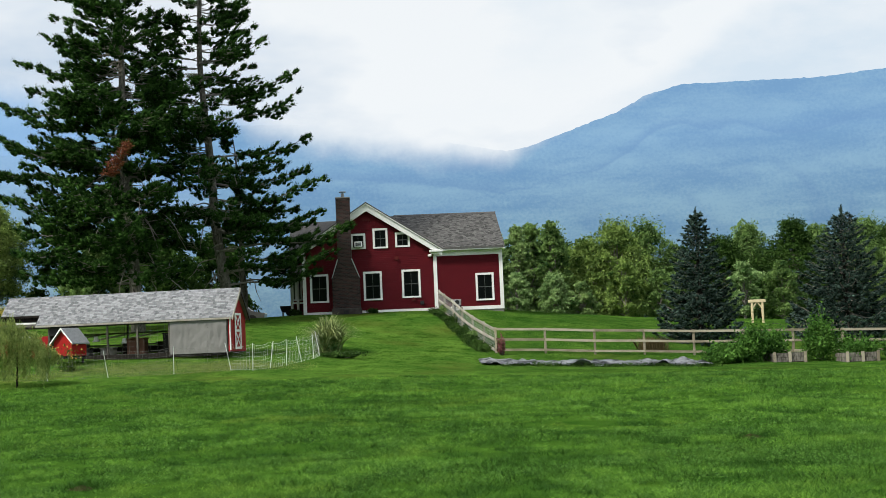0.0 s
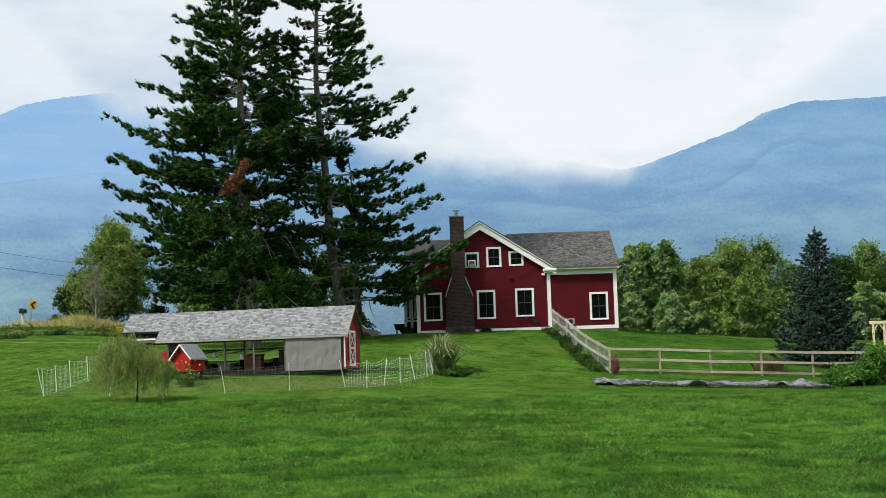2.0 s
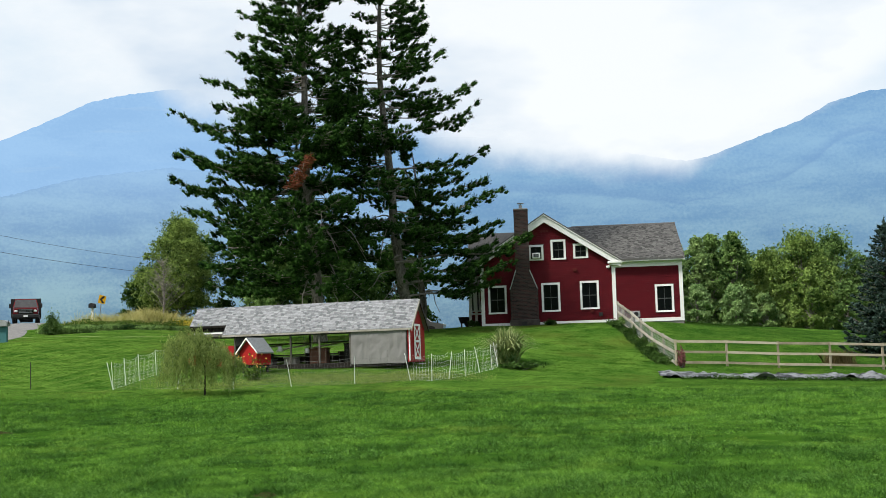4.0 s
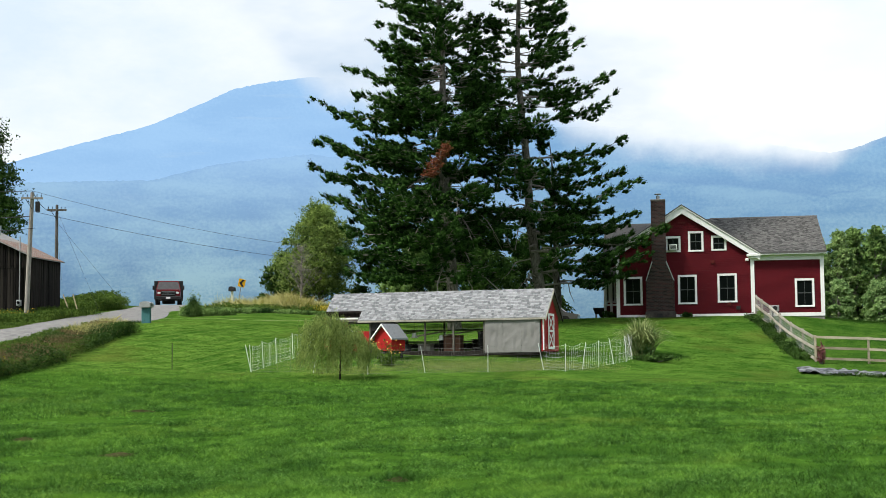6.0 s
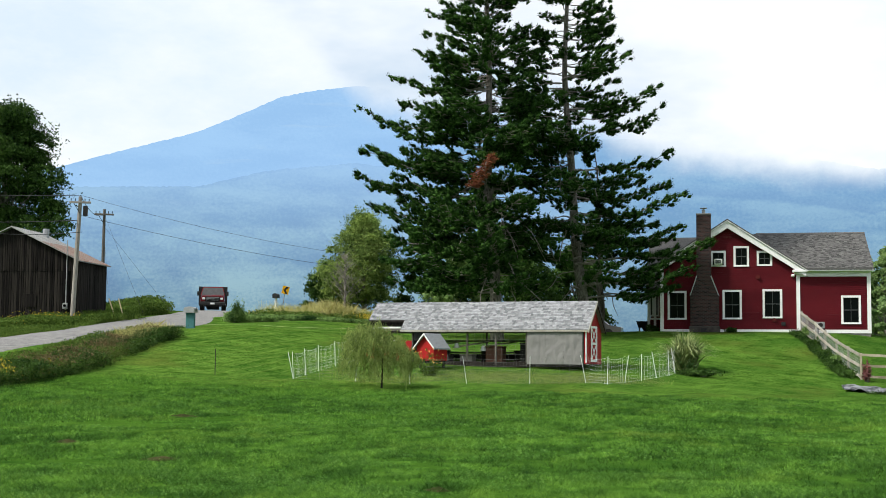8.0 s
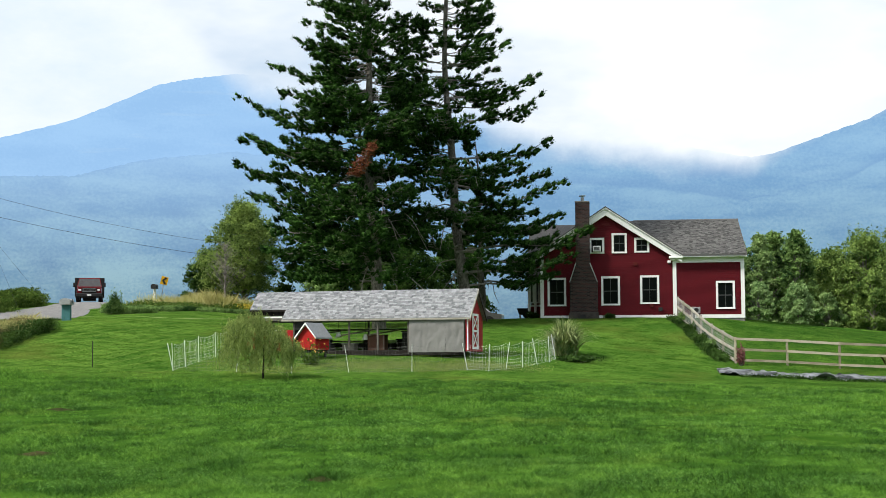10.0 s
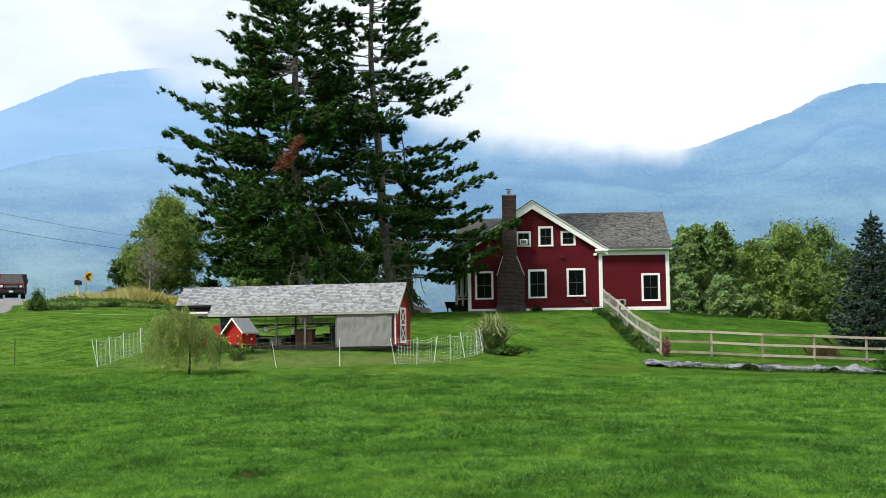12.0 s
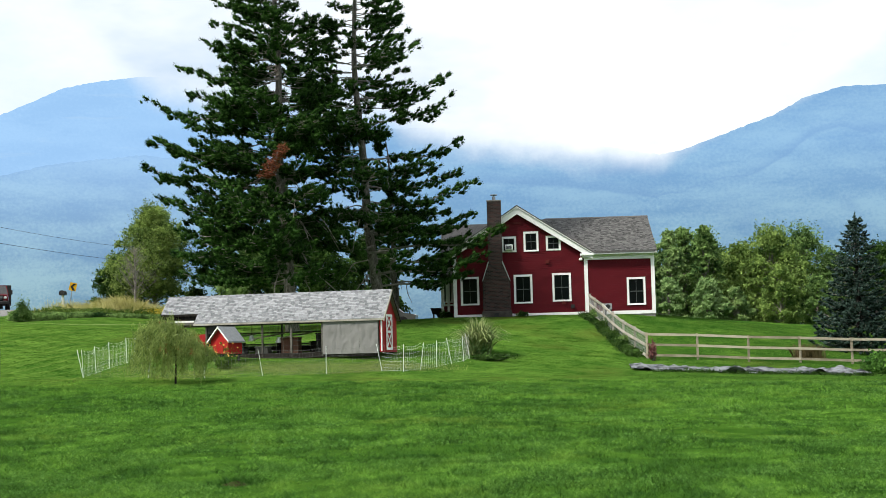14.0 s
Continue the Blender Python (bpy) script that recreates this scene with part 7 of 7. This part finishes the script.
def meadow(name, r0, r1, per_m2, tall, width, seed, mat_, blade_lean=0.6):
    rg = np.random.default_rng(seed)
    area = 0.5 * radians(56) * (r1 * r1 - r0 * r0)
    n = int(area * per_m2)
    r = np.sqrt(rg.uniform(r0 * r0, r1 * r1, n))
    a = np.radians(rg.uniform(-32, 24, n))
    x, y = r * np.sin(a), r * np.cos(a)
    f = 1.1 * patchy(x, y * 0.5, 0.5, 5) + 0.9 * patchy(x, y * 0.6, 1.8, 6)
    lim = 53.5 + 1.2 * np.sin(x * 0.31) + 0.6 * np.sin(x * 1.1 + 1)
    keep = (y < lim) & (rg.random(n) < 0.72 + 0.5 * f)
    for px, py, w in SOIL_PATCHES:
        keep &= np.hypot(x - px, np.where(y < py, (y - py) / 2.2, (y - py) / 0.6)) > w * 0.9
    x, y, f = x[keep], y[keep], f[keep]
    roots = np.stack([x, y, height(x, y) - 0.01], 1)
    tagged(part(name, blade_mesh(name, roots, tall * (0.75 + 0.85 * f.clip(-0.7, 1.3)), width, rg, blade_lean, plain=True), mat_), "lush uneven green meadow grass", "grass", kind="stuff")


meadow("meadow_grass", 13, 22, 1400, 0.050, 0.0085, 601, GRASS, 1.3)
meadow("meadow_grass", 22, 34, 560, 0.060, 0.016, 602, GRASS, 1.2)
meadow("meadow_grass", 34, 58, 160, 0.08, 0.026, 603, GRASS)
leafy_meadow("clover", 13, 24, 420, 0.022, 621, CLOVER, "small bright clover leaves among the meadow grass")
leafy_meadow("clover", 24, 52, 55, 0.04, 623, CLOVER, "drifts of clover in the farther meadow")
# denser, deeper green tufts, in drifts
rg = np.random.default_rng(610)
count = 11000
r, a = rg.uniform(13 ** 1.5, 54 ** 1.5, count) ** (1 / 1.5), np.radians(rg.uniform(-31, 23, count))
cx, cy = r * np.sin(a), r * np.cos(a)
drift = patchy(cx, cy, 3.5, 611) + 0.6 * patchy(cx, cy, 1.2, 612)
keep = (drift > 0.45 - 1.0 * rg.random(count)) & (cy < 53)
cx, cy, r = cx[keep], cy[keep], r[keep]
size = rg.lognormal(-2.2, 0.6, len(cx)).clip(0.06, 0.6)
for px, py, w in SOIL_PATCHES:
    # coarse dark tufts grow round the bare spots
    a = rg.uniform(0, 6.2832, 7)
    cx, cy = np.append(cx, px + 1.15 * w * np.cos(a)), np.append(cy, py + 0.25 * w + 0.8 * w * np.abs(np.sin(a)))
    r, size = np.append(r, np.full(7, math.hypot(px, py))), np.append(size, rg.uniform(0.16, 0.30, 7))
blades = (rg.uniform(50, 100, len(cx)) * (size / 0.16) ** 1.2 * (17 / r)).clip(12, 200).astype(int)
i = np.repeat(np.arange(len(cx)), blades)
q = rg.normal(size=(len(i), 2)) * np.array([0.8, 1.1]) * size[i][:, None] + np.stack([cx, cy], 1)[i]
edge = np.exp(-((q[:, 0] - cx[i]) ** 2 + (q[:, 1] - cy[i]) ** 2) / size[i] ** 2)
tall = (0.055 + 0.24 * size[i].clip(0, 0.3)) * (0.55 + 0.6 * edge)
roots = np.stack([q[:, 0], q[:, 1], height(q[:, 0], q[:, 1]) - 0.01], 1)
tufts = blade_mesh("grass_tufts", roots, tall, (0.0045 + 0.00034 * r[i])[:, None], rg, 1.0, plain=True)
tagged(part("grass_tufts", tufts, TUFT), "scattered darker tufts of taller grass", "grass", kind="stuff")
for px, py, w in SOIL_PATCHES:
    patch = Shape()
    ring = [(px + w * (1 + 0.3 * math.sin(k * 2.1)) * math.cos(k * 0.45), py + 0.8 * w * (1 + 0.3 * math.cos(k * 1.7)) * math.sin(k * 0.45)) for k in range(14)]
    patch.add([(px, py, ht(px, py) + 0.06)] + [(x, y, ht(x, y) - 0.01) for x, y in ring], [(0, k + 1, (k + 1) % 14 + 1) for k in range(14)])
    tagged(part("bare_soil_patch", patch, SOIL), "small patch of bare brown soil in the meadow", "soil", kind="structure")

# short turf of the mown lawn
rg = np.random.default_rng(640)
tx, ty = rg.uniform(-27, 28, 90000), rg.uniform(54.5, 84, 90000)
tf = patchy(tx, ty, 0.8, 641) + 0.8 * patchy(tx, ty, 3.0, 642) + 0.5 * rg.normal(size=len(tx))
on_lawn = (tf > -0.5) & ((tx > -9) | (rg.random(len(tx)) < 0.3)) & ~((ty > 78.5) & (tx > -5.6) & (tx < 6.6)) & ~((tx > -8.2) & (tx < -2.6) & (ty > 60.6) & (ty < 64.5)) & (np.abs(tx + 30.5 - (65 - ty) * 0.03) > 6)
turf = np.stack([tx, ty, height(tx, ty) - 0.005], 1)[on_lawn]
tagged(part("lawn_grass", blade_mesh("lawn_grass", turf, 0.032 * (1 + 0.4 * tf[on_lawn].clip(-0.5, 1.2)), 0.032, rg, 0.9, plain=True), TURF), "short mown lawn grass", "grass", kind="stuff")

# wire hoops over the garden rows
for k in range(4):
    hx, hy = 18.3 + k * 1.55, 66.4 - 0.1 * k
    hoop = thing("garden_hoop", pose(hx, hy, ht(hx, hy)), "low grey wire hoop over a garden row", "hoop", "garden hoops")
    part("arch", Shape().tube([(0.85 * math.cos(j * math.pi / 10), 0, -0.05 + 1.35 * math.sin(j * math.pi / 10)) for j in range(11)], 0.012, 5), WIRE, hoop)

weeds("pale_run_grass", [(-16.5, 57.4), (-12, 58.2), (-8, 58.8), (-5.2, 59.2)], 1.3, 20000, 0.06, WILLOW_LEAF, 520, "thin pale pecked grass inside the netting", 0.03)
weeds("straw_litter", [(-17, 56.6), (-12, 57.4), (-8, 58.0), (-4.6, 58.9)], 0.9, 9000, 0.035, WEED_GOLD, 522, "pale straw trodden into the run inside the netting", 0.035)

# plant with orange-yellow flowers before the hen house
fl = thing("flowering_plant", pose(-13.15, 58.4, ht(-13.15, 58.4)), "leafy plant with orange-yellow flowers before the hen house", "plant")
rg = np.random.default_rng(530)
stems, blooms, greens = Shape(), Shape(), []
for k in range(24):
    a, r, h = rg.uniform(0, 6.2832), 0.75 * math.sqrt(rg.random()), rg.uniform(0.5, 1.15)
    tip = Vector((math.cos(a) * r, math.sin(a) * r * 0.5, h))
    stems.tube([(tip.x * 0.3, tip.y * 0.3, -0.05), tuple(tip)], [0.008, 0.005], 4)
    greens += [tuple(Vector((tip.x * 0.3, tip.y * 0.3, 0)).lerp(tip, u) + Vector((rg.normal() * 0.07, rg.normal() * 0.07, 0))) for u in rg.random(16)]
    ring = [tip + Vector((0.034 * math.cos(j * 1.0472), 0.02 * math.sin(j * 1.0472), 0.03 * math.sin(j * 1.0472))) for j in range(6)]
    blooms.add([tip + Vector((0, -0.03, 0.01))] + ring, [(0, j + 1, (j + 1) % 6 + 1) for j in range(6)])
part("stems", stems, WEED_GREEN, fl)
part("leaves", leaf_mesh("leaves", np.array(greens), 0.06, rg, 2.0), WEED_GREEN, fl)
part("blossoms", blooms, PETAL, fl, "orange-yellow blossoms")
